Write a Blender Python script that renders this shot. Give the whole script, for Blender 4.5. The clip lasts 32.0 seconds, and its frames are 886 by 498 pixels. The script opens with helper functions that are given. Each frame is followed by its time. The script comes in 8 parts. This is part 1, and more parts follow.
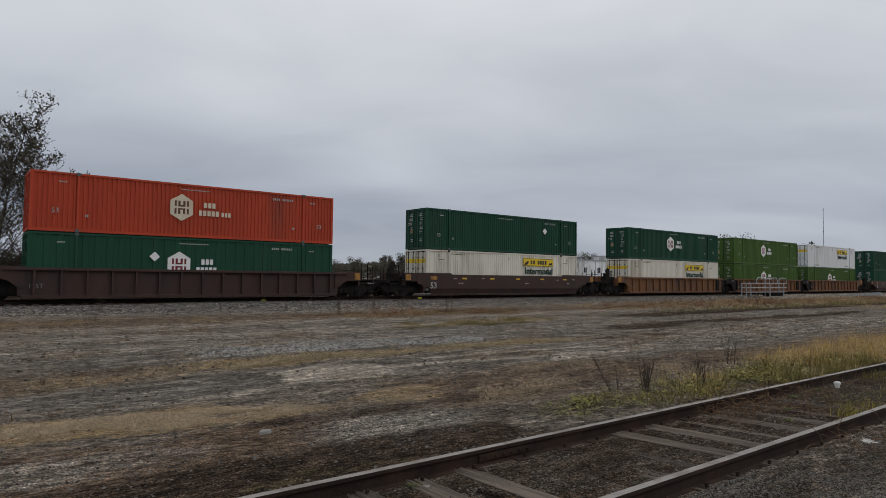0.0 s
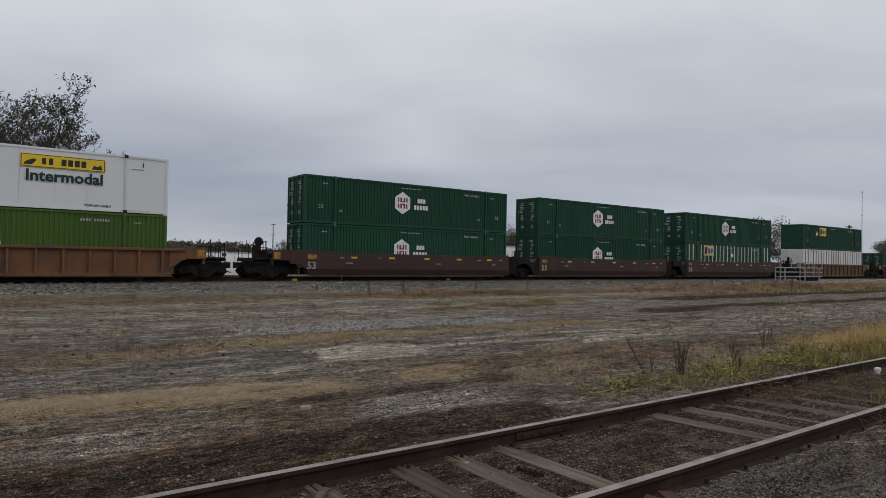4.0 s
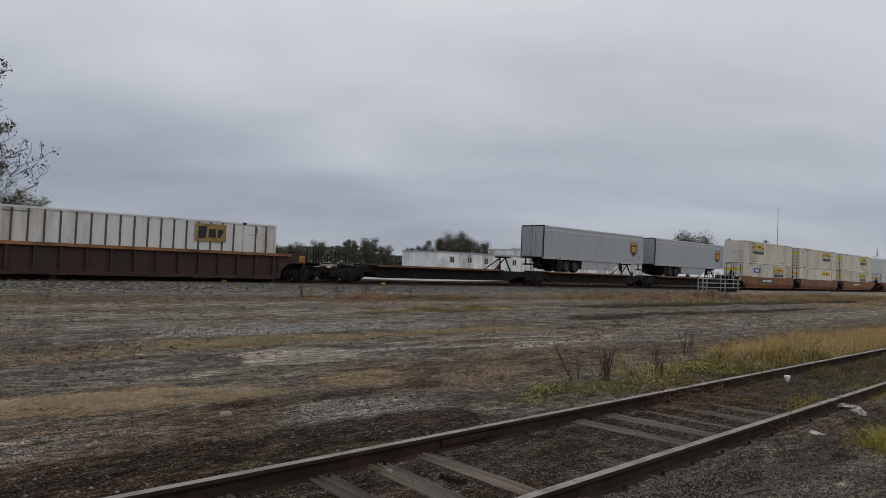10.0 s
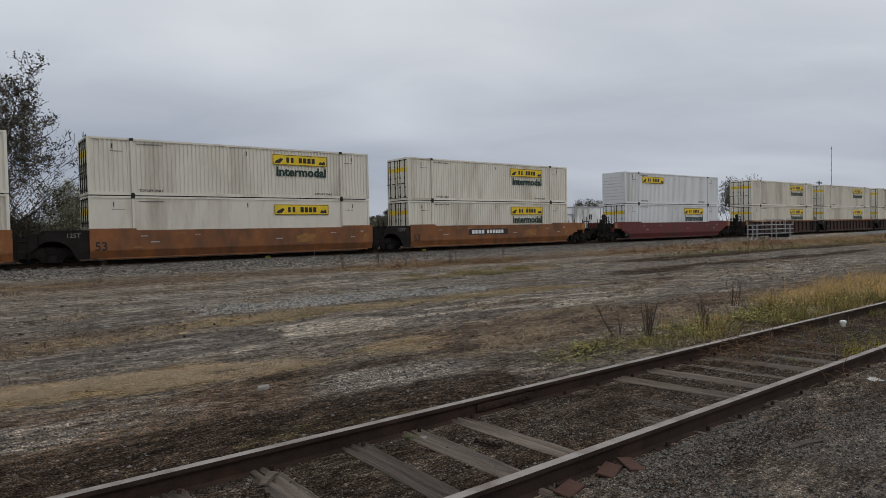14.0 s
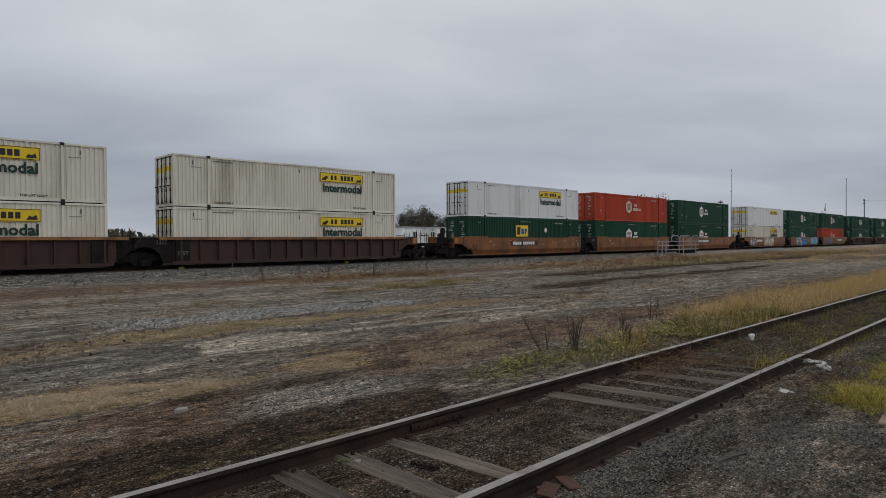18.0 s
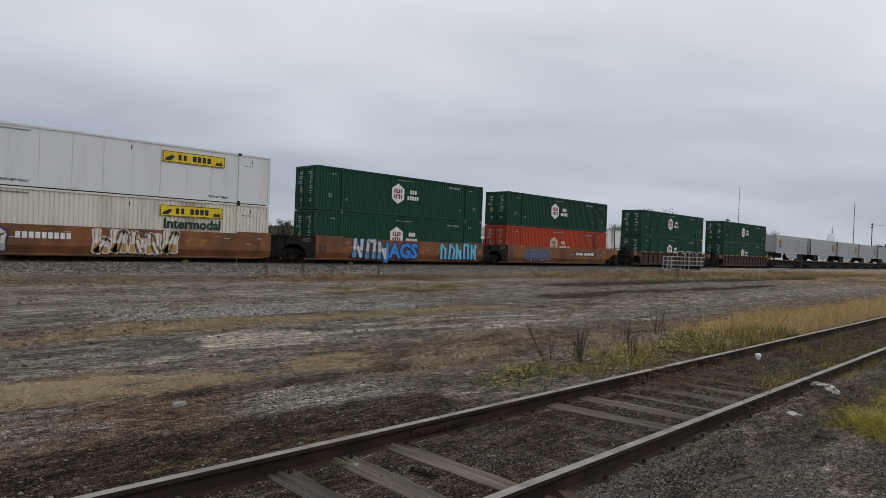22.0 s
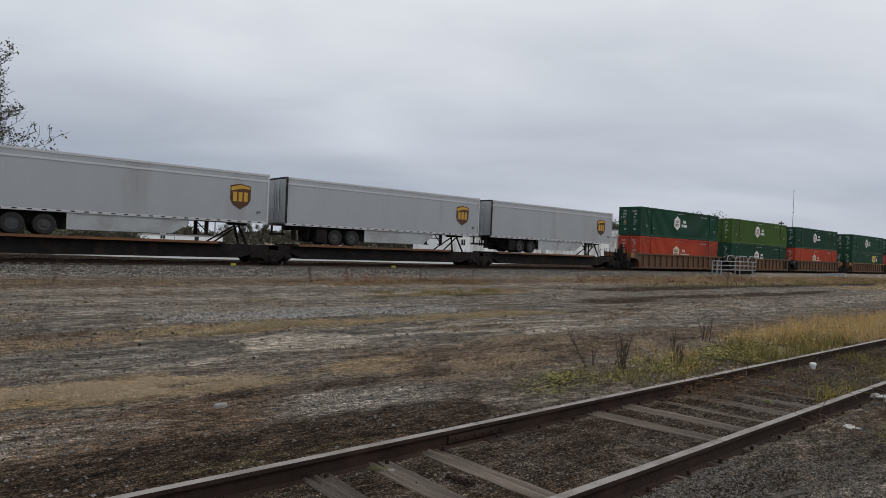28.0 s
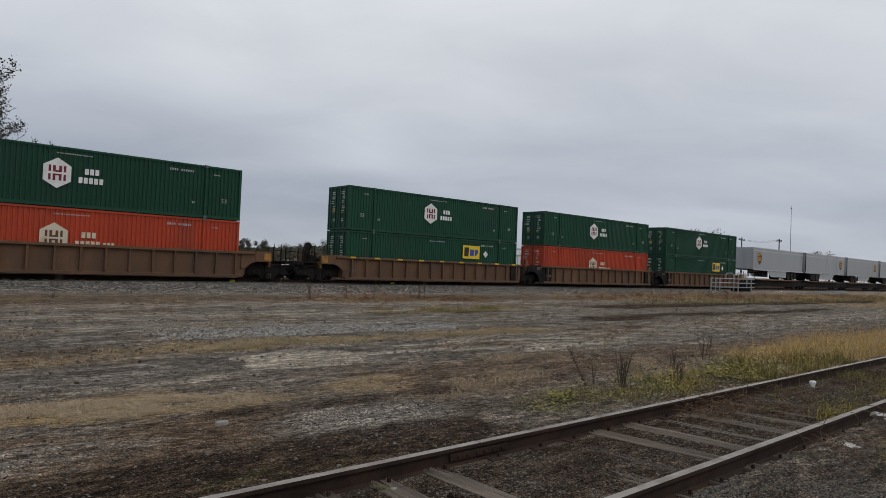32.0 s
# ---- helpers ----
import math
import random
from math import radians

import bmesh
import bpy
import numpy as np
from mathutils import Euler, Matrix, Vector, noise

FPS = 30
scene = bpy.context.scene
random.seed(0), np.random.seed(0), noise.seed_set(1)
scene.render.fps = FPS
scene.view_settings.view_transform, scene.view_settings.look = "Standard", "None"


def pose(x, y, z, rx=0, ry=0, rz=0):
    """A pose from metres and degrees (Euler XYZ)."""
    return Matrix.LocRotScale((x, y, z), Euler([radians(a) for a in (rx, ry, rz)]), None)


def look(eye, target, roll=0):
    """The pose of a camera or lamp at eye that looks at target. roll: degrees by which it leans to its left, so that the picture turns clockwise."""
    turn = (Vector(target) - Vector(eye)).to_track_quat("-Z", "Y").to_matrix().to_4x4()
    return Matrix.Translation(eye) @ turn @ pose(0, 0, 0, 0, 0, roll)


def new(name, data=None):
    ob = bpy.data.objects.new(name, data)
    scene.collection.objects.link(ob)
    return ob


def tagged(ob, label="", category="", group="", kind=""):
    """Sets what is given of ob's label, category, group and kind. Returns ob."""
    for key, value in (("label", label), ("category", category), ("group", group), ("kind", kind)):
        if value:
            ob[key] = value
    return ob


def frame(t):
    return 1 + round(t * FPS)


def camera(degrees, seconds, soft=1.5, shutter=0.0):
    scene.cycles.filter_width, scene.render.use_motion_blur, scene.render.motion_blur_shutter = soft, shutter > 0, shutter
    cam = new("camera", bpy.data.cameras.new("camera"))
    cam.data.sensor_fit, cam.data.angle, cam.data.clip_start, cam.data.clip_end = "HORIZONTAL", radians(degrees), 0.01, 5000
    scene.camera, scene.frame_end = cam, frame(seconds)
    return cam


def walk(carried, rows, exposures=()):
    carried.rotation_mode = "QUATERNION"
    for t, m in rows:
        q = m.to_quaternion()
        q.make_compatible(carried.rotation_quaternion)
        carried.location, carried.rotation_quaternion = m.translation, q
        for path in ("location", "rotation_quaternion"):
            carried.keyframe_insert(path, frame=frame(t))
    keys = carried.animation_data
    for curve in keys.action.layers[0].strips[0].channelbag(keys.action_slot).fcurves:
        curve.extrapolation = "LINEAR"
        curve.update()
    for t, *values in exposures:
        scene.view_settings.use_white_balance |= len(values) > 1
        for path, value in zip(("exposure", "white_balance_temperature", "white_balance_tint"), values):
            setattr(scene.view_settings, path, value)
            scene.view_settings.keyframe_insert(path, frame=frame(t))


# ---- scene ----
cam = camera(69.9, 32.0, soft=0.8)
PATH = [
    (0, (-0.129, -0.178, 1.726), (6.059, 7.665, 2.176), 0.69),
    (0.5, (-0.166, -0.179, 1.735), (6.022, 7.669, 2.078), 0.78),
    (1, (-0.151, -0.132, 1.728), (5.993, 7.751, 2.041), 1.30),
    (1.5, (-0.216, -0.146, 1.724), (5.840, 7.806, 2.032), 2.13),
    (2, (-0.254, -0.133, 1.723), (5.696, 7.901, 1.969), 2.26),
    (2.5, (-0.280, -0.143, 1.727), (5.654, 7.904, 1.948), 1.93),
    (3, (-0.261, -0.152, 1.726), (5.665, 7.901, 1.906), 1.54),
    (3.5, (-0.249, -0.142, 1.715), (5.651, 7.931, 1.869), 1.48),
    (5.5, (-0.264, -0.190, 1.719), (5.462, 8.006, 1.909), -0.07),
    (6, (-0.220, -0.206, 1.723), (5.517, 7.985, 1.847), 0.38),
    (6.5, (-0.189, -0.213, 1.735), (5.612, 7.929, 1.943), 1.00),
    (7, (-0.158, -0.201, 1.729), (5.702, 7.900, 1.944), 0.05),
    (7.5, (-0.121, -0.163, 1.743), (6.015, 7.726, 2.087), 0.60),
    (8, (-0.122, -0.149, 1.733), (6.264, 7.530, 2.232), 1.53),
    (8.5, (-0.147, -0.142, 1.730), (6.228, 7.550, 2.183), 2.15),
    (9, (-0.175, -0.149, 1.727), (6.205, 7.540, 2.144), 2.03),
    (9.5, (-0.177, -0.154, 1.728), (6.271, 7.481, 2.089), 2.09),
    (10, (-0.151, -0.132, 1.715), (6.476, 7.352, 1.973), 2.46),
    (10.5, (-0.123, -0.124, 1.705), (6.410, 7.444, 1.903), 2.04),
    (11, (-0.084, -0.114, 1.721), (6.236, 7.631, 1.995), 1.52),
    (11.5, (-0.088, -0.145, 1.734), (5.905, 7.842, 2.271), 0.87),
    (12, (-0.126, -0.201, 1.746), (5.662, 7.937, 2.273), -0.04),
    (12.5, (-0.135, -0.165, 1.750), (5.895, 7.793, 2.311), 0.65),
    (13, (-0.162, -0.141, 1.715), (5.795, 7.889, 1.912), 1.75),
    (13.5, (-0.128, -0.116, 1.717), (6.211, 7.618, 1.652), 0.94),
    (14, (0.088, -0.096, 1.697), (6.212, 7.803, 1.385), -1.09),
    (14.5, (0.205, -0.091, 1.717), (6.313, 7.823, 1.443), 1.00),
    (15, (0.244, -0.019, 1.696), (7.393, 6.974, 1.702), -0.69),
    (15.5, (0.223, 0.118, 1.695), (8.108, 6.267, 1.826), -1.83),
    (17.5, (0.167, 0.063, 1.721), (7.303, 7.068, 1.804), 0.14),
    (18, (0.064, 0.075, 1.727), (7.121, 7.159, 1.594), -0.32),
    (18.5, (0.055, 0.133, 1.691), (6.061, 8.121, 1.327), 0.89),
    (19, (0.061, 0.102, 1.683), (6.071, 8.067, 1.018), 1.92),
    (19.5, (0.146, 0.181, 1.710), (6.680, 7.736, 1.229), 0.62),
    (20, (0.155, 0.185, 1.717), (6.705, 7.741, 1.664), 1.38),
    (20.5, (0.123, 0.177, 1.710), (6.700, 7.709, 1.777), 2.21),
    (21, (0.121, 0.183, 1.696), (6.900, 7.535, 1.769), 1.86),
    (21.5, (0.102, 0.174, 1.702), (7.090, 7.327, 1.675), 2.35),
    (22, (0.099, 0.170, 1.712), (7.107, 7.303, 1.658), 2.28),
    (22.5, (0.118, 0.155, 1.718), (6.998, 7.412, 1.649), 2.06),
    (23, (0.150, 0.139, 1.721), (6.901, 7.517, 1.699), 2.23),
    (23.5, (0.144, 0.144, 1.717), (6.848, 7.564, 1.721), 1.42),
    (24, (0.106, 0.171, 1.727), (6.762, 7.634, 1.822), 0.95),
    (24.5, (0.077, 0.175, 1.712), (6.638, 7.721, 1.814), 1.66),
    (25, (0.078, 0.180, 1.717), (6.665, 7.704, 1.807), 2.03),
    (25.5, (0.089, 0.158, 1.711), (6.778, 7.590, 1.808), 1.81),
    (27.5, (0.172, 0.145, 1.708), (6.542, 7.854, 1.700), 2.40),
    (28, (0.178, 0.178, 1.715), (6.683, 7.773, 1.696), 2.32),
    (28.5, (0.162, 0.166, 1.712), (6.766, 7.675, 1.728), 2.07),
    (29, (0.170, 0.164, 1.724), (6.821, 7.630, 1.840), 1.97),
    (29.5, (0.163, 0.141, 1.718), (6.798, 7.622, 1.835), 1.89),
    (30, (0.195, 0.123, 1.723), (6.759, 7.666, 1.877), 1.34),
    (30.5, (0.209, 0.115, 1.739), (6.712, 7.704, 2.081), 1.01),
    (31, (0.172, 0.100, 1.740), (6.769, 7.599, 2.242), 1.01),
    (31.5, (0.117, 0.137, 1.737), (6.740, 7.620, 2.115), 2.06),
    (32, (0.122, 0.160, 1.730), (6.635, 7.745, 1.973), 2.43),
]
walk(cam, [(t, look(eye, target, roll)) for t, eye, target, roll in PATH],
     exposures=((0, -0.18), (3, -0.18), (6, -0.05), (8, -0.1), (9, -0.2), (13, -0.24), (14.3, 0.0), (15, 0.08), (15.5, -0.05), (16, -0.06), (17.3, -0.16), (18, -0.2), (19, 0.17), (20, 0.18), (21, -0.02), (22, 0.02), (23.5, 0.0), (25, 0.08), (28, 0.04), (30, 0.0), (32, -0.07)))

# ---------------------------------------------------------------- world and light
world = bpy.data.worlds.new("world")
scene.world = world
world.use_nodes = True
wt = world.node_tree
wt.nodes.clear()


def wnode(kind, **settings):
    n = wt.nodes.new(kind)
    for key, value in settings.items():
        n.inputs[key].default_value = value
    return n


def build_sky():
    """An overcast sky: cloud sheets seen in perspective over a little clear sky."""
    link = wt.links.new
    coord = wt.nodes.new("ShaderNodeTexCoord")
    split = wt.nodes.new("ShaderNodeSeparateXYZ")
    link(coord.outputs["Generated"], split.inputs[0])
    up = wt.nodes.new("ShaderNodeMath")
    up.operation = "MAXIMUM"
    up.inputs[1].default_value = 0.0
    link(split.outputs["Z"], up.inputs[0])
    lift = wt.nodes.new("ShaderNodeMath")
    lift.inputs[1].default_value = 0.22
    link(up.outputs[0], lift.inputs[0])
    flat = []
    for axis in ("X", "Y"):
        d = wt.nodes.new("ShaderNodeMath")
        d.operation = "DIVIDE"
        link(split.outputs[axis], d.inputs[0])
        link(lift.outputs[0], d.inputs[1])
        flat.append(d)
    sheet = wt.nodes.new("ShaderNodeCombineXYZ")
    link(flat[0].outputs[0], sheet.inputs[0])
    link(flat[1].outputs[0], sheet.inputs[1])
    turn = wt.nodes.new("ShaderNodeMapping")
    turn.vector_type = "TEXTURE"
    turn.inputs["Rotation"].default_value = (0, 0, radians(52))
    turn.inputs["Scale"].default_value = (1.05, 1.7, 1)
    turn.inputs["Location"].default_value = (1.7, 0.4, 0)
    link(sheet.outputs[0], turn.inputs[0])
    big = wnode("ShaderNodeTexNoise", Scale=0.95, Detail=2.5, Roughness=0.42, Distortion=0.45)
    fine = wnode("ShaderNodeTexNoise", Scale=2.9, Detail=4.0, Roughness=0.5, Distortion=0.6)
    link(turn.outputs[0], big.inputs["Vector"])
    link(turn.outputs[0], fine.inputs["Vector"])
    blend = wt.nodes.new("ShaderNodeMix")
    blend.inputs["Factor"].default_value = 0.24
    link(big.outputs["Fac"], blend.inputs["A"])
    link(fine.outputs["Fac"], blend.inputs["B"])
    cloud = wt.nodes.new("ShaderNodeValToRGB")
    cloud.color_ramp.elements[0].position, cloud.color_ramp.elements[0].color = 0.30, (0.50, 0.525, 0.575, 1)
    cloud.color_ramp.elements[1].position, cloud.color_ramp.elements[1].color = 0.68, (0.80, 0.808, 0.83, 1)
    link(blend.outputs["Result"], cloud.inputs["Fac"])
    # the sheet is brighter overhead and greyer-blue low down
    height = wt.nodes.new("ShaderNodeValToRGB")
    for pos, col in ((0.0, (0.73, 0.75, 0.785, 1)), (0.04, (0.69, 0.716, 0.765, 1)), (0.10, (0.67, 0.706, 0.77, 1)), (0.17, (0.82, 0.843, 0.885, 1)), (0.27, (0.985, 0.995, 1.01, 1))):
        e = height.color_ramp.elements.new(pos)
        e.color = col
    height.color_ramp.elements[-1].color = (1.30, 1.29, 1.265, 1)
    height.color_ramp.elements[-1].position = 0.6
    height.color_ramp.elements.remove(height.color_ramp.elements[0])
    link(up.outputs[0], height.inputs["Fac"])
    tint = wt.nodes.new("ShaderNodeMix")
    tint.data_type, tint.blend_type = "RGBA", "MULTIPLY"
    tint.inputs["Factor"].default_value = 1.0
    link(cloud.outputs["Color"], tint.inputs["A"])
    link(height.outputs["Color"], tint.inputs["B"])
    # the cloud is thinnest, and brightest, towards the far end of the line
    side = wt.nodes.new("ShaderNodeVectorMath")
    side.operation = "DOT_PRODUCT"
    side.inputs[1].default_value = (0.55, 0.10, 0.83)
    link(coord.outputs["Generated"], side.inputs[0])
    glow = wnode("ShaderNodeMapRange")
    glow.inputs["From Min"].default_value, glow.inputs["From Max"].default_value = 0.2, 1.0
    glow.inputs["To Min"].default_value, glow.inputs["To Max"].default_value = 0.95, 1.13
    link(side.outputs["Value"], glow.inputs["Value"])
    sky = wt.nodes.new("ShaderNodeTexSky")
    sky.sky_type, sky.sun_disc = "NISHITA", False
    sky.sun_elevation, sky.sun_rotation = radians(47), radians(118)
    clear = wnode("ShaderNodeBackground", Strength=0.06)
    link(sky.outputs[0], clear.inputs["Color"])
    cover = wnode("ShaderNodeBackground", Strength=1.0)
    hue = wt.nodes.new("ShaderNodeValToRGB")
    hue.color_ramp.elements[0].position, hue.color_ramp.elements[0].color = 0.2, (0.962, 0.992, 1.022, 1)
    hue.color_ramp.elements[1].position, hue.color_ramp.elements[1].color = 0.95, (0.995, 0.995, 0.99, 1)
    link(side.outputs["Value"], hue.inputs["Fac"])
    dyed = wt.nodes.new("ShaderNodeMix")
    dyed.data_type, dyed.blend_type = "RGBA", "MULTIPLY"
    dyed.inputs["Factor"].default_value = 1.0
    link(tint.outputs["Result"], dyed.inputs["A"])
    link(hue.outputs["Color"], dyed.inputs["B"])
    link(dyed.outputs["Result"], cover.inputs["Color"])
    link(glow.outputs["Result"], cover.inputs["Strength"])
    both = wnode("ShaderNodeMixShader", Fac=0.96)
    link(clear.outputs[0], both.inputs[1])
    link(cover.outputs[0], both.inputs[2])
    out = wt.nodes.new("ShaderNodeOutputWorld")
    link(both.outputs[0], out.inputs["Surface"])


build_sky()
sun = new("sun", bpy.data.lights.new("sun", "SUN"))
sun.data.energy, sun.data.angle, sun.data.color = 0.5, radians(40), (1.0, 0.97, 0.93)
# the sun stands high, to the side, behind thick cloud
sun.matrix_world = look((45, -28, 55), (0, 10, 0))


# ---------------------------------------------------------------- materials
MATERIALS = {}


def material(name, base, rough=0.7, metal=0.0, vary=0.25, scale=3.0, fine=40.0, dirt=None, dirt_amount=0.0, bump=0.15,
             stretch=(1, 1, 1), random_tone=0.0, space="Object", specular=0.35):
    """Colour with variation at two scales, streaks of dirt, and fine relief."""
    if name in MATERIALS:
        return MATERIALS[name]
    m = bpy.data.materials.new(name)
    m.use_nodes = True
    t = m.node_tree
    link = t.links.new
    b = t.nodes["Principled BSDF"]
    b.inputs["Metallic"].default_value = metal
    b.inputs["Specular IOR Level"].default_value = specular
    coord = t.nodes.new("ShaderNodeTexCoord")
    place = t.nodes.new("ShaderNodeMapping")
    place.inputs["Scale"].default_value = stretch
    info = t.nodes.new("ShaderNodeObjectInfo")
    shift = t.nodes.new("ShaderNodeMath")
    shift.operation = "MULTIPLY"
    shift.inputs[1].default_value = 37.0
    link(info.outputs["Random"], shift.inputs[0])
    if space == "Object":
        link(shift.outputs[0], place.inputs["Location"])
        link(coord.outputs["Object"], place.inputs[0])
    else:
        geo = t.nodes.new("ShaderNodeNewGeometry")
        link(geo.outputs["Position"], place.inputs[0])
    large, small = t.nodes.new("ShaderNodeTexNoise"), t.nodes.new("ShaderNodeTexNoise")
    for n, s, d in ((large, scale, 4.0), (small, fine, 3.0)):
        n.inputs["Scale"].default_value, n.inputs["Detail"].default_value = s, d
        link(place.outputs[0], n.inputs["Vector"])
    mixv = t.nodes.new("ShaderNodeMix")
    mixv.inputs["Factor"].default_value = 0.4
    link(large.outputs["Fac"], mixv.inputs["A"])
    link(small.outputs["Fac"], mixv.inputs["B"])
    ramp = t.nodes.new("ShaderNodeValToRGB")
    ramp.color_ramp.elements[0].position, ramp.color_ramp.elements[1].position = 0.3, 0.7
    ramp.color_ramp.elements[0].color = (*[c * (1 - vary) for c in base], 1)
    ramp.color_ramp.elements[1].color = (*[min(1, c * (1 + vary)) for c in base], 1)
    link(mixv.outputs["Result"], ramp.inputs["Fac"])
    colour = ramp.outputs["Color"]
    if dirt:
        spots = t.nodes.new("ShaderNodeTexNoise")
        spots.inputs["Scale"].default_value, spots.inputs["Detail"].default_value = scale * 0.6, 8.0
        spots.inputs["Roughness"].default_value = 0.65
        link(place.outputs[0], spots.inputs["Vector"])
        cut = t.nodes.new("ShaderNodeValToRGB")
        cut.color_ramp.elements[0].position = 0.62 - dirt_amount * 0.35
        cut.color_ramp.elements[1].position = 0.80 - dirt_amount * 0.25
        link(spots.outputs["Fac"], cut.inputs["Fac"])
        mixd = t.nodes.new("ShaderNodeMix")
        mixd.data_type = "RGBA"
        link(cut.outputs["Color"], mixd.inputs["Factor"])
        link(colour, mixd.inputs["A"])
        mixd.inputs["B"].default_value = (*dirt, 1)
        colour = mixd.outputs["Result"]
    if random_tone:
        tone = t.nodes.new("ShaderNodeHueSaturation")
        span = t.nodes.new("ShaderNodeMapRange")
        span.inputs["To Min"].default_value, span.inputs["To Max"].default_value = 1 - random_tone, 1 + random_tone
        link(info.outputs["Random"], span.inputs["Value"])
        link(span.outputs["Result"], tone.inputs["Value"])
        link(colour, tone.inputs["Color"])
        colour = tone.outputs["Color"]
    link(colour, b.inputs["Base Color"])
    gloss = t.nodes.new("ShaderNodeMapRange")
    gloss.inputs["To Min"].default_value, gloss.inputs["To Max"].default_value = max(0.05, rough - 0.12), min(1, rough + 0.12)
    link(small.outputs["Fac"], gloss.inputs["Value"])
    link(gloss.outputs["Result"], b.inputs["Roughness"])
    if bump:
        relief = t.nodes.new("ShaderNodeBump")
        relief.inputs["Strength"].default_value = bump
        relief.inputs["Distance"].default_value = 0.02
        link(small.outputs["Fac"], relief.inputs["Height"])
        link(relief.outputs[0], b.inputs["Normal"])
    MATERIALS[name] = m
    return m


STREAK = (1.0, 1.0, 0.18)
PAINT = {
    "green": material("green_paint", (0.0085, 0.054, 0.030), 0.55, specular=0.22, vary=0.16, scale=0.7, fine=9, dirt=(0.02, 0.048, 0.034), dirt_amount=0.3, bump=0.05, stretch=STREAK, random_tone=0.12),
    "lime": material("lime_green_paint", (0.055, 0.112, 0.018), 0.55, specular=0.22, vary=0.16, scale=0.7, fine=9, dirt=(0.05, 0.08, 0.03), dirt_amount=0.3, bump=0.05, stretch=STREAK),
    "red": material("orange_red_paint", (0.40, 0.052, 0.021), 0.55, specular=0.22, vary=0.14, scale=0.7, fine=9, dirt=(0.22, 0.05, 0.03), dirt_amount=0.3, bump=0.05, stretch=STREAK, random_tone=0.08),
    "cream": material("cream_white_paint", (0.675, 0.638, 0.552), 0.5, vary=0.07, scale=0.8, fine=9, dirt=(0.40, 0.35, 0.28), dirt_amount=0.35, bump=0.05, stretch=STREAK, random_tone=0.06),
    "white": material("white_paint", (0.67, 0.68, 0.685), 0.45, vary=0.05, scale=0.8, fine=9, dirt=(0.48, 0.47, 0.45), dirt_amount=0.25, bump=0.04, stretch=STREAK, random_tone=0.05),
    "dirty": material("weathered_white_paint", (0.60, 0.595, 0.58), 0.55, vary=0.10, scale=0.9, fine=10, dirt=(0.36, 0.29, 0.21), dirt_amount=0.30, bump=0.05, stretch=STREAK),
    "silver": material("silver_grey_trailer_skin", (0.36, 0.375, 0.39), 0.38, metal=0.25, vary=0.06, scale=0.6, fine=8, dirt=(0.27, 0.27, 0.27), dirt_amount=0.3, bump=0.03, stretch=STREAK, random_tone=0.05),
    "frame_dark": material("dark_grey_frame_paint", (0.022, 0.022, 0.022), 0.7, vary=0.3, specular=0.2),
    "roof": material("grey_galvanised_sheet", (0.42, 0.42, 0.42), 0.45, metal=0.4, vary=0.12),
}
CAR_PAINT = {
    "orange": material("faded_orange_brown_paint", (0.222, 0.084, 0.026), 0.6, vary=0.28, scale=1.3, fine=16, dirt=(0.10, 0.048, 0.026), dirt_amount=0.6, bump=0.1, stretch=(1, 1, 0.5)),
    "rust": material("rusty_brown_paint", (0.160, 0.068, 0.027), 0.75, vary=0.25, scale=1.1, fine=14, dirt=(0.07, 0.045, 0.035), dirt_amount=0.45, bump=0.1, stretch=(1, 1, 0.5)),
    "dark": material("dark_brown_paint", (0.048, 0.0245, 0.019), 0.75, vary=0.25, scale=1.1, fine=14, dirt=(0.031, 0.021, 0.0175), dirt_amount=0.45, bump=0.1, stretch=(1, 1, 0.5)),
    "maroon": material("dark_red_paint", (0.115, 0.024, 0.022), 0.65, vary=0.2, scale=1.1, fine=14, dirt=(0.06, 0.03, 0.028), dirt_amount=0.4, bump=0.1, stretch=(1, 1, 0.5)),
    "brown": material("dull_brown_paint", (0.068, 0.037, 0.026), 0.75, vary=0.25, scale=1.1, fine=14, dirt=(0.042, 0.03, 0.025), dirt_amount=0.45, bump=0.1, stretch=(1, 1, 0.5)),
    "tan": material("dusty_tan_brown_paint", (0.122, 0.064, 0.033), 0.75, vary=0.22, scale=1.1, fine=14, dirt=(0.08, 0.05, 0.035), dirt_amount=0.42, bump=0.1, stretch=(1, 1, 0.5)),
    "black": material("sooty_black_steel", (0.014, 0.012, 0.011), 0.85, vary=0.4, scale=2, fine=20, dirt=(0.036, 0.026, 0.021), dirt_amount=0.3, bump=0.15, specular=0.15),
}
YELLOW = material("yellow_reflector_paint", (0.62, 0.36, 0.02), 0.5, vary=0.12)
CORNER_YELLOW = material("faded_yellow_plate_paint", (0.34, 0.165, 0.03), 0.65, vary=0.3, scale=4, dirt=(0.10, 0.06, 0.03), dirt_amount=0.45)
ORANGE_EDGE = material("rusty_orange_edge_paint", (0.29, 0.13, 0.05), 0.7, vary=0.3, scale=1.2, dirt=(0.075, 0.04, 0.026), dirt_amount=0.55)
SIGN_YELLOW = material("sign_yellow_vinyl", (0.72, 0.50, 0.02), 0.45, vary=0.08, scale=2.0, dirt=(0.5, 0.36, 0.06), dirt_amount=0.25)
SIGN_GREEN = material("sign_dark_green_vinyl", (0.008, 0.034, 0.026), 0.5, vary=0.1)
SIGN_BLACK = material("sign_black_vinyl", (0.02, 0.02, 0.022), 0.5, vary=0.2)
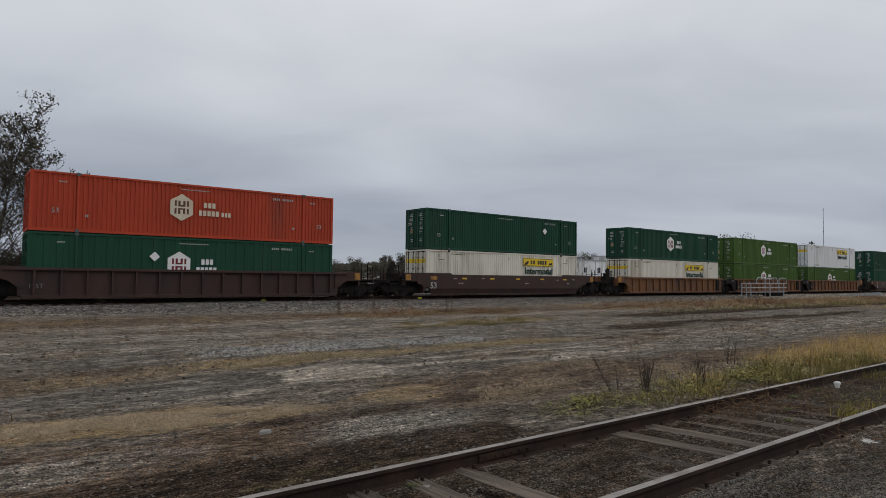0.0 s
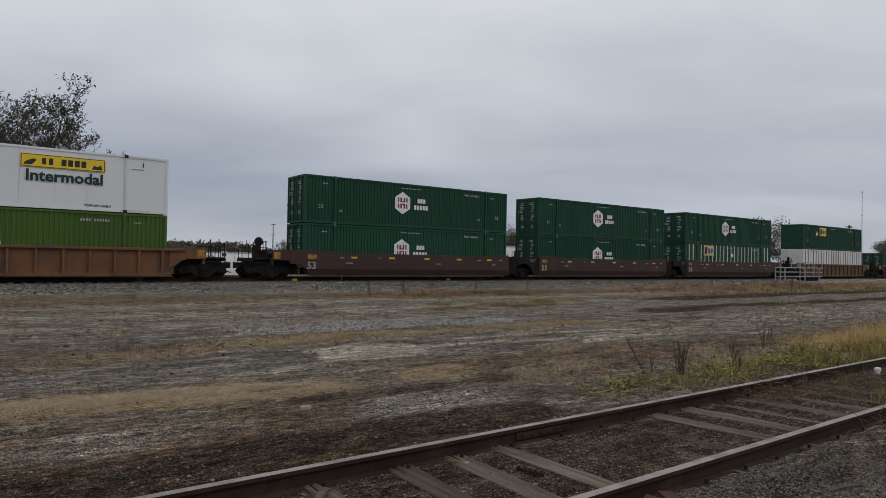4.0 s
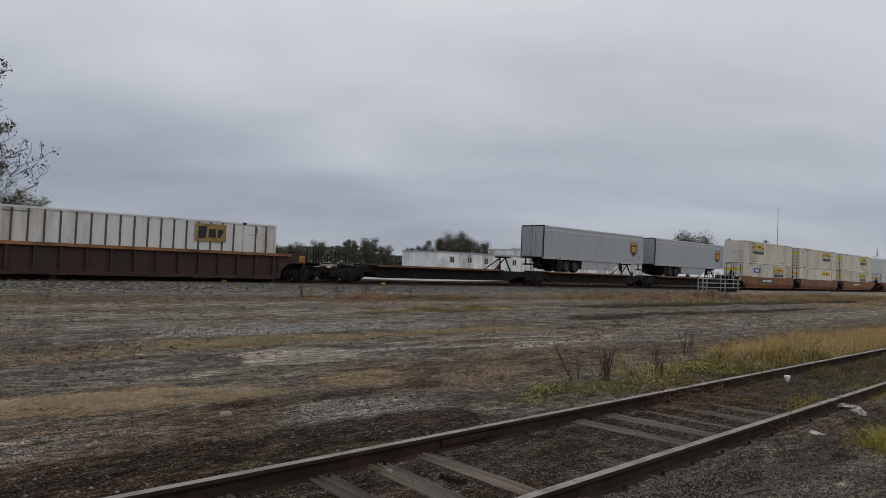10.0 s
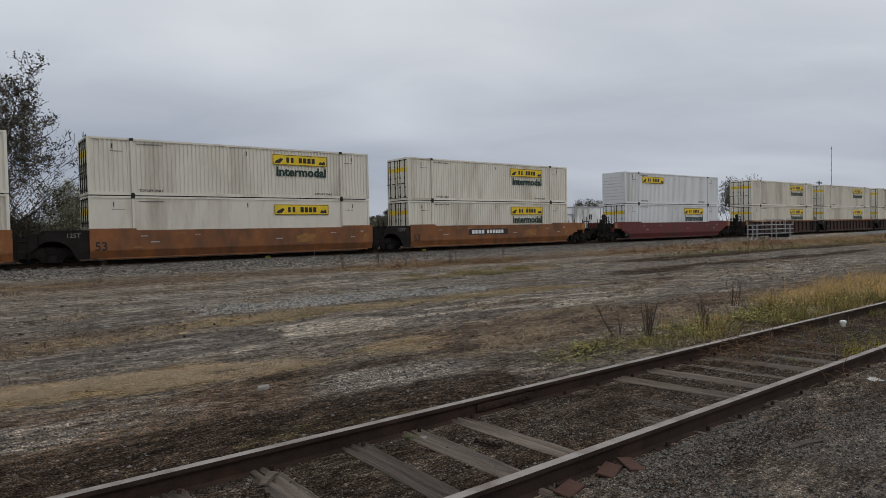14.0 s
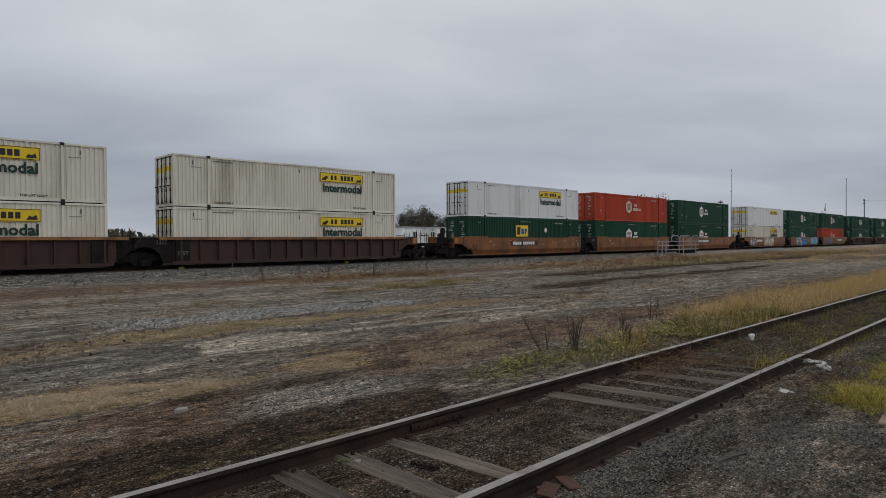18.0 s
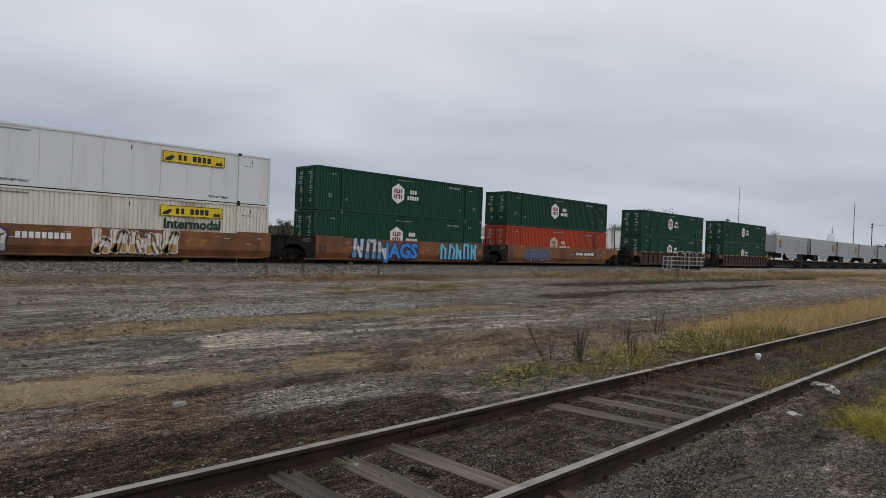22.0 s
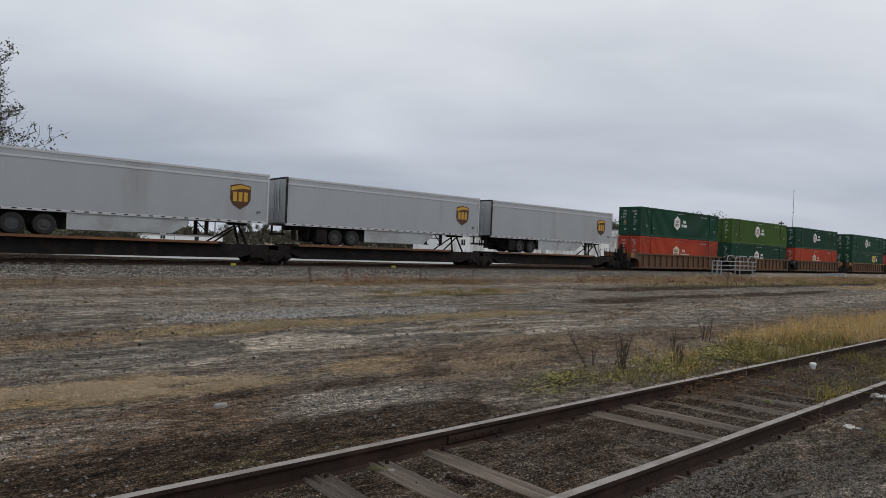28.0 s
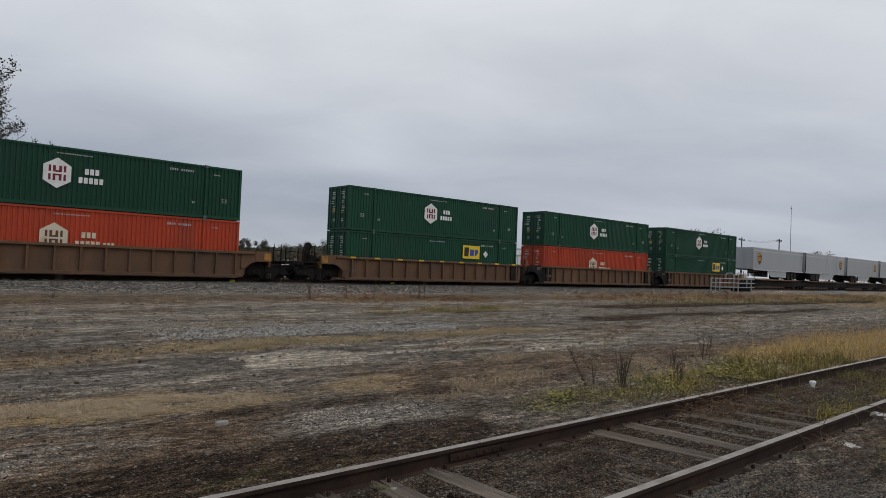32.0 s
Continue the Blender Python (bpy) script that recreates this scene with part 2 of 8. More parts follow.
SIGN_WHITE = material("sign_white_vinyl", (0.72, 0.71, 0.70), 0.5, vary=0.08, scale=2.0, dirt=(0.55, 0.53, 0.5), dirt_amount=0.3)
SIGN_CREAM = material("sign_cream_vinyl", (0.60, 0.52, 0.40), 0.5, vary=0.12, scale=2.0, dirt=(0.45, 0.33, 0.22), dirt_amount=0.35)
SIGN_UMBER = material("sign_umber_vinyl", (0.10, 0.045, 0.022), 0.5, vary=0.1)
SIGN_RED = material("sign_dark_red_vinyl", (0.15, 0.012, 0.02), 0.5, vary=0.1)
SIGN_BLUE = material("sign_blue_vinyl", (0.03, 0.07, 0.28), 0.5, vary=0.1)
SIGN_OLD = material("faded_brown_yellow_vinyl", (0.30, 0.19, 0.06), 0.6, vary=0.2, scale=3, dirt=(0.16, 0.09, 0.04), dirt_amount=0.4)
SHIELD_BROWN = material("shield_brown_vinyl", (0.075, 0.032, 0.014), 0.5, vary=0.12)
SHIELD_GOLD = material("shield_gold_vinyl", (0.50, 0.28, 0.035), 0.5, vary=0.1)
FAINT = material("faded_white_stencil", (0.33, 0.335, 0.325), 0.6, vary=0.3, scale=6)
WORN_STENCIL = material("worn_grey_stencil", (0.15, 0.145, 0.138), 0.7, vary=0.4, scale=6)
SIGN_PALE = material("faded_pale_yellow_vinyl", (0.50, 0.42, 0.16), 0.55, vary=0.1, scale=2.0, dirt=(0.36, 0.30, 0.12), dirt_amount=0.3)
STEEL_BRIGHT = material("worn_rail_steel", (0.235, 0.212, 0.192), 0.6, metal=0.15, vary=0.3, scale=5, fine=60, bump=0.05, dirt=(0.11, 0.08, 0.062), dirt_amount=0.4)
RAIL_RUST = material("rusty_rail_steel", (0.030, 0.019, 0.0145), 0.85, vary=0.4, scale=3.5, fine=45, dirt=(0.060, 0.033, 0.022), dirt_amount=0.3, bump=0.3, specular=0.15)
RUBBER = material("tyre_rubber", (0.018, 0.018, 0.018), 0.85, vary=0.25)
ALUMINIUM = material("galvanised_aluminium", (0.52, 0.53, 0.54), 0.4, metal=0.7, vary=0.1)

# ---------------------------------------------------------------- mesh helpers


def box(bm, x0, x1, y0, y1, z0, z1):
    v = [bm.verts.new(p) for p in ((x0, y0, z0), (x1, y0, z0), (x1, y1, z0), (x0, y1, z0), (x0, y0, z1), (x1, y0, z1), (x1, y1, z1), (x0, y1, z1))]
    for f in ((0, 3, 2, 1), (4, 5, 6, 7), (0, 1, 5, 4), (1, 2, 6, 5), (2, 3, 7, 6), (3, 0, 4, 7)):
        bm.faces.new([v[i] for i in f])


def prism(bm, outline, y0, y1):
    """An outline of (x, z) points, drawn out from y0 to y1."""
    a = [bm.verts.new((x, y0, z)) for x, z in outline]
    b = [bm.verts.new((x, y1, z)) for x, z in outline]
    bm.faces.new(a)
    bm.faces.new(b[::-1])
    for i in range(len(a)):
        j = (i + 1) % len(a)
        bm.faces.new((a[j], a[i], b[i], b[j]))


def rod(bm, p, q, r, n=8, r2=None):
    """A round bar from p to q, tapered to r2."""
    p, q = Vector(p), Vector(q)
    w = (q - p).normalized()
    u = w.orthogonal().normalized()
    v = w.cross(u)
    r2 = r if r2 is None else r2
    ring = [[bm.verts.new(c + (u * math.cos(6.2832 * i / n) + v * math.sin(6.2832 * i / n)) * s) for i in range(n)] for c, s in ((p, r), (q, r2))]
    for i in range(n):
        j = (i + 1) % n
        bm.faces.new((ring[0][i], ring[0][j], ring[1][j], ring[1][i]))
    bm.faces.new(ring[0][::-1])
    bm.faces.new(ring[1])


def finish(bm, name, mat, bevel=0.0, smooth=False):
    bmesh.ops.recalc_face_normals(bm, faces=bm.faces)
    if bevel:
        bmesh.ops.bevel(bm, geom=[e for e in bm.edges if e.is_manifold and e.calc_face_angle(0) > 0.6], offset=bevel, segments=1, affect="EDGES")
    me = bpy.data.meshes.new(name)
    bm.to_mesh(me)
    bm.free()
    if smooth:
        me.shade_smooth()
    for one in mat if isinstance(mat, (list, tuple)) else (mat,):
        me.materials.append(one)
    return me


SHARED = {}


def mesh(key, name, mat, build, bevel=0.0, smooth=False):
    """A mesh that is built once under its key and then shared."""
    if key not in SHARED:
        bm = bmesh.new()
        build(bm)
        SHARED[key] = finish(bm, name, mat, bevel, smooth)
    return SHARED[key]


def part(name, data, parent, at=(0, 0, 0), label="", kind=""):
    """Links a mesh as one object under a thing or a part."""
    ob = new(name, data)
    ob.parent = parent
    ob.location = at
    return tagged(ob, label, kind=kind)


def thing(name, label, category, group="", at=None, data=None, kind=""):
    ob = new(name, data)
    if at is not None:
        ob.matrix_basis = at
    return tagged(ob, label, category, group, kind)


def blocks(bm, widths, x, z, height, y=-0.012, gap=0.06, depth=0.008):
    """A row of plain blocks that stands for a line of writing."""
    for w in widths:
        box(bm, x, x + w, y, y + depth, z, z + height)
        x += w + gap


def lettering(words, size, mat, key, bold=0.0):
    """Flat letters in the built-in font, standing in the xz plane and facing -y."""
    if key in SHARED:
        return SHARED[key]
    curve = bpy.data.curves.new("lettering", "FONT")
    curve.body, curve.size, curve.extrude, curve.offset = words, size, 0.004, bold
    curve.resolution_u = 2
    ob = new("lettering", curve)
    me = bpy.data.meshes.new_from_object(ob.evaluated_get(bpy.context.evaluated_depsgraph_get()))
    bpy.data.objects.remove(ob)
    bpy.data.curves.remove(curve)
    me.transform(Matrix.Rotation(radians(90), 4, "X"))
    me.name = "lettering"
    me.materials.clear()
    me.materials.append(mat)
    SHARED[key] = me
    return me


# ---------------------------------------------------------------- the plan, in metres
RAIL_TOP = 0.38      # running surface of the main line
FACE = 35.51         # near faces of the containers
WIDE, LONG, HIGH = 2.59, 16.15, 2.90
TRACK_Y = FACE + WIDE / 2
LOWER, UPPER = 0.80, 3.755


def travel(t):
    """How far the train has gone after t seconds."""
    return 24.318 * t - 0.00567 * (t - 16) ** 2


MOVERS = []


def ride(ob, x, y=FACE, z=0.0, turn=0.0):
    """Places a thing of the train at its place at the start, and notes it for its journey."""
    ob.matrix_basis = pose(x, y, z, 0, 0, turn)
    MOVERS.append((ob, x, y, z, turn))
    return ob

# ---------------------------------------------------------------- containers


def corrugated_sides(bm, pitch, depth, slope, x0, x1, z0, z1, y, out):
    """A folded sheet along x; out is the way that it faces."""
    xs, n = [], max(1, round((x1 - x0) / pitch))
    step = (x1 - x0) / n
    for i in range(n):
        a = x0 + i * step
        xs += [(a, 0), (a + step * (0.5 - slope), 0), (a + step * 0.5, depth), (a + step * (1 - slope), depth)]
    xs.append((x1, 0))
    low = [bm.verts.new((x, y - out * d, z0)) for x, d in xs]
    top = [bm.verts.new((x, y - out * d, z1)) for x, d in xs]
    for i in range(len(xs) - 1):
        bm.faces.new((low[i], low[i + 1], top[i + 1], top[i]) if out < 0 else (low[i + 1], low[i], top[i], top[i + 1]))


def box_frame(bm, posts):
    """Corner posts, lifting posts, rails and castings of a container."""
    for y0, y1 in ((0.0, 0.10), (WIDE - 0.10, WIDE)):
        box(bm, 0, LONG, y0, y1, 0.0, 0.15)
        box(bm, 0, LONG, y0, y1, HIGH - 0.10, HIGH)
        for x in (0.0, LONG - 0.13):
            box(bm, x, x + 0.13, y0, y1, 0.15, HIGH - 0.10)
        for x in posts:
            out = -0.022 if y0 == 0 else 0.022
            box(bm, x, x + 0.10, y0 + out, y1 + out, 0.10, HIGH - 0.06)
    for x in (0.0, LONG - 0.12):
        box(bm, x, x + 0.12, 0.10, WIDE - 0.10, 0.0, 0.15)
        box(bm, x, x + 0.12, 0.10, WIDE - 0.10, HIGH - 0.12, HIGH)


def casting(bm):
    box(bm, 0, 0.18, 0, 0.195, 0, 0.142)


FITTING_PALE = material("scuffed_green_grey_fitting", (0.075, 0.095, 0.088), 0.6, vary=0.3, scale=6)
POSTS = (1.98, LONG - 2.08)


def container(colour, style, label, x, z, emblem="", emblem_x=8.0, group="containers of the train", doors=True, extra="", emblem_z=0.0, placard_x=12.1):
    """A 53-foot container: frame, folded or ribbed walls, roof, doors with locking bars, emblems."""
    paint = PAINT[colour]
    thing_ob = ride(thing("container", label, "container", group), x, z=z)
    edge = PAINT["cream"] if colour == "cream" else PAINT["dirty"] if colour == "dirty" else paint
    part("frame", mesh(("cframe", colour), "frame", edge, lambda bm: box_frame(bm, POSTS)), thing_ob)
    fitting = mesh(("ccast", colour), "lifting_fitting", PAINT["frame_dark"] if colour in ("white", "cream", "dirty") else FITTING_PALE, casting)
    for xp in POSTS:
        for yp in (-0.035, WIDE - 0.16):
            for zp in (-0.022, HIGH - 0.12):
                part("lifting_fitting", fitting, thing_ob, (xp - 0.04, yp, zp))
    for side, (y, out) in enumerate(((0.035, -1), (WIDE - 0.035, 1))):

        def wall(bm):
            if style == "smooth":
                box(bm, 0.1, LONG - 0.1, min(y, y - out * 0.02), max(y, y - out * 0.02), 0.12, HIGH - 0.08)
            elif style == "fold":
                corrugated_sides(bm, 0.215, 0.036, 0.10, 0.12, LONG - 0.12, 0.12, HIGH - 0.08, y, out)
            elif style == "wide":
                corrugated_sides(bm, 0.55, 0.03, 0.06, 0.12, LONG - 0.12, 0.12, HIGH - 0.08, y, out)
            else:
                box(bm, 0.1, LONG - 0.1, min(y, y - out * 0.02), max(y, y - out * 0.02), 0.12, HIGH - 0.08)

        part("side_wall", mesh(("cwall", colour, style, side), "side_wall", paint, wall), thing_ob)
    if style == "smooth":
        seams = mesh("seam", "panel_seam", PAINT["dirty"], lambda bm: box(bm, 0, 0.03, -0.006, 0.006, 0.16, HIGH - 0.12))
        for i in range(7):
            part("panel_seam", seams, thing_ob, (3.9 + i * 1.42, 0.03, 0))
    if style == "ribbed":
        rib_mat = PAINT["dirty"] if colour == "green" else material("grey_rib_paint", (0.075, 0.07, 0.066), 0.6, vary=0.25)
        post = mesh(("rib", colour), "rib", rib_mat, lambda bm: prism(bm, ((0, 0.10), (0.085, 0.10), (0.085, HIGH - 0.08), (0, HIGH - 0.08)), -0.028, 0.02))
        n = 23
        for i in range(n):
            xr = 0.62 + i * (LONG - 1.3) / (n - 1)
            if min(abs(xr - p) for p in POSTS) > 0.2:
                part("rib", post, thing_ob, (xr, 0.03, 0))
    part("roof", mesh(("croof", colour), "roof", paint if colour not in ("white", "cream") else PAINT["roof"],
                      lambda bm: corrugated_sheet(bm)), thing_ob)
    part("floor", mesh("cfloor", "floor", PAINT["frame_dark"], lambda bm: box(bm, 0.1, LONG - 0.1, 0.1, WIDE - 0.1, 0.06, 0.13)), thing_ob)
    # black sheet that stands in for the shade in the gap below the box
    part("underframe", mesh("cgapshade", "underframe", CAR_PAINT["black"], lambda bm: [box(bm, 0.2, LONG - 0.2, 0.02, WIDE - 0.02, -0.036, -0.002)]), thing_ob)
    part("front_wall", mesh(("cfront", colour), "front_wall", paint, lambda bm: box(bm, LONG - 0.09, LONG - 0.05, 0.08, WIDE - 0.08, 0.12, HIGH - 0.1)), thing_ob)
    if doors:
        for d, y0 in enumerate((0.11, WIDE / 2 + 0.01)):
            leaf = part("door", mesh(("cdoor", colour), "door", paint, door_leaf), thing_ob, (0.03, y0, 0))
            bar_mat = paint if colour in ("green", "lime", "red") else PAINT["frame_dark"]
            for yb in (0.30, 0.88):
                part("locking_bar", mesh(("lockbar", bar_mat.name), "locking_bar", bar_mat, locking_bar), leaf, (-0.03, yb, 0))
            if colour in ("green", "lime", "red"):
                part("door_marking", mesh(("doormark", d), "door_marking", FAINT, lambda bm: door_marks(bm, d)), leaf, kind="stuff")
                part("gasket", GASKET(), leaf)
                if d == 1:
                    part("door_sticker", mesh("doorsticker", "door_sticker", SIGN_OLD, lambda bm: box(bm, -0.022, -0.014, 0.40, 0.72, 1.12, 1.42)), leaf, label="faded yellow sticker")
            else:
                part("gasket", GASKET(), leaf)
                part("door_sign", mesh("doorsign", "door_sign", SIGN_YELLOW, lambda bm: box(bm, -0.012, -0.004, 0.05, 1.13, 1.95, 2.45)), leaf, label="yellow sign across the door")
    else:
        slats = mesh(("louvre", colour), "end_slat", PAINT["dirty"] if colour in ("white", "cream", "dirty") else paint, lambda bm: box(bm, -0.015, 0.03, 0.12, WIDE - 0.12, 0, 0.10))
        part("end_wall", mesh(("cend", colour), "end_wall", paint, lambda bm: box(bm, 0.02, 0.06, 0.08, WIDE - 0.08, 0.12, HIGH - 0.1)), thing_ob)
        for i in range(8):
            part("end_slat", slats, thing_ob, (0.012, 0, 0.35 + i * 0.29))
    if colour in ("green", "lime", "red"):
        marks = mesh(("stencil", "hub"), "stencil_marking", FAINT, stencil_hub)
    else:
        marks = mesh(("stencil", "jb"), "stencil_marking", SIGN_BLACK, stencil_white)
    part("stencil_marking", marks, thing_ob, (0, 0.022, 0), "small stencilled markings", "stuff")
    if colour in ("white", "cream"):
        for xs in (2.35, 12.3):
            part("lift_stencil", lettering("TOP LIFT ONLY", 0.17, SIGN_BLACK, "toplift", 0.003), thing_ob, (xs, 0.016, 0.19), "black stencilled words")
    if colour in ("green", "lime", "red") or style == "ribbed":
        for xs in (0.9, LONG - 1.15):
            part("number_stencil", lettering("53", 0.34, FAINT if colour != "dirty" else SIGN_BLACK, ("53", colour != "dirty")), thing_ob, (xs, -0.004, 0.42 if z < 2 else 0.9))
    mid_z = 1.42 if z < 2 else 1.6
    if emblem == "hexagon":
        if colour == "red":
            part("emblem", mesh("hexcream", "emblem", [SIGN_CREAM, SIGN_UMBER], hexagon), thing_ob, (emblem_x, -0.004, mid_z), "cream hexagon emblem with a dark sign")
            part("emblem_writing", mesh("hexwordslong", "emblem_writing", SIGN_CREAM, hub_words_long), thing_ob, (emblem_x + 0.92, -0.004, mid_z), "cream bars of a company name", "stuff")
        else:
            part("emblem", mesh("hex", "emblem", [SIGN_WHITE, SIGN_RED], hexagon), thing_ob, (emblem_x, -0.004, mid_z), "white hexagon emblem with a red sign")
            part("emblem_writing", mesh("hexwords", "emblem_writing", SIGN_WHITE, hub_words), thing_ob, (emblem_x + 0.92, -0.004, mid_z), "white bars of a company name", "stuff")
    elif emblem in ("yellow", "yellow_only"):
        part("emblem", mesh("jbpanel", "emblem", [SIGN_YELLOW, SIGN_BLACK], yellow_panel), thing_ob, (emblem_x, -0.004, 1.93), "yellow panel with black bars")
        if emblem == "yellow":
            part("emblem_writing", lettering("Intermodal", 0.74, SIGN_GREEN, "intermodal", 0.022), thing_ob, (emblem_x + 0.2, -0.006, 1.3), "dark green word")
    elif emblem == "square":
        part("emblem", mesh(("emp", colour, style), "emblem", [SIGN_OLD if colour == "dirty" else SIGN_PALE if style == "ribbed" else SIGN_YELLOW, SIGN_BLACK, SIGN_BLACK if colour == "dirty" else SIGN_BLUE], square_panel), thing_ob, (emblem_x, -0.012, emblem_z or 2.1), "yellow square panel with dark bars")
    if extra == "blue":
        part("blue_panel", mesh("bluepanel", "blue_panel", [SIGN_BLUE, SIGN_WHITE], blue_panel), thing_ob, (3.1, -0.004, 1.72), "blue panel with white bars")
    elif extra == "yellow":
        part("emblem", mesh("jbpanel", "emblem", [SIGN_YELLOW, SIGN_BLACK], yellow_panel), thing_ob, (9.7, -0.004, 1.93), "yellow panel with black bars")
    elif extra == "diamond":
        part("placard", mesh("diamond", "placard", SIGN_WHITE, lambda bm: prism(bm, ((-0.26, 0), (0, -0.26), (0.26, 0), (0, 0.26)), -0.012, 0.0)), thing_ob, (placard_x, -0.03, 1.85), "white diamond placard")
    return thing_ob


def GASKET():
    """Black rubber round a door leaf."""
    return mesh("gasket", "gasket", RUBBER, lambda bm: [box(bm, -0.006, 0.02, a, b, c, e) for a, b, c, e in ((-0.035, 0.03, 0.16, HIGH - 0.13), (1.14, 1.20, 0.16, HIGH - 0.13), (0.03, 1.14, 0.15, 0.19), (0.03, 1.14, HIGH - 0.17, HIGH - 0.13))])


def corrugated_sheet(bm):
    xs = [0.1 + i * (LONG - 0.2) / 60 for i in range(61)]
    rows = [[bm.verts.new((x, y, HIGH - 0.025 - (0.018 if i % 2 else 0))) for i, x in enumerate(xs)] for y in (0.09, WIDE - 0.09)]
    for i in range(60):
        bm.faces.new((rows[0][i], rows[0][i + 1], rows[1][i + 1], rows[1][i]))


def door_leaf(bm):
    box(bm, 0.0, 0.045, 0, 1.17, 0.16, HIGH - 0.13)
    for z in (0.45, 1.05, 1.65, 2.25):
        box(bm, -0.014, 0.0, 0.06, 1.11, z, z + 0.30)
    for z in (0.35, 1.0, 1.75, 2.45):
        box(bm, -0.03, 0.0, -0.02, 0.14, z, z + 0.09)


def locking_bar(bm):
    rod(bm, (0, 0, 0.12), (0, 0, HIGH - 0.10), 0.030, 6)
    for z in (0.22, 0.85, 1.5, 2.3, HIGH - 0.2):
        box(bm, -0.035, 0.035, -0.05, 0.05, z, z + 0.08)
    box(bm, -0.05, -0.02, -0.02, 0.36, 1.12, 1.17)


def door_marks(bm, d):
    rnd = random.Random(3 + d)
    for z in (0.55, 1.1, 1.4, 1.75, 2.05, 2.35):
        w = rnd.uniform(0.2, 0.5)
        y = rnd.uniform(0.35, 0.6)
        for i in range(2):
            box(bm, -0.022, -0.016, y, y + w, z + i * 0.12, z + i * 0.12 + 0.06)


def stencil_hub(bm):
    blocks(bm, (0.07,) * 15, 6.9, 2.56, 0.055, -0.002, 0.035, 0.006)
    blocks(bm, (0.075,) * 4, 12.15, 2.44, 0.12, -0.002, 0.045, 0.006)
    blocks(bm, (0.075,) * 6, 12.75, 2.44, 0.12, -0.002, 0.045, 0.006)
    blocks(bm, (0.06,) * 4, 14.55, 2.40, 0.07, -0.002, 0.03, 0.006)
    blocks(bm, (0.06, 0.06), 2.35, 0.75, 0.13, -0.002, 0.03, 0.006)
    blocks(bm, (0.06, 0.06), 13.4, 0.75, 0.13, -0.002, 0.03, 0.006)
    blocks(bm, (0.06,) * 4, 1.2, 2.40, 0.07, -0.002, 0.03, 0.006)


def stencil_white(bm):
    blocks(bm, (0.055,) * 12, 2.3, 2.60, 0.07, -0.002, 0.05, 0.006)
    for x in (1.1, 8.05, 14.9):
        box(bm, x, x + 0.05, -0.002, 0.005, 2.36, 2.60)
    blocks(bm, (0.05,) * 6, 1.05, 2.2, 0.05, -0.002, 0.05, 0.006)
    blocks(bm, (0.05,) * 6, 14.4, 2.2, 0.05, -0.002, 0.05, 0.006)


def hexagon(bm):
    r = 0.74
    prism(bm, [(r * 0.92 * math.sin(a), r * math.cos(a)) for a in [i * math.pi / 3 for i in range(6)]], -0.010, 0.0)
    white = set(bm.faces)
    for side in (-1, 1):
        for x0, x1, z0, z1 in ((0.27, 0.37, 0.06, 0.36), (0.27, 0.37, -0.36, -0.06), (0.07, 0.185, 0.045, 0.36), (0.07, 0.185, -0.36, -0.045)):
            box(bm, min(side * x0, side * x1), max(side * x0, side * x1), -0.018, -0.008, z0, z1)
    for z0, z1 in ((0.045, 0.125), (-0.125, -0.045)):
        box(bm, -0.07, 0.07, -0.018, -0.008, z0, z1)
    for f in bm.faces:
        f.material_index = 0 if f in white else 1


def bars(bm, count, x, z, wide, high, gap, y=-0.010):
    """A line of plain bars in place of writing."""
    for _ in range(count):
        box(bm, x, x + wide, y, y + 0.008, z, z + high)
        x += wide + gap


def hub_words(bm):
    """Two short lines of plain bars in place of a company's name."""
    bars(bm, 3, 0.26, 0.06, 0.17, 0.29, 0.06)
    bars(bm, 5, 0.0, -0.38, 0.17, 0.29, 0.06)


def hub_words_long(bm):
    hub_words(bm)
    bars(bm, 3, 1.24, -0.38, 0.13, 0.25, 0.06)


def yellow_panel(bm):
    box(bm, 0, 3.55, -0.010, 0.0, 0.0, 0.62)
    back = set(bm.faces)
    bars(bm, 2, 0.86, 0.15, 0.17, 0.31, 0.12, -0.016)
    bars(bm, 4, 1.66, 0.15, 0.21, 0.31, 0.07, -0.016)
    for z in (0.015, 0.575):
        box(bm, 0.02, 3.53, -0.014, -0.008, z, z + 0.03)
    for x in (0.02, 3.50):
        box(bm, x, x + 0.03, -0.013, -0.008, 0.045, 0.575)
    prism(bm, ((0.12, 0.10), (0.45, 0.10), (0.66, 0.34), (0.52, 0.40), (0.2, 0.24)), -0.014, -0.008)
    prism(bm, ((2.95, 0.10), (3.42, 0.10), (3.36, 0.34), (3.2, 0.24), (3.06, 0.30)), -0.014, -0.008)
    for f in bm.faces:
        f.material_index = 0 if f in back else 1


def square_panel(bm):
    box(bm, 0, 1.75, -0.030, -0.02, -0.45, 0.55)
    back = set(bm.faces)
    prism(bm, ((0.16, -0.28), (0.58, -0.28), (0.64, 0.40), (0.16, 0.40)), -0.038, -0.028)
    dark = set(bm.faces) - back
    prism(bm, ((0.74, -0.22), (1.16, -0.22), (1.14, 0.26), (0.76, 0.26)), -0.038, -0.028)
    prism(bm, ((1.26, -0.22), (1.40, -0.22), (1.58, 0.04), (1.58, 0.26), (1.26, 0.26)), -0.038, -0.028)
    for f in bm.faces:
        f.material_index = 0 if f in back else 1 if f in dark else 2


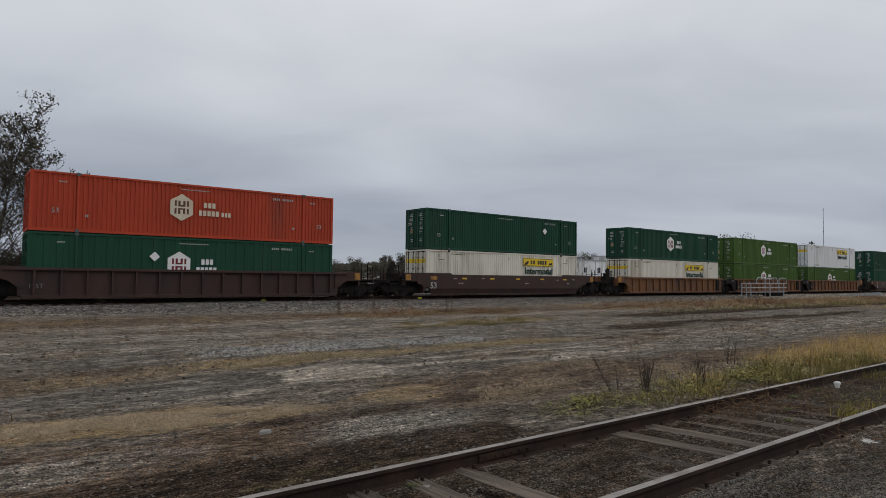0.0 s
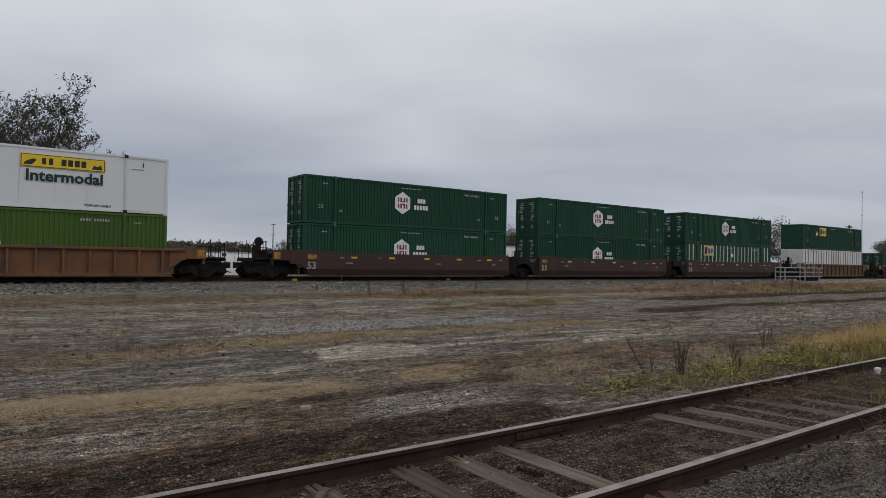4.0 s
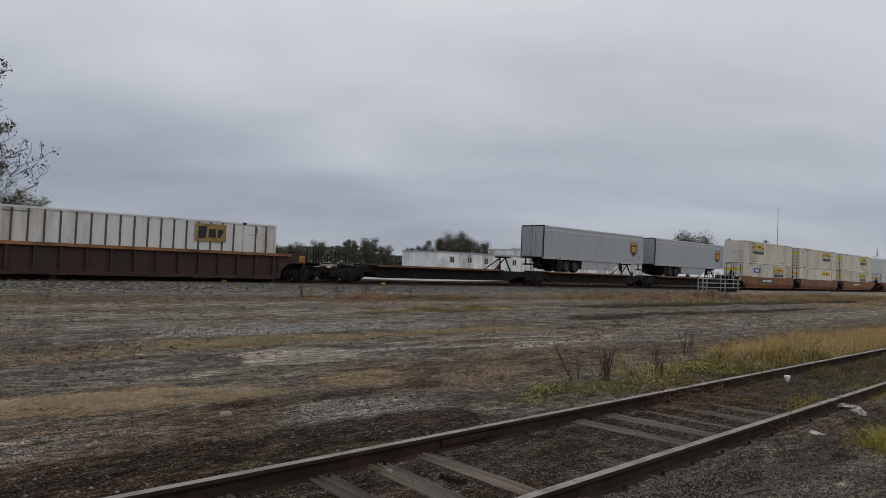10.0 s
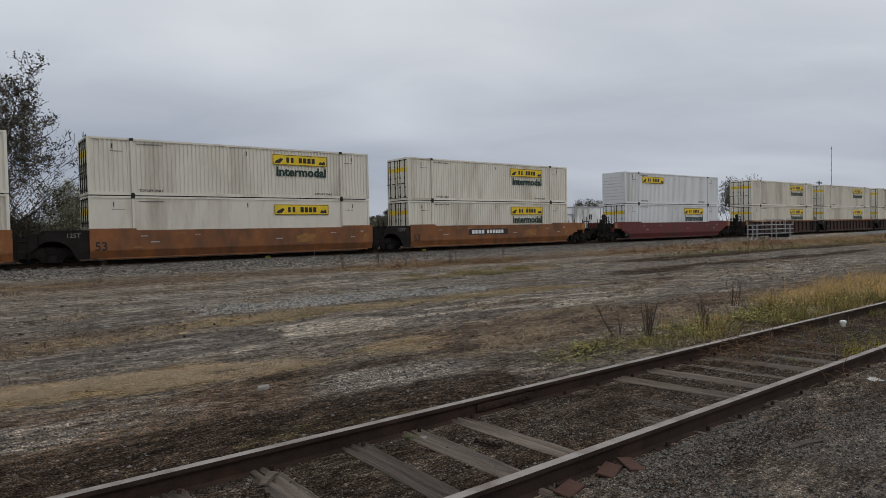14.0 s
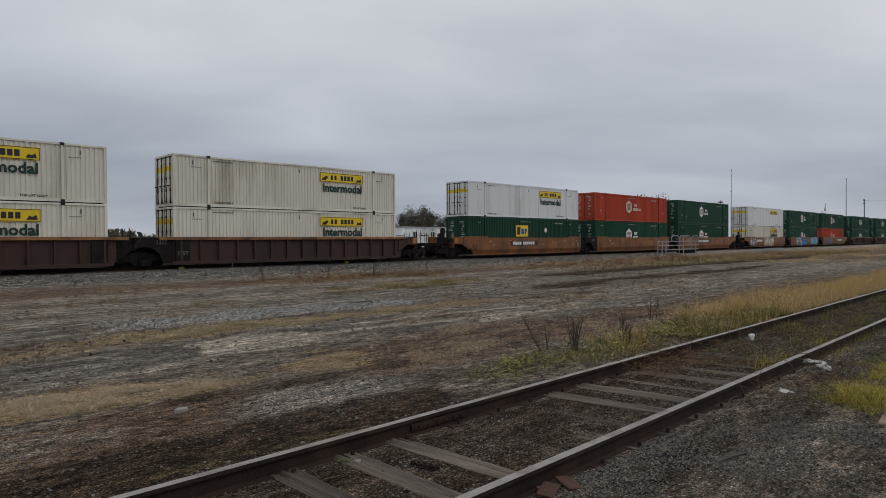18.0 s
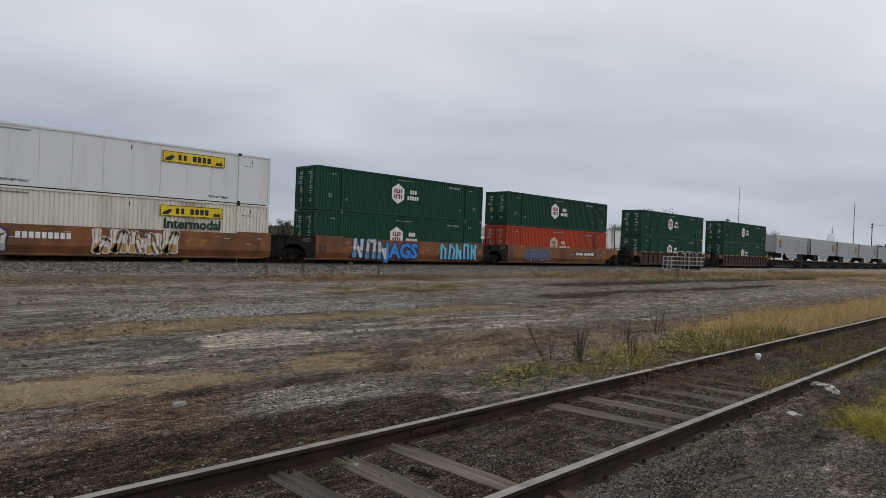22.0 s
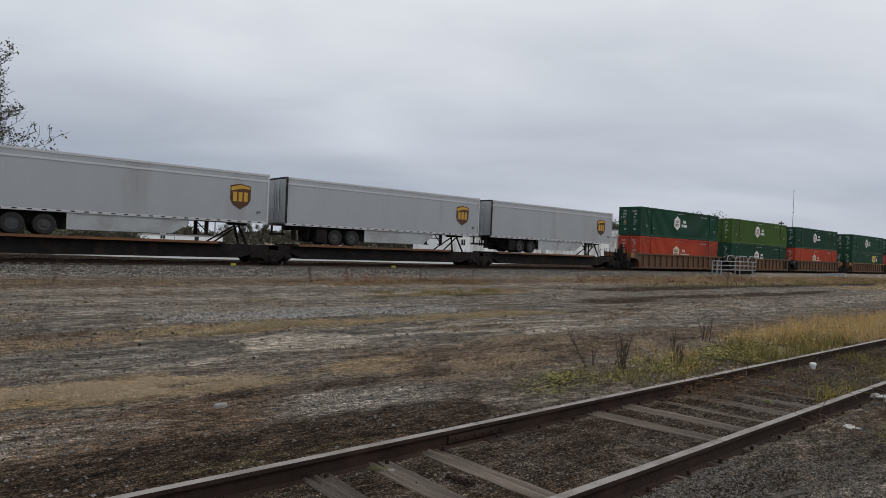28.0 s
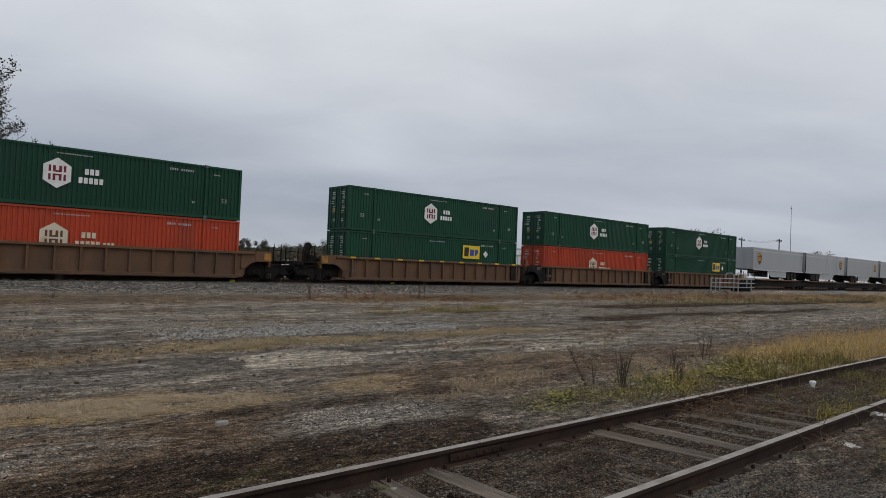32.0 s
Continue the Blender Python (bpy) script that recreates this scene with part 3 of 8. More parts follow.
def blue_panel(bm):
    box(bm, 0, 2.15, -0.010, 0.0, 0.0, 0.62)
    back = set(bm.faces)
    blocks(bm, (0.20, 0.16, 0.08, 0.20, 0.16), 0.45, 0.16, 0.30, -0.016, 0.09)
    for f in bm.faces:
        f.material_index = 0 if f in back else 1


# ---------------------------------------------------------------- freight cars


def wheel_build(bm):
    rod(bm, (0, -0.07, 0), (0, 0.07, 0), 0.455, 24)
    rod(bm, (0, 0.05, 0), (0, 0.10, 0), 0.49, 24)
    rod(bm, (0, -0.11, 0), (0, 0.0, 0), 0.14, 12)


def side_frame(bm):
    prism(bm, ((-1.35, 0.36), (-1.2, 0.60), (-0.62, 0.72), (-0.3, 0.78), (0.3, 0.78), (0.62, 0.72), (1.2, 0.60), (1.35, 0.36), (1.15, 0.22), (0.62, 0.30), (0.38, 0.02), (-0.38, 0.02), (-0.62, 0.30), (-1.15, 0.22)), -0.10, 0.10)
    for x in (-0.89, 0.89):
        rod(bm, (x, -0.17, 0.42), (x, 0.0, 0.42), 0.13, 10)


def spring_nest(bm):
    rod(bm, (0, -0.13, 0.06), (0, -0.13, 0.40), 0.22, 12)


def truck(parent, x):
    """A two-axle bogie under a car."""
    yc = WIDE / 2
    bolster = part("bogie", mesh("bolster", "bogie", CAR_PAINT["black"], lambda bm: box(bm, -0.22, 0.22, 0.15, WIDE - 0.15, RAIL_TOP + 0.42, RAIL_TOP + 0.80), 0.03), parent, (x, 0, 0))
    for y in (yc - 1.0, yc + 1.0):
        part("side_frame", mesh("sideframe", "side_frame", CAR_PAINT["black"], side_frame, 0.025), bolster, (0, y, RAIL_TOP))
        part("spring", mesh("springs", "spring", CAR_PAINT["black"], spring_nest), bolster, (0, y, RAIL_TOP))
    for dx in (-0.89, 0.89):
        for y, s in ((yc - 0.75, 1), (yc + 0.75, -1)):
            w = part("wheel", mesh(("wheel", s), "wheel", CAR_PAINT["black"], lambda bm: wheel_build(bm)), bolster, (dx, y, RAIL_TOP + 0.47))
            if s < 0:
                w.rotation_euler = (0, 0, math.pi)
        part("axle", mesh("axle", "axle", CAR_PAINT["black"], lambda bm: rod(bm, (0, yc - 1.0, 0), (0, yc + 1.0, 0), 0.085, 8)), bolster, (dx, 0, RAIL_TOP + 0.47))


def well_side(style, y, left="coupler", right="coupler"):
    """The long side of a well car: plain plate with sloped ends, or plate between chords."""

    def build(bm):
        if style == "plate":
            head = ((-0.9, 2.05), (-0.9, 1.25), (-0.25, 1.20), (0.05, 0.95)) if left == "coupler" else ((-0.05, 2.05), (-0.05, 0.95))
            tail = ((16.1, 0.95), (16.4, 1.20), (17.05, 1.25), (17.05, 2.05)) if right == "coupler" else ((16.2, 0.95), (16.2, 2.05))
            prism(bm, head + tail + ((14.1, 2.05), (14.0, 1.95), (2.15, 1.95), (2.05, 2.05)), y, y + 0.12)
            # the lower plate leans in under the upper one
            out = -1 if y < WIDE / 2 else 1
            face = y if out < 0 else y + 0.12
            a = [bm.verts.new((x, face - out * d, z)) for x, d, z in ((head[-1][0], 0, 0.95), (tail[0][0], 0, 0.95), (tail[0][0] - (0.35 if right == "coupler" else 0.0), 0.13, 0.56), (head[-1][0] + (0.35 if left == "coupler" else 0.0), 0.13, 0.56))]
            b = [bm.verts.new((v.co.x, v.co.y - out * 0.06, v.co.z)) for v in a]
            bm.faces.new(a)
            bm.faces.new(b[::-1])
            for i in range(4):
                bm.faces.new((a[i], b[i], b[(i + 1) % 4], a[(i + 1) % 4]))
            box(bm, 0.3, 15.85, face - out * 0.13 - 0.05, face - out * 0.13 + 0.05, 0.50, 0.57)
        else:
            prism(bm, ((-0.35, 1.9), (-0.35, 0.75), (-0.2, 0.62), (16.35, 0.62), (16.5, 0.75), (16.5, 1.9)), y + 0.09, y + 0.12)
            box(bm, -0.9 if left == "coupler" else -0.5, 17.05 if right == "coupler" else 16.6, y - 0.07, y + 0.12, 1.84, 1.98)
            box(bm, -0.2, 16.35, y - 0.03, y + 0.12, 0.50, 0.66)
    return build


def rib_build(bm):
    prism(bm, ((0, 0.66), (0.10, 0.66), (0.10, 1.86), (0, 1.86)), -0.085, 0.06)


def end_platform(bm):
    """Decking, side plates arched over the bogie and an end beam; x runs outward from the well."""
    box(bm, 0.1, 1.95, -0.12, WIDE + 0.12, 1.50, 1.58)
    box(bm, 1.84, 1.96, -0.12, WIDE + 0.12, 1.16, 1.50)
    for y in (-0.24, WIDE + 0.13):
        prism(bm, ((0.10, 2.03), (0.10, 1.00), (0.36, 1.04), (0.72, 1.34), (1.05, 1.44), (1.97, 1.44), (1.97, 1.95), (1.88, 2.03)), y, y + 0.11)
        box(bm, 0.95, 1.05, y - 0.02, y + 0.13, 1.46, 2.03)


def draft_gear(bm):
    """Sills, levers and beams, and black blocks for the shade between the side plates, above and behind the bogie."""
    box(bm, 0.25, 1.75, 0.30, WIDE - 0.30, 0.60, 1.49)
    box(bm, 1.70, 3.12, WIDE / 2 - 0.30, WIDE / 2 + 0.30, 1.00, 1.45)
    box(bm, 1.70, 2.85, 0.35, WIDE - 0.35, 1.00, 1.40)
    box(bm, 3.0, 3.13, 0.05, WIDE - 0.05, 1.32, 1.50)
    box(bm, 1.97, 3.1, 0.20, WIDE - 0.20, 1.45, 1.51)
    rod(bm, (2.0, 0.10, 1.30), (3.05, 0.10, 1.22), 0.035, 6)
    for x in (2.35, 2.80):
        rod(bm, (x, 0.30, 1.50), (x, 0.30, 2.55), 0.026, 6)


def corner_plate(bm):
    box(bm, 1.50, 1.90, -0.256, -0.243, 1.52, 1.93)


def end_rail_parts():
    """The railing at a car's end: cross rail, posts, a bent handrail and a step at each corner."""
    steel = CAR_PAINT["black"]
    out = [("cross_rail", mesh("crossrail", "cross_rail", steel, lambda bm: rod(bm, (3.05, 0.05, 1.52), (3.05, WIDE - 0.05, 1.52), 0.03, 6)))]
    for y in (0.1, 0.75, 1.85, WIDE - 0.1):
        out.append(("railing_post", mesh(("railpost", y), "railing_post", steel, lambda bm: rod(bm, (3.05, y, 1.5), (3.05, y, 2.35), 0.022, 6))))
    for y in (0.12, WIDE - 0.12):
        def handrail(bm):
            for p, q in (((3.12, y, 1.5), (2.2, y, 1.5)), ((2.2, y, 1.5), (2.2, y, 2.15)), ((2.2, y, 2.15), (3.05, y, 2.15))):
                rod(bm, p, q, 0.021, 6)

        def step(bm):
            for p, q in (((2.75, y, 1.5), (2.75, y, 0.75)), ((2.75, y, 0.75), (3.1, y, 0.75)), ((3.1, y, 0.75), (3.1, y, 1.5)), ((2.75, y, 1.1), (3.1, y, 1.1))):
                rod(bm, p, q, 0.016, 6)

        out.append(("corner_handrail", mesh(("handrail", y), "corner_handrail", steel, handrail)))
        out.append(("corner_step", mesh(("cornerstep", y), "corner_step", steel, step)))
    return out


def brake_gear(bm):
    rod(bm, (2.55, 0.55, 1.5), (2.55, 0.55, 2.55), 0.04, 6)
    rod(bm, (2.55, 0.52, 2.5), (2.55, 0.44, 2.5), 0.26, 14)
    box(bm, 2.0, 2.6, 0.5, 1.1, 1.5, 1.95)
    rod(bm, (1.5, 0.6, 1.75), (1.5, 1.9, 1.75), 0.2, 10)
    for x, y, h in ((2.2, 0.25, 2.55), (2.9, 0.35, 2.45), (2.35, 1.3, 2.3)):
        rod(bm, (x, y, 1.5), (x, y, h), 0.035, 6)
    rod(bm, (2.2, 0.25, 2.5), (2.9, 0.35, 2.4), 0.025, 6)
    box(bm, 2.45, 2.75, 0.35, 0.8, 1.95, 2.3)


def air_hose(bm):
    pts = [(3.1, 0.9, 1.15), (3.3, 0.85, 0.85), (3.55, 0.85, 0.72), (3.7, 0.85, 0.70)]
    for a, b in zip(pts, pts[1:]):
        rod(bm, a, b, 0.03, 6)


def mirrored(data, key):
    """The same mesh for the other end of a car."""
    if key not in SHARED:
        me = data.copy()
        me.transform(Matrix.Translation((LONG, 0, 0)) @ Matrix.Scale(-1, 4, (1, 0, 0)))
        me.flip_normals()
        SHARED[key] = me
    return SHARED[key]


def spray_paint(name, rgb):
    return material(name, rgb, 0.6, vary=0.25, scale=3, fine=20, bump=0.02)


def stroke(bm, p, q, half, y, idx, flare=1.25):
    """One fat brush stroke between two points, wider at its ends."""
    d = Vector((q[0] - p[0], q[1] - p[1]))
    d.normalize()
    n = Vector((-d.y, d.x)) * half
    m = ((p[0] + q[0]) / 2, (p[1] + q[1]) / 2)
    e = d * half * 0.5
    pts = [(p[0] - e.x - n.x * 0.6, p[1] - e.y - n.y * 0.6), (p[0] - n.x * flare, p[1] - n.y * flare), (m[0] - n.x * 0.85, m[1] - n.y * 0.85), (q[0] - n.x * flare, q[1] - n.y * flare), (q[0] + e.x - n.x * 0.6, q[1] + e.y - n.y * 0.6),
           (q[0] + e.x + n.x * 0.6, q[1] + e.y + n.y * 0.6), (q[0] + n.x * flare, q[1] + n.y * flare), (m[0] + n.x * 0.85, m[1] + n.y * 0.85), (p[0] + n.x * flare, p[1] + n.y * flare), (p[0] - e.x + n.x * 0.6, p[1] - e.y + n.y * 0.6)]
    before = set(bm.faces)
    prism(bm, pts, y, y + 0.003)
    for f in set(bm.faces) - before:
        f.material_index = idx


def scrawl(seed, length, height, mats):
    """Sprayed shapes: a row of leaning fat strokes with a dark edge and a lighter upper half; no letters are meant."""

    def build(bm):
        rnd = random.Random(seed)
        n = max(3, round(length / (height * 0.82)))
        w = length / n
        for layer, (grow, y) in enumerate(((0.075, -0.004), (0.0, -0.008), (-0.045, -0.012))):
            rnd.seed(seed)
            for i in range(n):
                x0, lean, h = i * w, rnd.uniform(-0.05, 0.22), height * rnd.uniform(0.84, 1.0)
                half = w * 0.135 + grow
                low = height * rnd.uniform(0.0, 0.08)
                a, b = (x0 + w * 0.24, low), (x0 + w * 0.24 + lean, low + h)
                c, d = (x0 + w * 0.76, low), (x0 + w * 0.76 + lean, low + h * rnd.choice((0.62, 1.0)))
                bars = [(a, b), (c, d), rnd.choice(((a, d), (b, d), ((a[0], h * 0.5), (c[0], h * 0.55)), (b, c)))]
                for p, q in bars:
                    if layer == 2:
                        p = (p[0] + (q[0] - p[0]) * 0.42, p[1] + (q[1] - p[1]) * 0.42) if abs(q[1] - p[1]) > 0.3 else p
                    if half > 0.02:
                        stroke(bm, p, q, half, y - 0.0004 * i, layer)
    return mesh(("scrawl", seed), "graffiti", mats, build)


def tag_word(words, size, mats):
    """A sprayed word: fat letters over a wider dark edge, with a narrower light face."""
    ob_parts = []
    for k, (mat, bold) in enumerate(zip(mats, (0.10, 0.055, 0.018))):
        ob_parts.append(lettering(words, size, mat, (words, k), bold * size))
    return ob_parts


OCHRE = material("faded_ochre_paint", (0.27, 0.145, 0.040), 0.7, vary=0.3, scale=5, fine=25, dirt=(0.21, 0.085, 0.032), dirt_amount=0.7)


def plate_marks(bm):
    for x, z, w, h in ((2.3, 1.62, 0.34, 0.05), (2.75, 1.30, 0.5, 0.06), (5.0, 1.66, 0.3, 0.04), (9.6, 1.32, 0.45, 0.05), (13.2, 1.60, 0.4, 0.05), (14.6, 1.30, 0.3, 0.06), (15.3, 1.62, 0.2, 0.10)):
        blocks(bm, (w * 0.3, w * 0.2, w * 0.3), x, z, h, -0.004, 0.02, 0.004)


def ochre_marks(bm):
    for x, z, w, h in ((1.9, 1.02, 0.5, 0.10), (4.0, 1.72, 0.55, 0.08), (8.3, 1.70, 0.4, 0.09), (10.9, 1.08, 1.3, 0.55), (12.4, 1.68, 0.6, 0.08), (15.5, 1.05, 0.35, 0.5)):
        prism(bm, ((x, z), (x + w * 0.9, z + 0.02), (x + w, z + h * 0.8), (x + w * 0.4, z + h), (x + 0.03, z + h * 0.7)), -0.002, 0.0)


def joint_ladder(bm):
    for x in (0.0, 0.42):
        rod(bm, (x, 0, 0.55), (x, 0, 1.95), 0.022, 6)
    for i in range(5):
        rod(bm, (0, 0, 0.68 + i * 0.27), (0.42, 0, 0.68 + i * 0.27), 0.018, 6)


def arch_plate(bm):
    """A sooty end plate cut out over the wheels of the shared bogie."""
    arch = [(-1.63 + 0.95 * math.cos(a), 0.50 + 0.98 * math.sin(a)) for a in [math.pi * k / 10 for k in range(1, 8)]]
    prism(bm, [(-0.05, 1.98), (-0.05, 0.56), (-0.62, 0.56)] + arch + [(-2.15, 1.60), (-1.75, 1.98)], -0.20, -0.08)


def joint_end(ob, end, style):
    """The end of a well where two wells share one bogie."""
    black = CAR_PAINT["black"]
    if end == "left":
        truck(ob, -1.63)
        part("end_plate", mesh("archplate", "end_plate", black, arch_plate), ob, label="sooty black end plate")
        part("end_plate", mesh("archplate", "end_plate", black, arch_plate), ob, (0, WIDE + 0.28, 0))
        part("end_deck", mesh("jdeck", "end_deck", black, lambda bm: box(bm, -1.9, -0.1, -0.05, WIDE + 0.05, 1.42, 1.52)), ob)
        part("centre_sill", mesh("jsill", "centre_sill", black, lambda bm: box(bm, -2.6, -0.1, WIDE / 2 - 0.35, WIDE / 2 + 0.35, 0.95, 1.42)), ob)
        part("brake_cylinder", mesh("jcyl", "brake_cylinder", black, lambda bm: rod(bm, (-1.5, 0.35, 1.68), (-0.5, 0.35, 1.68), 0.17, 10)), ob)
        part("load_stencil", lettering("125T", 0.30, FAINT, ("125T", "small"), 0.004), ob, (-1.05, -0.205, 1.62))
    else:
        part("ladder", mesh("jladder", "ladder", black, joint_ladder), ob, (LONG + 0.25, -0.12, 0))
        part("end_deck", mesh("jdeckb", "end_deck", black, lambda bm: box(bm, LONG + 0.1, LONG + 1.1, -0.05, WIDE + 0.05, 1.42, 1.52)), ob)
        part("side_bracket", mesh("jbracket", "side_bracket", black, lambda bm: prism(bm, ((LONG + 0.12, 1.9), (LONG + 0.12, 0.62), (LONG + 0.3, 0.62), (LONG + 1.2, 1.35), (LONG + 1.2, 1.55), (LONG + 0.5, 1.62)), -0.08, 0.02)), ob)
        part("tool_box", mesh("jbox", "tool_box", black, lambda bm: box(bm, LONG + 0.5, LONG + 1.15, 0.2, 0.9, 1.5, 1.85), 0.02), ob)
        for x, h in ((0.75, 2.45), (1.15, 2.35)):
            part("hand_post", mesh(("jpost", h), "hand_post", black, lambda bm: rod(bm, (0, 0, 1.5), (0, 0, h), 0.03, 6)), ob, (LONG + x, 0.15, 0))
    if style == "ribs":
        x = 0.0 if end == "left" else LONG - 0.85
        part("end_panel", mesh("jpanel", "end_panel", black, lambda bm: box(bm, 0, 0.78, -0.30, -0.14, 0.68, 1.80)), ob, (x, 0, 0), "sooty black side panel")


def well_car(style, colour, x, left, right, label, marks="", top_edge=None, stripes=False):
    """One well of a double-stack car. left and right: 'joint' (articulated) or 'coupler'."""
    paint = CAR_PAINT[colour]
    ob = ride(thing("well_car", label, "rail car", "well cars of the train"), x)
    for name, y in (("side_sill", -0.27), ("side_sill", WIDE + 0.15)):
        part(name, mesh(("sill", style, colour, y, left, right), name, paint, well_side(style, y, left, right), 0.012), ob)
    beam = mesh("wellfloor", "floor_beam", CAR_PAINT["black"], lambda bm: box(bm, 0, 0.5, -0.15, WIDE + 0.15, 0.60, 0.79))
    for a in (0.05, 3.9, 7.8, 11.8, 15.6):
        part("floor_beam", beam, ob, (a, 0, 0))
    wall = mesh(("wellend", colour), "well_end", paint if style == "ribs" else CAR_PAINT["black"], lambda bm: box(bm, 0, 0.10, -0.15, WIDE + 0.15, 0.62, 1.9))
    for a in (-0.35 if left == "coupler" else -0.16, LONG + (0.25 if right == "coupler" else 0.06)):
        part("well_end", wall, ob, (a, 0, 0))
    if style == "ribs":
        rib = mesh(("carrib", colour), "stiffener", paint, rib_build)
        for i in range(15):
            part("stiffener", rib, ob, (0.25 + i * 1.115, -0.235, 0))
    if top_edge:
        part("top_chord", mesh(("topedge", top_edge.name), "top_chord", top_edge, lambda bm: box(bm, -0.9, 17.05, -0.352, -0.14, 1.85, 2.01)), ob, label="lighter top edge")
    for end, kind in (("left", left), ("right", right)):
        coupled = kind == "coupler"
        if not coupled:
            joint_end(ob, end, style)
            continue
        pieces = [("end_platform", mesh(("platform", colour), "end_platform", paint, end_platform)),
                  ("draft_gear", mesh("gearshade", "draft_gear", CAR_PAINT["black"], draft_gear)),
                  ("corner_plate", mesh("cornerplate", "corner_plate", CORNER_YELLOW, corner_plate))]
        if coupled:
            pieces += end_rail_parts()
            pieces.append(("coupler", mesh("coupler", "coupler", CAR_PAINT["black"], lambda bm: coupler_out(bm))))
            pieces.append(("air_hose", mesh("hose", "air_hose", CAR_PAINT["black"], air_hose)))
            if end == "left":
                pieces.append(("brake_gear", mesh("brake", "brake_gear", CAR_PAINT["black"], brake_gear)))
        for name, data in pieces:
            m = mirrored(data, (data.name, "left", colour)) if end == "left" else data
            o = part(name, m, ob, (0, 0, 0) if end == "left" else (LONG, 0, 0))
            if end == "left":
                o.location = (0, 0, 0)
                o.matrix_parent_inverse = Matrix.Translation((-LONG, 0, 0))
        if coupled:
            truck(ob, -1.95 if end == "left" else LONG + 1.95)
    if stripes:
        dash = mesh("dash", "reflector", YELLOW, lambda bm: box(bm, 0, 0.42, -0.012, 0.0, 0, 0.11))
        if style == "plate":
            part("reflector", mesh("bigdash", "reflector", CORNER_YELLOW, lambda bm: box(bm, 0, 0.56, -0.012, 0.0, 0, 0.25)), ob, (0.2, -0.268, 1.56), "square orange reflector")
            for i in range(5):
                part("reflector", dash, ob, (3.1 + i * 2.75, -0.268, 1.62), "yellow reflector")
        else:
            for i in range(9):
                part("reflector", dash, ob, (0.1 + i * 1.9, -0.346, 1.88), "yellow reflector")
    if style == "plate":
        part("side_marking", mesh("platemarks", "side_marking", FAINT, plate_marks), ob, (0, -0.272, 0), "small pale stencilled bars", "stuff")
        if colour == "orange":
            part("side_marking", mesh("plateochre", "side_marking", OCHRE, ochre_marks), ob, (0, -0.271, 0), "faded ochre patches", "stuff")
    pale = FAINT if colour != "orange" else SIGN_BLACK
    if style == "plate":
        if colour != "maroon":
            part("size_stencil", lettering("53", 0.60, pale, ("53", "big", pale.name), 0.01), ob, (0.16, -0.278, 0.96))
    else:
        part("load_stencil", lettering("125T", 0.30, WORN_STENCIL, ("125T", "small"), 0.004), ob, (0.06, -0.31 if left == "joint" else -0.21, 1.0))
    if marks == "plate_bar":
        part("number_plate", mesh("numplate", "number_plate", [SIGN_BLACK, SIGN_WHITE], number_board), ob, (5.1, -0.272, 1.25), "black board with white bars")
    elif marks.startswith("graffiti"):
        white, blue, cyan, dark = (spray_paint("white_spray_paint", (0.6, 0.58, 0.55)), spray_paint("blue_spray_paint", (0.03, 0.13, 0.52)), spray_paint("light_blue_spray_paint", (0.12, 0.42, 0.62)), spray_paint("navy_spray_paint", (0.015, 0.02, 0.06)))
        gold = spray_paint("gold_spray_paint", (0.42, 0.24, 0.07))
        if marks == "graffiti_a":
            part("graffiti", scrawl(5, 2.6, 1.2, [dark, spray_paint("grey_spray_paint", (0.30, 0.29, 0.28)), white]), ob, (0.1, -0.276, 0.70), "grey and white sprayed shapes")
            part("graffiti", scrawl(8, 4.3, 1.1, [white, gold, white]), ob, (6.25, -0.276, 0.70), "tan and white sprayed shapes")
            part("number_plate", mesh("numbars", "number_plate", SIGN_WHITE, lambda bm: blocks(bm, (0.2,) * 4 + (0.19,) * 5, 0, 0, 0.3, -0.008, 0.07)), ob, (3.0, -0.272, 1.3))
        elif marks == "graffiti_b":
            part("graffiti", scrawl(11, 3.3, 1.25, [dark, spray_paint("slate_blue_spray_paint", (0.10, 0.24, 0.36)), white]), ob, (2.75, -0.276, 0.64), "white and blue sprayed shapes")
            piece = None
            for k, data in enumerate(tag_word("JAGS", 1.45, (dark, blue, spray_paint("mid_blue_spray_paint", (0.05, 0.24, 0.56))))):
                at = (5.75, -0.278, 0.72) if piece is None else (0, -0.006 * k, 0)
                layer = part("graffiti" if piece is None else "spray_layer", data, piece or ob, at, "blue sprayed word" if piece is None else "")
                piece = piece or layer
            part("graffiti", scrawl(13, 4.3, 1.16, [dark, cyan, spray_paint("sky_blue_spray_paint", (0.22, 0.52, 0.66))]), ob, (11.1, -0.276, 0.64), "light blue sprayed shapes")
        else:
            piece = None
            for k, data in enumerate(tag_word("SHATR", 1.2, (spray_paint("pale_slate_spray_paint", (0.17, 0.19, 0.25)), dark, spray_paint("slate_spray_paint", (0.10, 0.13, 0.22))))):
                at = (2.4, -0.278, 0.78) if piece is None else (0, -0.006 * k, 0)
                layer = part("graffiti" if piece is None else "spray_layer", data, piece or ob, at, "slate blue sprayed word" if piece is None else "")
                piece = piece or layer
            part("number_plate", mesh("numplate", "number_plate", [SIGN_BLACK, SIGN_WHITE], number_board), ob, (10.0, -0.272, 1.2), "black board with white bars")
    return ob


def coupler_out(bm):
    yc = WIDE / 2
    box(bm, 2.4, 3.45, yc - 0.10, yc + 0.10, 1.0, 1.22)
    prism(bm, ((3.4, 0.93), (3.72, 0.93), (3.72, 1.27), (3.4, 1.27)), yc - 0.17, yc + 0.12)


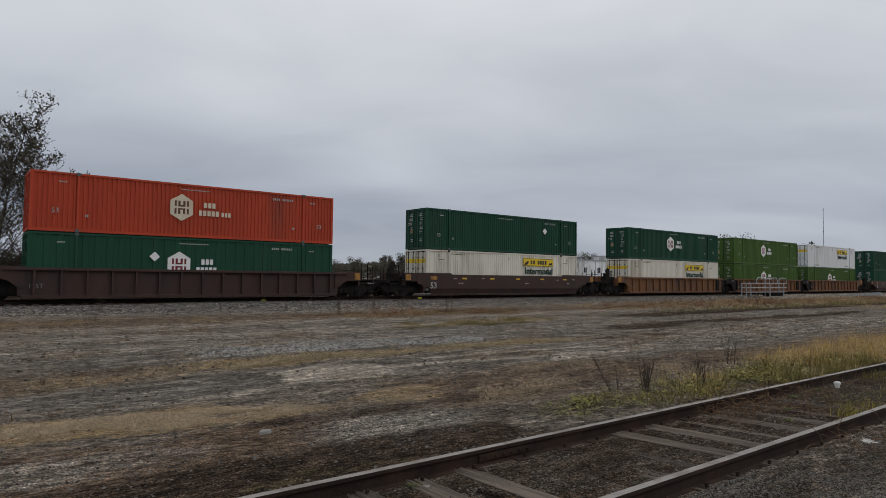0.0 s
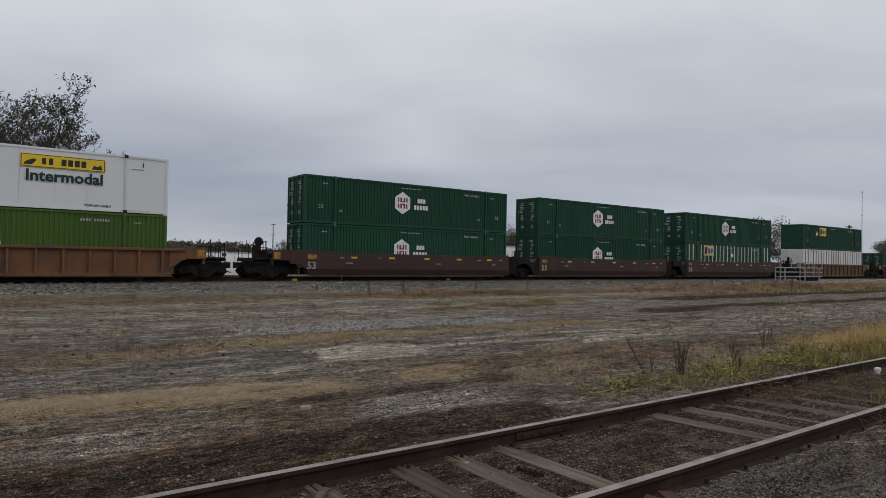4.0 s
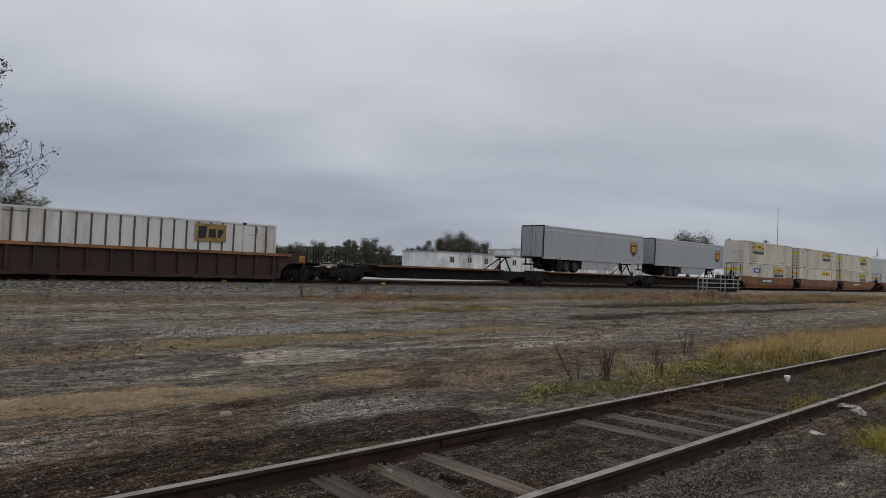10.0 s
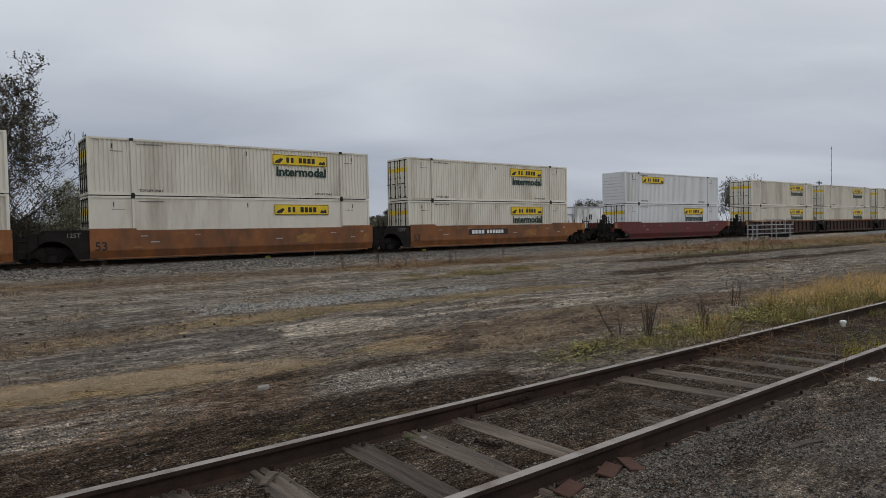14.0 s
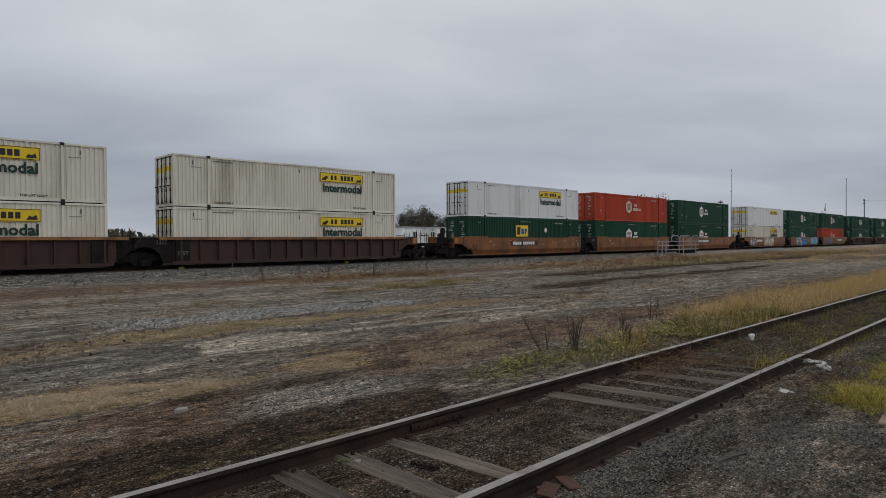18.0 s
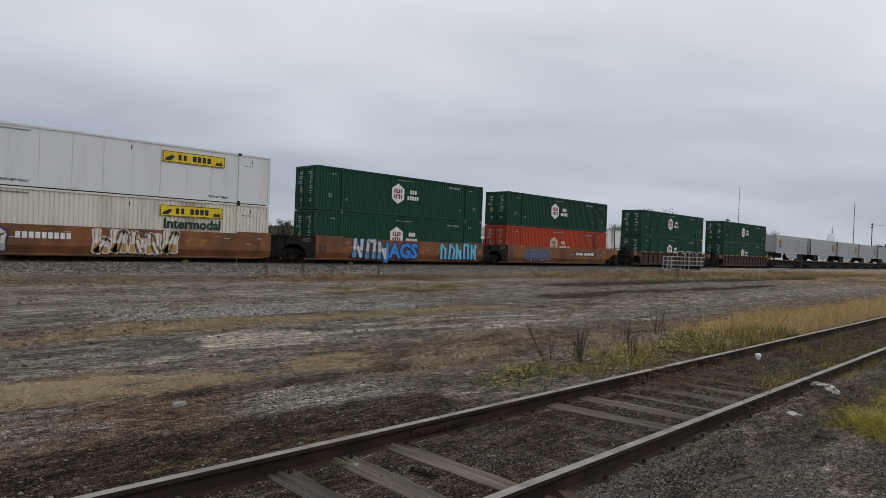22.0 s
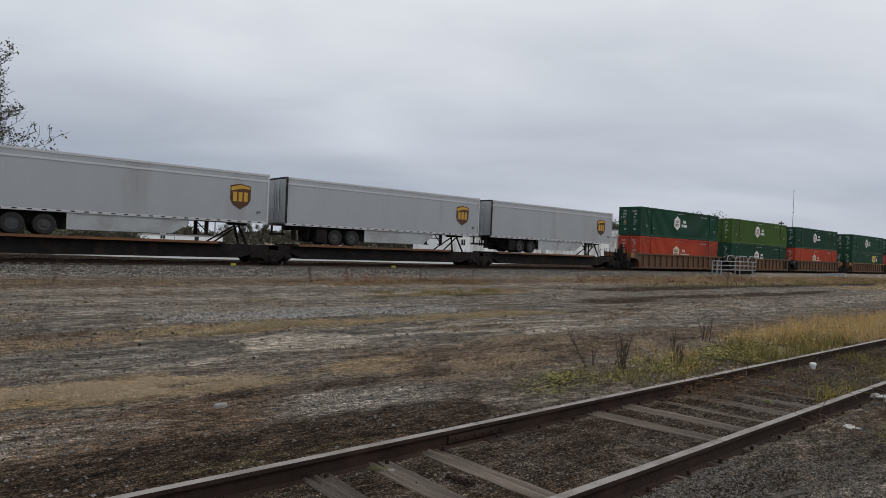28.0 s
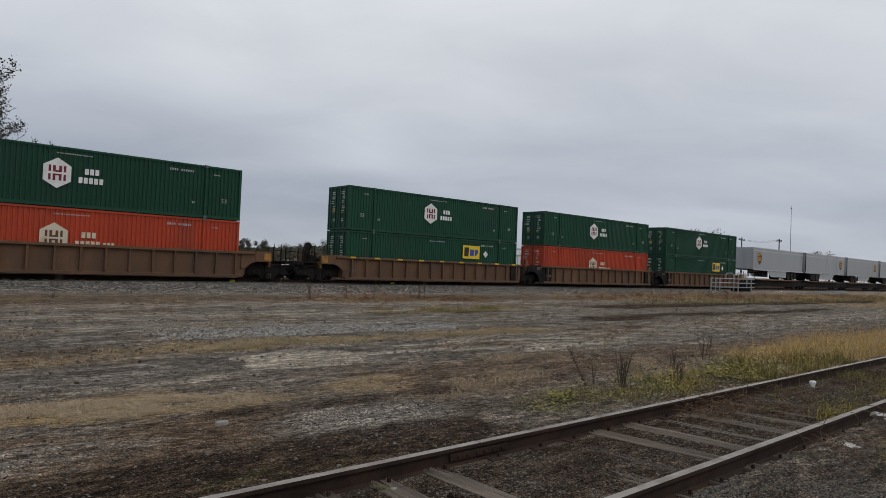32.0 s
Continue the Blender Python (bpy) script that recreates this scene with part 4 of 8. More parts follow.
def number_board(bm):
    box(bm, 0, 3.9, -0.008, 0.0, 0.0, 0.42)
    back = set(bm.faces)
    blocks(bm, (0.24, 0.24, 0.24, 0.26), 0.3, 0.08, 0.26, -0.016, 0.07)
    blocks(bm, (0.22,) * 6, 1.75, 0.08, 0.26, -0.016, 0.07)
    for f in bm.faces:
        f.material_index = 0 if f in back else 1


def spine_deck(bm):
    """A low skeleton flat: deep centre sill with tapered ends and a timber-edged deck."""
    prism(bm, ((-0.9, 1.45), (-0.9, 1.05), (0.6, 1.0), (1.4, 0.66), (14.7, 0.66), (15.6, 1.0), (17.0, 1.05), (17.0, 1.45)), 0.25, WIDE - 0.25)
    box(bm, 0.6, 13.6, -0.05, WIDE + 0.05, 1.42, 1.56)


def spine_edge(bm):
    box(bm, 0.9, 13.2, -0.075, -0.045, 1.44, 1.57)


def hitch_stand(bm):
    for y in (0.7, WIDE - 0.7):
        rod(bm, (15.2, y, 1.4), (14.75, WIDE / 2 + (y - WIDE / 2) * 0.5, 2.62), 0.07, 6)
        rod(bm, (13.2, y, 1.5), (14.7, WIDE / 2 + (y - WIDE / 2) * 0.5, 2.5), 0.05, 6)
    box(bm, 14.4, 15.2, 0.75, WIDE - 0.75, 2.56, 2.68)


def spine_car(x, left, right):
    ob = ride(thing("flat_car", "sooty dark brown skeleton flat car with a low deck", "rail car", "flat cars of the train"), x)
    part("deck", mesh("spinedeck", "deck", CAR_PAINT["black"], spine_deck, 0.015), ob)
    part("deck_edge", mesh("spineedge", "deck_edge", CAR_PAINT["rust"], spine_edge), ob, label="rust brown deck edge")
    part("hitch_stand", mesh("hitch", "hitch_stand", CAR_PAINT["black"], hitch_stand), ob)
    for end, kind in (("left", left), ("right", right)):
        if kind == "coupler":
            truck(ob, -1.3 if end == "left" else LONG + 1.3)
            for name, data in [("coupler", mesh("coupler", "coupler", CAR_PAINT["black"], lambda bm: coupler_out(bm)))] + end_rail_parts():
                m = mirrored(data, (data.name, "left", "spine")) if end == "left" else data
                o = part(name, m, ob, (LONG - 0.6, 0, 0))
                if end == "left":
                    o.location = (0.6, 0, 0)
                    o.matrix_parent_inverse = Matrix.Translation((-LONG, 0, 0))
        elif end == "left":
            truck(ob, -0.7)
    return ob


def shield(bm):
    prism(bm, ((-0.60, 0.60), (0.0, 0.72), (0.60, 0.60), (0.60, -0.18), (0.44, -0.48), (0.0, -0.74), (-0.44, -0.48), (-0.60, -0.18)), -0.010, 0.0)
    back = set(bm.faces)
    prism(bm, ((-0.56, 0.50), (-0.56, 0.30), (0.10, 0.46), (0.56, 0.42), (0.56, 0.55), (0.0, 0.66)), -0.016, -0.006)
    for x in (-0.44, -0.12, 0.20):
        box(bm, x, x + 0.22, -0.016, -0.006, -0.30, 0.24)
    for f in bm.faces:
        f.material_index = 0 if f in back else 1


def trailer_box(bm):
    box(bm, 0.02, LONG - 0.02, 0.02, WIDE - 0.02, 0.14, 2.90)


def trailer_rail(y, z0, z1):
    return lambda bm: box(bm, 0, LONG, y, y + 0.095, z0, z1)


def trailer_post(bm):
    box(bm, 0, 0.09, 0, 0.08, 0.1, 2.93)


def tyre(bm):
    rings = [(0.30, 0.0), (0.44, 0.0), (0.495, 0.03), (0.50, 0.06), (0.50, 0.21), (0.495, 0.25), (0.44, 0.28), (0.30, 0.28)]
    loops = [[bm.verts.new((r * math.cos(6.2832 * i / 24), y, r * math.sin(6.2832 * i / 24))) for i in range(24)] for r, y in rings]
    for a, c in zip(loops, loops[1:] + loops[:1]):
        for i in range(24):
            bm.faces.new((a[i], a[(i + 1) % 24], c[(i + 1) % 24], c[i]))


def rim_pair(bm):
    rod(bm, (0, 0.05, 0), (0, 0.20, 0), 0.30, 18)
    rod(bm, (0, -0.02, 0), (0, 0.1, 0), 0.11, 10)


def undercarriage(bm):
    box(bm, 0.9, 6.0, 0.55, 0.75, -0.25, 0.0)
    box(bm, 0.9, 6.0, WIDE - 0.75, WIDE - 0.55, -0.25, 0.0)
    box(bm, 0.05, 0.15, 0.25, WIDE - 0.25, -0.62, -0.48)
    for y in (0.5, WIDE - 0.6):
        box(bm, 0.05, 0.15, y, y + 0.1, -0.6, 0.0)
    for y in (0.12, WIDE - 0.72):
        box(bm, 1.65, 1.68, y, y + 0.6, -0.85, 0.0)


def landing_gear(bm):
    for y in (0.35, WIDE - 0.5):
        box(bm, 12.6, 12.78, y, y + 0.15, -0.75, 0.0)
        box(bm, 12.48, 12.9, y - 0.04, y + 0.19, -0.80, -0.75)
    rod(bm, (12.69, 0.4, -0.3), (12.69, WIDE - 0.4, -0.3), 0.03, 6)
    rod(bm, (12.1, 0.45, -0.02), (12.69, 0.45, -0.6), 0.03, 6)


def side_skirt(bm):
    for y in (0.06, WIDE - 0.09):
        prism(bm, ((5.75, 0.0), (5.75, -0.82), (10.7, -0.80), (11.6, -0.25), (11.6, 0.0)), y, y + 0.03)


RIM_DARK = material("grimy_wheel_rim", (0.05, 0.05, 0.05), 0.7, vary=0.4, scale=6)
SKIRT = material("pale_grey_skirt_panel", (0.35, 0.365, 0.375), 0.6, vary=0.12, scale=1.5, dirt=(0.25, 0.25, 0.245), dirt_amount=0.4)


def axle_box(bm):
    """The slider frame, axles and flaps of the rear wheels, which close the view through them."""
    box(bm, 1.9, 5.6, 0.62, WIDE - 0.62, -0.62, -0.05)
    for x in (3.55, 4.85):
        rod(bm, (x, 0.1, -0.62), (x, WIDE - 0.1, -0.62), 0.09, 8)
    box(bm, 2.2, 2.95, 0.1, 0.7, -0.95, -0.1)
    box(bm, 2.2, 2.95, WIDE - 0.7, WIDE - 0.1, -0.95, -0.1)


def trailer(s_left, reverse=False):
    """A road trailer of 53 feet, riding on a flat car."""
    label = "silver grey road trailer with brown shield on a flat car"
    z = 2.70
    if reverse:
        ob = ride(thing("trailer", label, "trailer", "trailers of the train"), s_left + LONG, FACE + WIDE, z, 180)
    else:
        ob = ride(thing("trailer", label, "trailer", "trailers of the train"), s_left, FACE, z)
    part("body", mesh("tbox", "body", PAINT["silver"], trailer_box, 0.015), ob)
    bright = material("pale_aluminium_rail", (0.50, 0.50, 0.51), 0.45, metal=0.3, vary=0.08)
    for y in (-0.006, WIDE - 0.089):
        part("top_rail", mesh(("ttop", y), "top_rail", bright, trailer_rail(y, 2.80, 2.915)), ob)
        part("bottom_rail", mesh(("tbot", y), "bottom_rail", bright, trailer_rail(y, 0.0, 0.14)), ob, label="bright aluminium rail")
        part("belt_rail", mesh(("tbelt", y), "belt_rail", bright, trailer_rail(y, 2.46, 2.56)), ob)
    for x in (0.0, LONG - 0.09):
        for y in (-0.01, WIDE - 0.07):
            part("corner_post", mesh(("tpost", x > 1), "corner_post", bright if x > 1 else PAINT["frame_dark"], trailer_post), ob, (x, y, 0))
    part("rear_header", mesh("theader", "rear_header", PAINT["frame_dark"], lambda bm: box(bm, -0.005, 0.08, 0.07, WIDE - 0.07, 2.84, 2.94)), ob)
    dash = mesh("traildash", "reflector", SIGN_BLACK, lambda bm: box(bm, 0, 0.20, -0.012, -0.004, 0.04, 0.10))
    for i in range(26):
        part("reflector", dash, ob, (0.5 + i * 0.6, 0, 0))
    part("undercarriage", mesh("tunder", "undercarriage", CAR_PAINT["black"], undercarriage), ob)
    part("axle_box", mesh("taxle", "axle_box", CAR_PAINT["black"], axle_box), ob)
    part("landing_gear", mesh("tland", "landing_gear", CAR_PAINT["black"], landing_gear), ob)
    part("side_skirt", mesh("tskirt", "side_skirt", SKIRT, side_skirt), ob, label="pale side skirt")
    for x in (3.55, 4.85):
        for y in (0.08, 0.40, WIDE - 0.68, WIDE - 0.36):
            w = part("wheel", mesh("ttyre", "wheel", RUBBER, tyre), ob, (x, y, -0.62))
            part("rim", mesh("trim", "rim", RIM_DARK, rim_pair), w)
    for y, turn in ((-0.002, 0), (WIDE + 0.002, math.pi)):
        e = part("emblem", mesh("shield", "emblem", [SHIELD_BROWN, SHIELD_GOLD], shield), ob, (14.42, y, 1.5), "brown shield with gold shapes")
        e.rotation_euler = (0, 0, turn)
    part("size_stencil", lettering("53", 0.28, SIGN_BLACK, ("53", "small")), ob, (15.4, -0.008, 0.55))
    part("rear_placard", mesh("tplac", "rear_placard", SIGN_YELLOW, lambda bm: box(bm, 0.006, 0.016, 0.25, 0.62, 0.5, 0.95)), ob, label="yellow placard")
    for i, y in enumerate((0.12, WIDE / 2 + 0.02)):
        d = part("rear_door", mesh("tdoor", "rear_door", PAINT["silver"], lambda bm: box(bm, -0.02, 0.02, 0, 1.14, 0.16, 2.8)), ob, (0, y, 0))
        part("locking_bar", mesh(("lockbar", "t"), "locking_bar", ALUMINIUM, locking_bar), d, (-0.05, 0.8 if i == 0 else 0.3, 0))
    return ob


# what each well carries: right end at the start, car, ends, lower box, upper box
J, C = "joint", "coupler"
GREEN_L = "dark green corrugated steel container with a white hexagon emblem"
LIME_L = "lime green corrugated steel container with a white hexagon emblem"
RED_L = "orange-red corrugated steel container with a white hexagon emblem"
CREAM_L = "cream white corrugated container with a yellow sign panel"
WHITE_L = "smooth white container with a yellow sign panel"
RIBW_L = "weathered white container with dark outside ribs"
RIBG_L = "dark green container with pale outside ribs"
EMP_L = "dark green container with a yellow square panel"
G = ("green", "fold", GREEN_L, "hexagon", 6.95, True, "")
GW = ("green", "wide", GREEN_L, "hexagon", 6.9, True, "diamond", 0.0, 5.65)
GE = ("green", "fold", EMP_L, "square", 4.05, False, "diamond", 2.1, 3.35)
GE1 = ("green", "fold", EMP_L, "square", 3.9, True, "diamond", 2.0, 11.8)
GE3 = ("green", "fold", EMP_L, "square", 6.15, True, "diamond", 1.7, 10.6)
GP = ("green", "fold", "plain dark green corrugated container with a white diamond placard", "", 8.0, True, "diamond")
GE2 = ("green", "fold", EMP_L, "square", 10.2, True, "diamond", 1.9, 12.6)
LM = ("lime", "fold", LIME_L, "hexagon", 6.95, True, "")
RD = ("red", "fold", RED_L, "hexagon", 6.95, True, "")
CR = ("cream", "fold", CREAM_L, "yellow", 9.62, True, "")
CL = ("cream", "fold", CREAM_L, "yellow", 2.62, False, "")
CB = ("cream", "fold", "cream white corrugated container with blue and yellow panels", "yellow", 9.7, True, "blue")
CO = ("cream", "smooth", "smooth cream white container with a yellow sign panel", "yellow_only", 9.65, True, "")
CW = ("white", "fold", "white corrugated container with a yellow sign panel", "yellow", 9.62, True, "")
CV = ("white", "fold", "white corrugated container with a yellow sign panel", "yellow_only", 2.6, False, "")
SM = ("white", "smooth", WHITE_L, "yellow", 9.62, True, "")
SO = ("white", "smooth", WHITE_L, "yellow_only", 9.65, True, "")
RW = ("dirty", "ribbed", RIBW_L, "square", 11.25, False, "", 2.15)
RP = ("dirty", "ribbed", RIBW_L, "", 12.0, False, "")
RG = ("green", "ribbed", RIBG_L, "square", 3.05, True, "diamond", 2.2, 8.2)
PLATE, RIBS = "plate", "ribs"
CAR_L = {
    "orange": "faded orange-brown smooth-sided well car",
    "rust": "rusty brown rib-sided well car",
    "dark": "dark brown well car with grimy sides",
    "maroon": "dark red smooth-sided well car",
    "tan": "dusty tan-brown rib-sided well car",
    "brown": "dull brown rib-sided well car with yellow reflectors",
}
TRAIN = [
    (17.69, RIBS, "dark", C, C, GW, RD, "", ""), (41.25, PLATE, "dark", C, C, CR, GP, "", "stripes"),
    (64.81, RIBS, "rust", C, J, CR, G, "", ""), (84.57, RIBS, "rust", J, J, LM, LM, "", ""), (103.95, RIBS, "rust", J, C, LM, SM, "", ""),
    (127.77, PLATE, "dark", C, J, G, G, "", "stripes"), (147.22, PLATE, "dark", J, J, G, G, "", "stripes"), (166.79, PLATE, "dark", J, C, RG, G, "", "stripes"),
    (190.49, RIBS, "tan", C, C, RP, GE, "", ""), (213.83, RIBS, "dark", C, C, GP, None, "", "edge"),
    (237.34, RIBS, "dark", C, C, GE1, RW, "", "edge"), (260.79, RIBS, "dark", C, C, RW, None, "", "edge"),
    (342.71, PLATE, "orange", C, J, CB, CL, "plate_bar", ""), (362.11, PLATE, "orange", J, J, CO, CR, "", ""), (381.38, PLATE, "orange", J, C, CR, CR, "plate_bar", ""),
    (405.49, PLATE, "maroon", C, C, CW, CV, "", ""),
    (429.02, RIBS, "dark", C, J, CR, CR, "", "edge"), (448.62, RIBS, "dark", J, J, CR, CR, "", "edge"), (468.15, RIBS, "dark", J, C, CR, CR, "", "edge"),
    (492.22, PLATE, "orange", C, J, GE3, SM, "plate_bar", ""), (511.55, PLATE, "orange", J, J, G, RD, "", ""), (530.75, PLATE, "orange", J, C, G, G, "plate_bar", ""),
    (554.52, PLATE, "orange", C, J, CR, SO, "graffiti_a", ""), (574.01, PLATE, "orange", J, J, G, G, "graffiti_b", ""), (593.43, PLATE, "orange", J, C, RD, G, "graffiti_c", ""),
    (617.05, RIBS, "brown", C, C, G, G, "", "stripes"), (640.06, RIBS, "brown", C, C, G, G, "", "stripes"),
    (752.56, RIBS, "tan", C, J, RD, G, "", ""), (772.27, RIBS, "tan", J, J, G, LM, "", ""), (791.69, RIBS, "tan", J, C, RD, G, "", ""),
    (815.10, RIBS, "tan", C, J, GE2, G, "", "stripes"), (834.68, RIBS, "tan", J, J, RD, G, "", ""), (854.34, RIBS, "tan", J, C, GE2, G, "", ""),
]
for s, style, colour, left, right, low, high, marks, trim in TRAIN:
    well_car(style, colour, s - LONG, left, right, CAR_L[colour], marks, ORANGE_EDGE if "edge" in trim else None, "stripes" in trim)
    for spec, z in ((low, LOWER), (high, UPPER)):
        if spec:
            container(spec[0], spec[1], spec[2], s - LONG, z, spec[3], spec[4], doors=spec[5], extra=spec[6], **dict(zip(("emblem_z", "placard_x"), spec[7:])))
# trailers on flat cars: right ends at the start, the first flat runs empty
for s, left, right, load in ((283.7, C, J, 0), (302.23, J, J, 1), (320.79, J, C, 1),
                             (661.31, C, J, 2), (679.25, J, J, 1), (696.75, J, J, 1), (714.03, J, J, 1), (731.51, J, C, 1),
                             (875.45, C, J, 2), (892.64, J, J, 1), (910.1, J, J, 1), (927.5, J, J, 1), (944.9, J, C, 1)):
    spine_car(s - LONG, left, right)
    if load:
        trailer(s - LONG, load == 2)

# ---------------------------------------------------------------- ground
rng = np.random.default_rng(7)


def soft_step(v, a, b):
    k = np.clip((v - a) / (b - a), 0, 1)
    return k * k * (3 - 2 * k)


def patch(x, y, x0, x1, y0, y1, ex=0.8, ey=0.5):
    """1 inside a stretch of ground, fading out over ex and ey."""
    return soft_step(x, x0 - ex, x0 + ex) * (1 - soft_step(x, x1 - ex, x1 + ex)) * soft_step(y, y0 - ey, y0 + ey) * (1 - soft_step(y, y1 - ey, y1 + ey))


def siding_bend(x):
    return 0.00043 * np.clip(np.asarray(x, float) - 20, 0, None) ** 2


LATTICE = np.random.default_rng(31).random((256, 256))


def fbm(x, y, octaves=4, rough=0.55):
    """Smooth uneven values about 0.5, in which 1 unit is the size of the largest patches."""
    total, weight, k = 0.0, 0.0, 1.0
    for o in range(octaves):
        u, v = x * 2 ** o + 17.3 * o, y * 2 ** o + 41.7 * o
        i, j = np.floor(u).astype(int), np.floor(v).astype(int)
        fu, fv = u - i, v - j
        fu, fv = fu * fu * (3 - 2 * fu), fv * fv * (3 - 2 * fv)
        i0, i1, j0, j1 = i & 255, (i + 1) & 255, j & 255, (j + 1) & 255
        total = total + k * ((LATTICE[i0, j0] * (1 - fu) + LATTICE[i1, j0] * fu) * (1 - fv) + (LATTICE[i0, j1] * (1 - fu) + LATTICE[i1, j1] * fu) * fv)
        weight += k
        k *= rough
    return total / weight


def cover(x, y):
    """What covers the yard at a place: dry grass, green, brown dirt, pale gravel, pale dust, black dirt with painted
    shade.
    """
    x, y = np.asarray(x, float), np.asarray(y, float)
    bend = siding_bend(x)
    ragged = fbm(x * 0.75, y * 1.3, 5, 0.65)
    streak = fbm(x * 0.22 + 50, y * 0.9 + 9, 5, 0.6)
    spots = fbm(x * 0.5 + 80, y * 0.8 + 30, 5, 0.65)
    swing = 0.45 + 0.035 * np.clip(y, 0, 40)
    near_x, near_y = x + 2.2 * swing * (fbm(x * 0.6 + 7, y + 3) - 0.5), y + 1.7 * swing * (fbm(x * 0.55 + 23, y * 0.9 + 60, 5, 0.62) - 0.5)
    wx, wy = near_x, np.where(y > 6.2, near_y, y + 0.5 * (near_y - y))
    mid = 8.2 - 0.12 * np.clip(x, 0, 4)
    grass = np.maximum.reduce([
        patch(wx, wy, -30, 3.9, mid - 0.7, mid + 0.5, 0.7, 0.45),
        0.8 * patch(wx, wy, 4, 5.8, 7.1, 8.0, 0.8, 0.4),
        0.95 * patch(wx, wy, 3.4, 15.0, 11.35, 12.45, 1.6, 0.5),
        0.46 * patch(wx, wy, -12, 4.5, 10.5, 11.9, 1.0, 0.6),
        0.75 * patch(wx, wy, 11.5, 24.5, 23.0, 25.6, 2.5, 1.0),
        0.6 * patch(wx, wy, -10, 5, 24.4, 25.8, 2.5, 0.8),
        0.68 * patch(wx, wy, 30, 160, 20.5, 29.0, 6, 2.2),
        0.72 * patch(wx, wy, 12, 21, 17.6, 19.4, 2.0, 0.8),
        0.85 * patch(wx, wy, 12.5, 60, 4.85 + bend, 6.6 + bend, 2.0, 0.5)])
    grass = grass * (0.2 + 0.8 * soft_step(ragged, 0.34, 0.54))
    grass = np.maximum(grass, 0.36 * soft_step(spots, 0.56, 0.68) * patch(x, y, -20, 30, 6.5, 27, 3, 1.5))
    green = np.maximum.reduce([
        0.42 * patch(wx, wy, 5.9, 12.0, 4.7, 5.8, 0.8, 0.35), 0.7 * patch(wx, wy, 11, 19, 17.0, 18.2, 1.5, 0.5), 0.45 * patch(wx, wy, 30, 90, 18.6, 20.2, 3, 0.6),
        0.5 * patch(wx, wy, 9.5, 40, 3.0 + bend, 3.8 + bend, 1.0, 0.3), 0.8 * patch(wx, wy, 7.4, 12, 1.75, 2.25, 0.4, 0.25), 0.35 * patch(wx, wy, 0, 4, 4.55, 5.0, 1, 0.2)])
    green = green * (0.4 + 0.6 * soft_step(ragged, 0.36, 0.55))
    brown = np.maximum.reduce([
        0.62 * patch(wx, wy, 4.6, 10.5, 6.1, 8.6, 0.8, 0.5), 0.7 * patch(wx, wy, -8, 3.4, 5.0, 7.2, 1.0, 0.5), 0.6 * patch(wx, wy, 8, 34, 6.4, 8.8, 1.0, 0.6),
        0.55 * patch(wx, wy, -20, 44, 20.5, 27.0, 3, 1.5), 0.55 * patch(wx, wy, 9.5, 60, 2.6, 5.0, 1.0, 0.4), 0.5 * patch(wx, wy, -30, 4, 9.6, 12.5, 1.5, 0.6),
        0.45 * soft_step(streak, 0.5, 0.64) * patch(x, y, -30, 60, 5, 30, 3, 1)])
    gravel = np.maximum.reduce([
        1.5 * patch(wx, wy, 4.7, 11.8, 12.95, 14.4, 0.9, 0.4), 0.7 * patch(wx, wy, 3.0, 5.2, 5.2, 6.6, 0.6, 0.4), 0.52 * patch(wx, wy, -6, 1.8, 5.7, 6.8, 0.6, 0.4),
        0.36 * patch(wx, wy, -30, 4.0, 9.0, 10.6, 0.8, 0.5), 0.6 * patch(x, y, -60, 400, 28.0, 45, 6, 0.8), 0.45 * patch(wx, wy, -30, 30, 13.6, 17.0, 3, 1.2)])
    pale = np.maximum.reduce([
        1.9 * patch(near_x, y + 0.35 * (near_y - y), 4.6, 6.0, 9.3, 10.6, 0.4, 0.3), 1.6 * patch(x, y + 0.12 * x, 6.2, 11.8, 10.55, 10.75, 0.6, 0.16), 1.5 * patch(x, y + 0.10 * x, 7.8, 13.5, 11.25, 11.45, 0.6, 0.16),
        0.72 * patch(wx, wy, 9.5, 14.5, 8.7, 9.3, 0.8, 0.35), 0.45 * patch(wx, wy, -24, 40, 16.8, 20.0, 3, 1.2), 0.7 * patch(wx, wy, 2.2, 4.6, 8.75, 9.15, 0.5, 0.2), 0.6 * patch(wx, wy, -8, 1, 15.0, 16.6, 2, 0.5),
        0.4 * patch(wx, wy, 9, 60, 9.0, 12.5, 3, 0.8), 0.4 * patch(wx, wy, -30, 12, 14.6, 16.2, 2, 0.8), 0.45 * patch(wx, wy, -20, 60, 20.5, 23.5, 4, 1.0)])
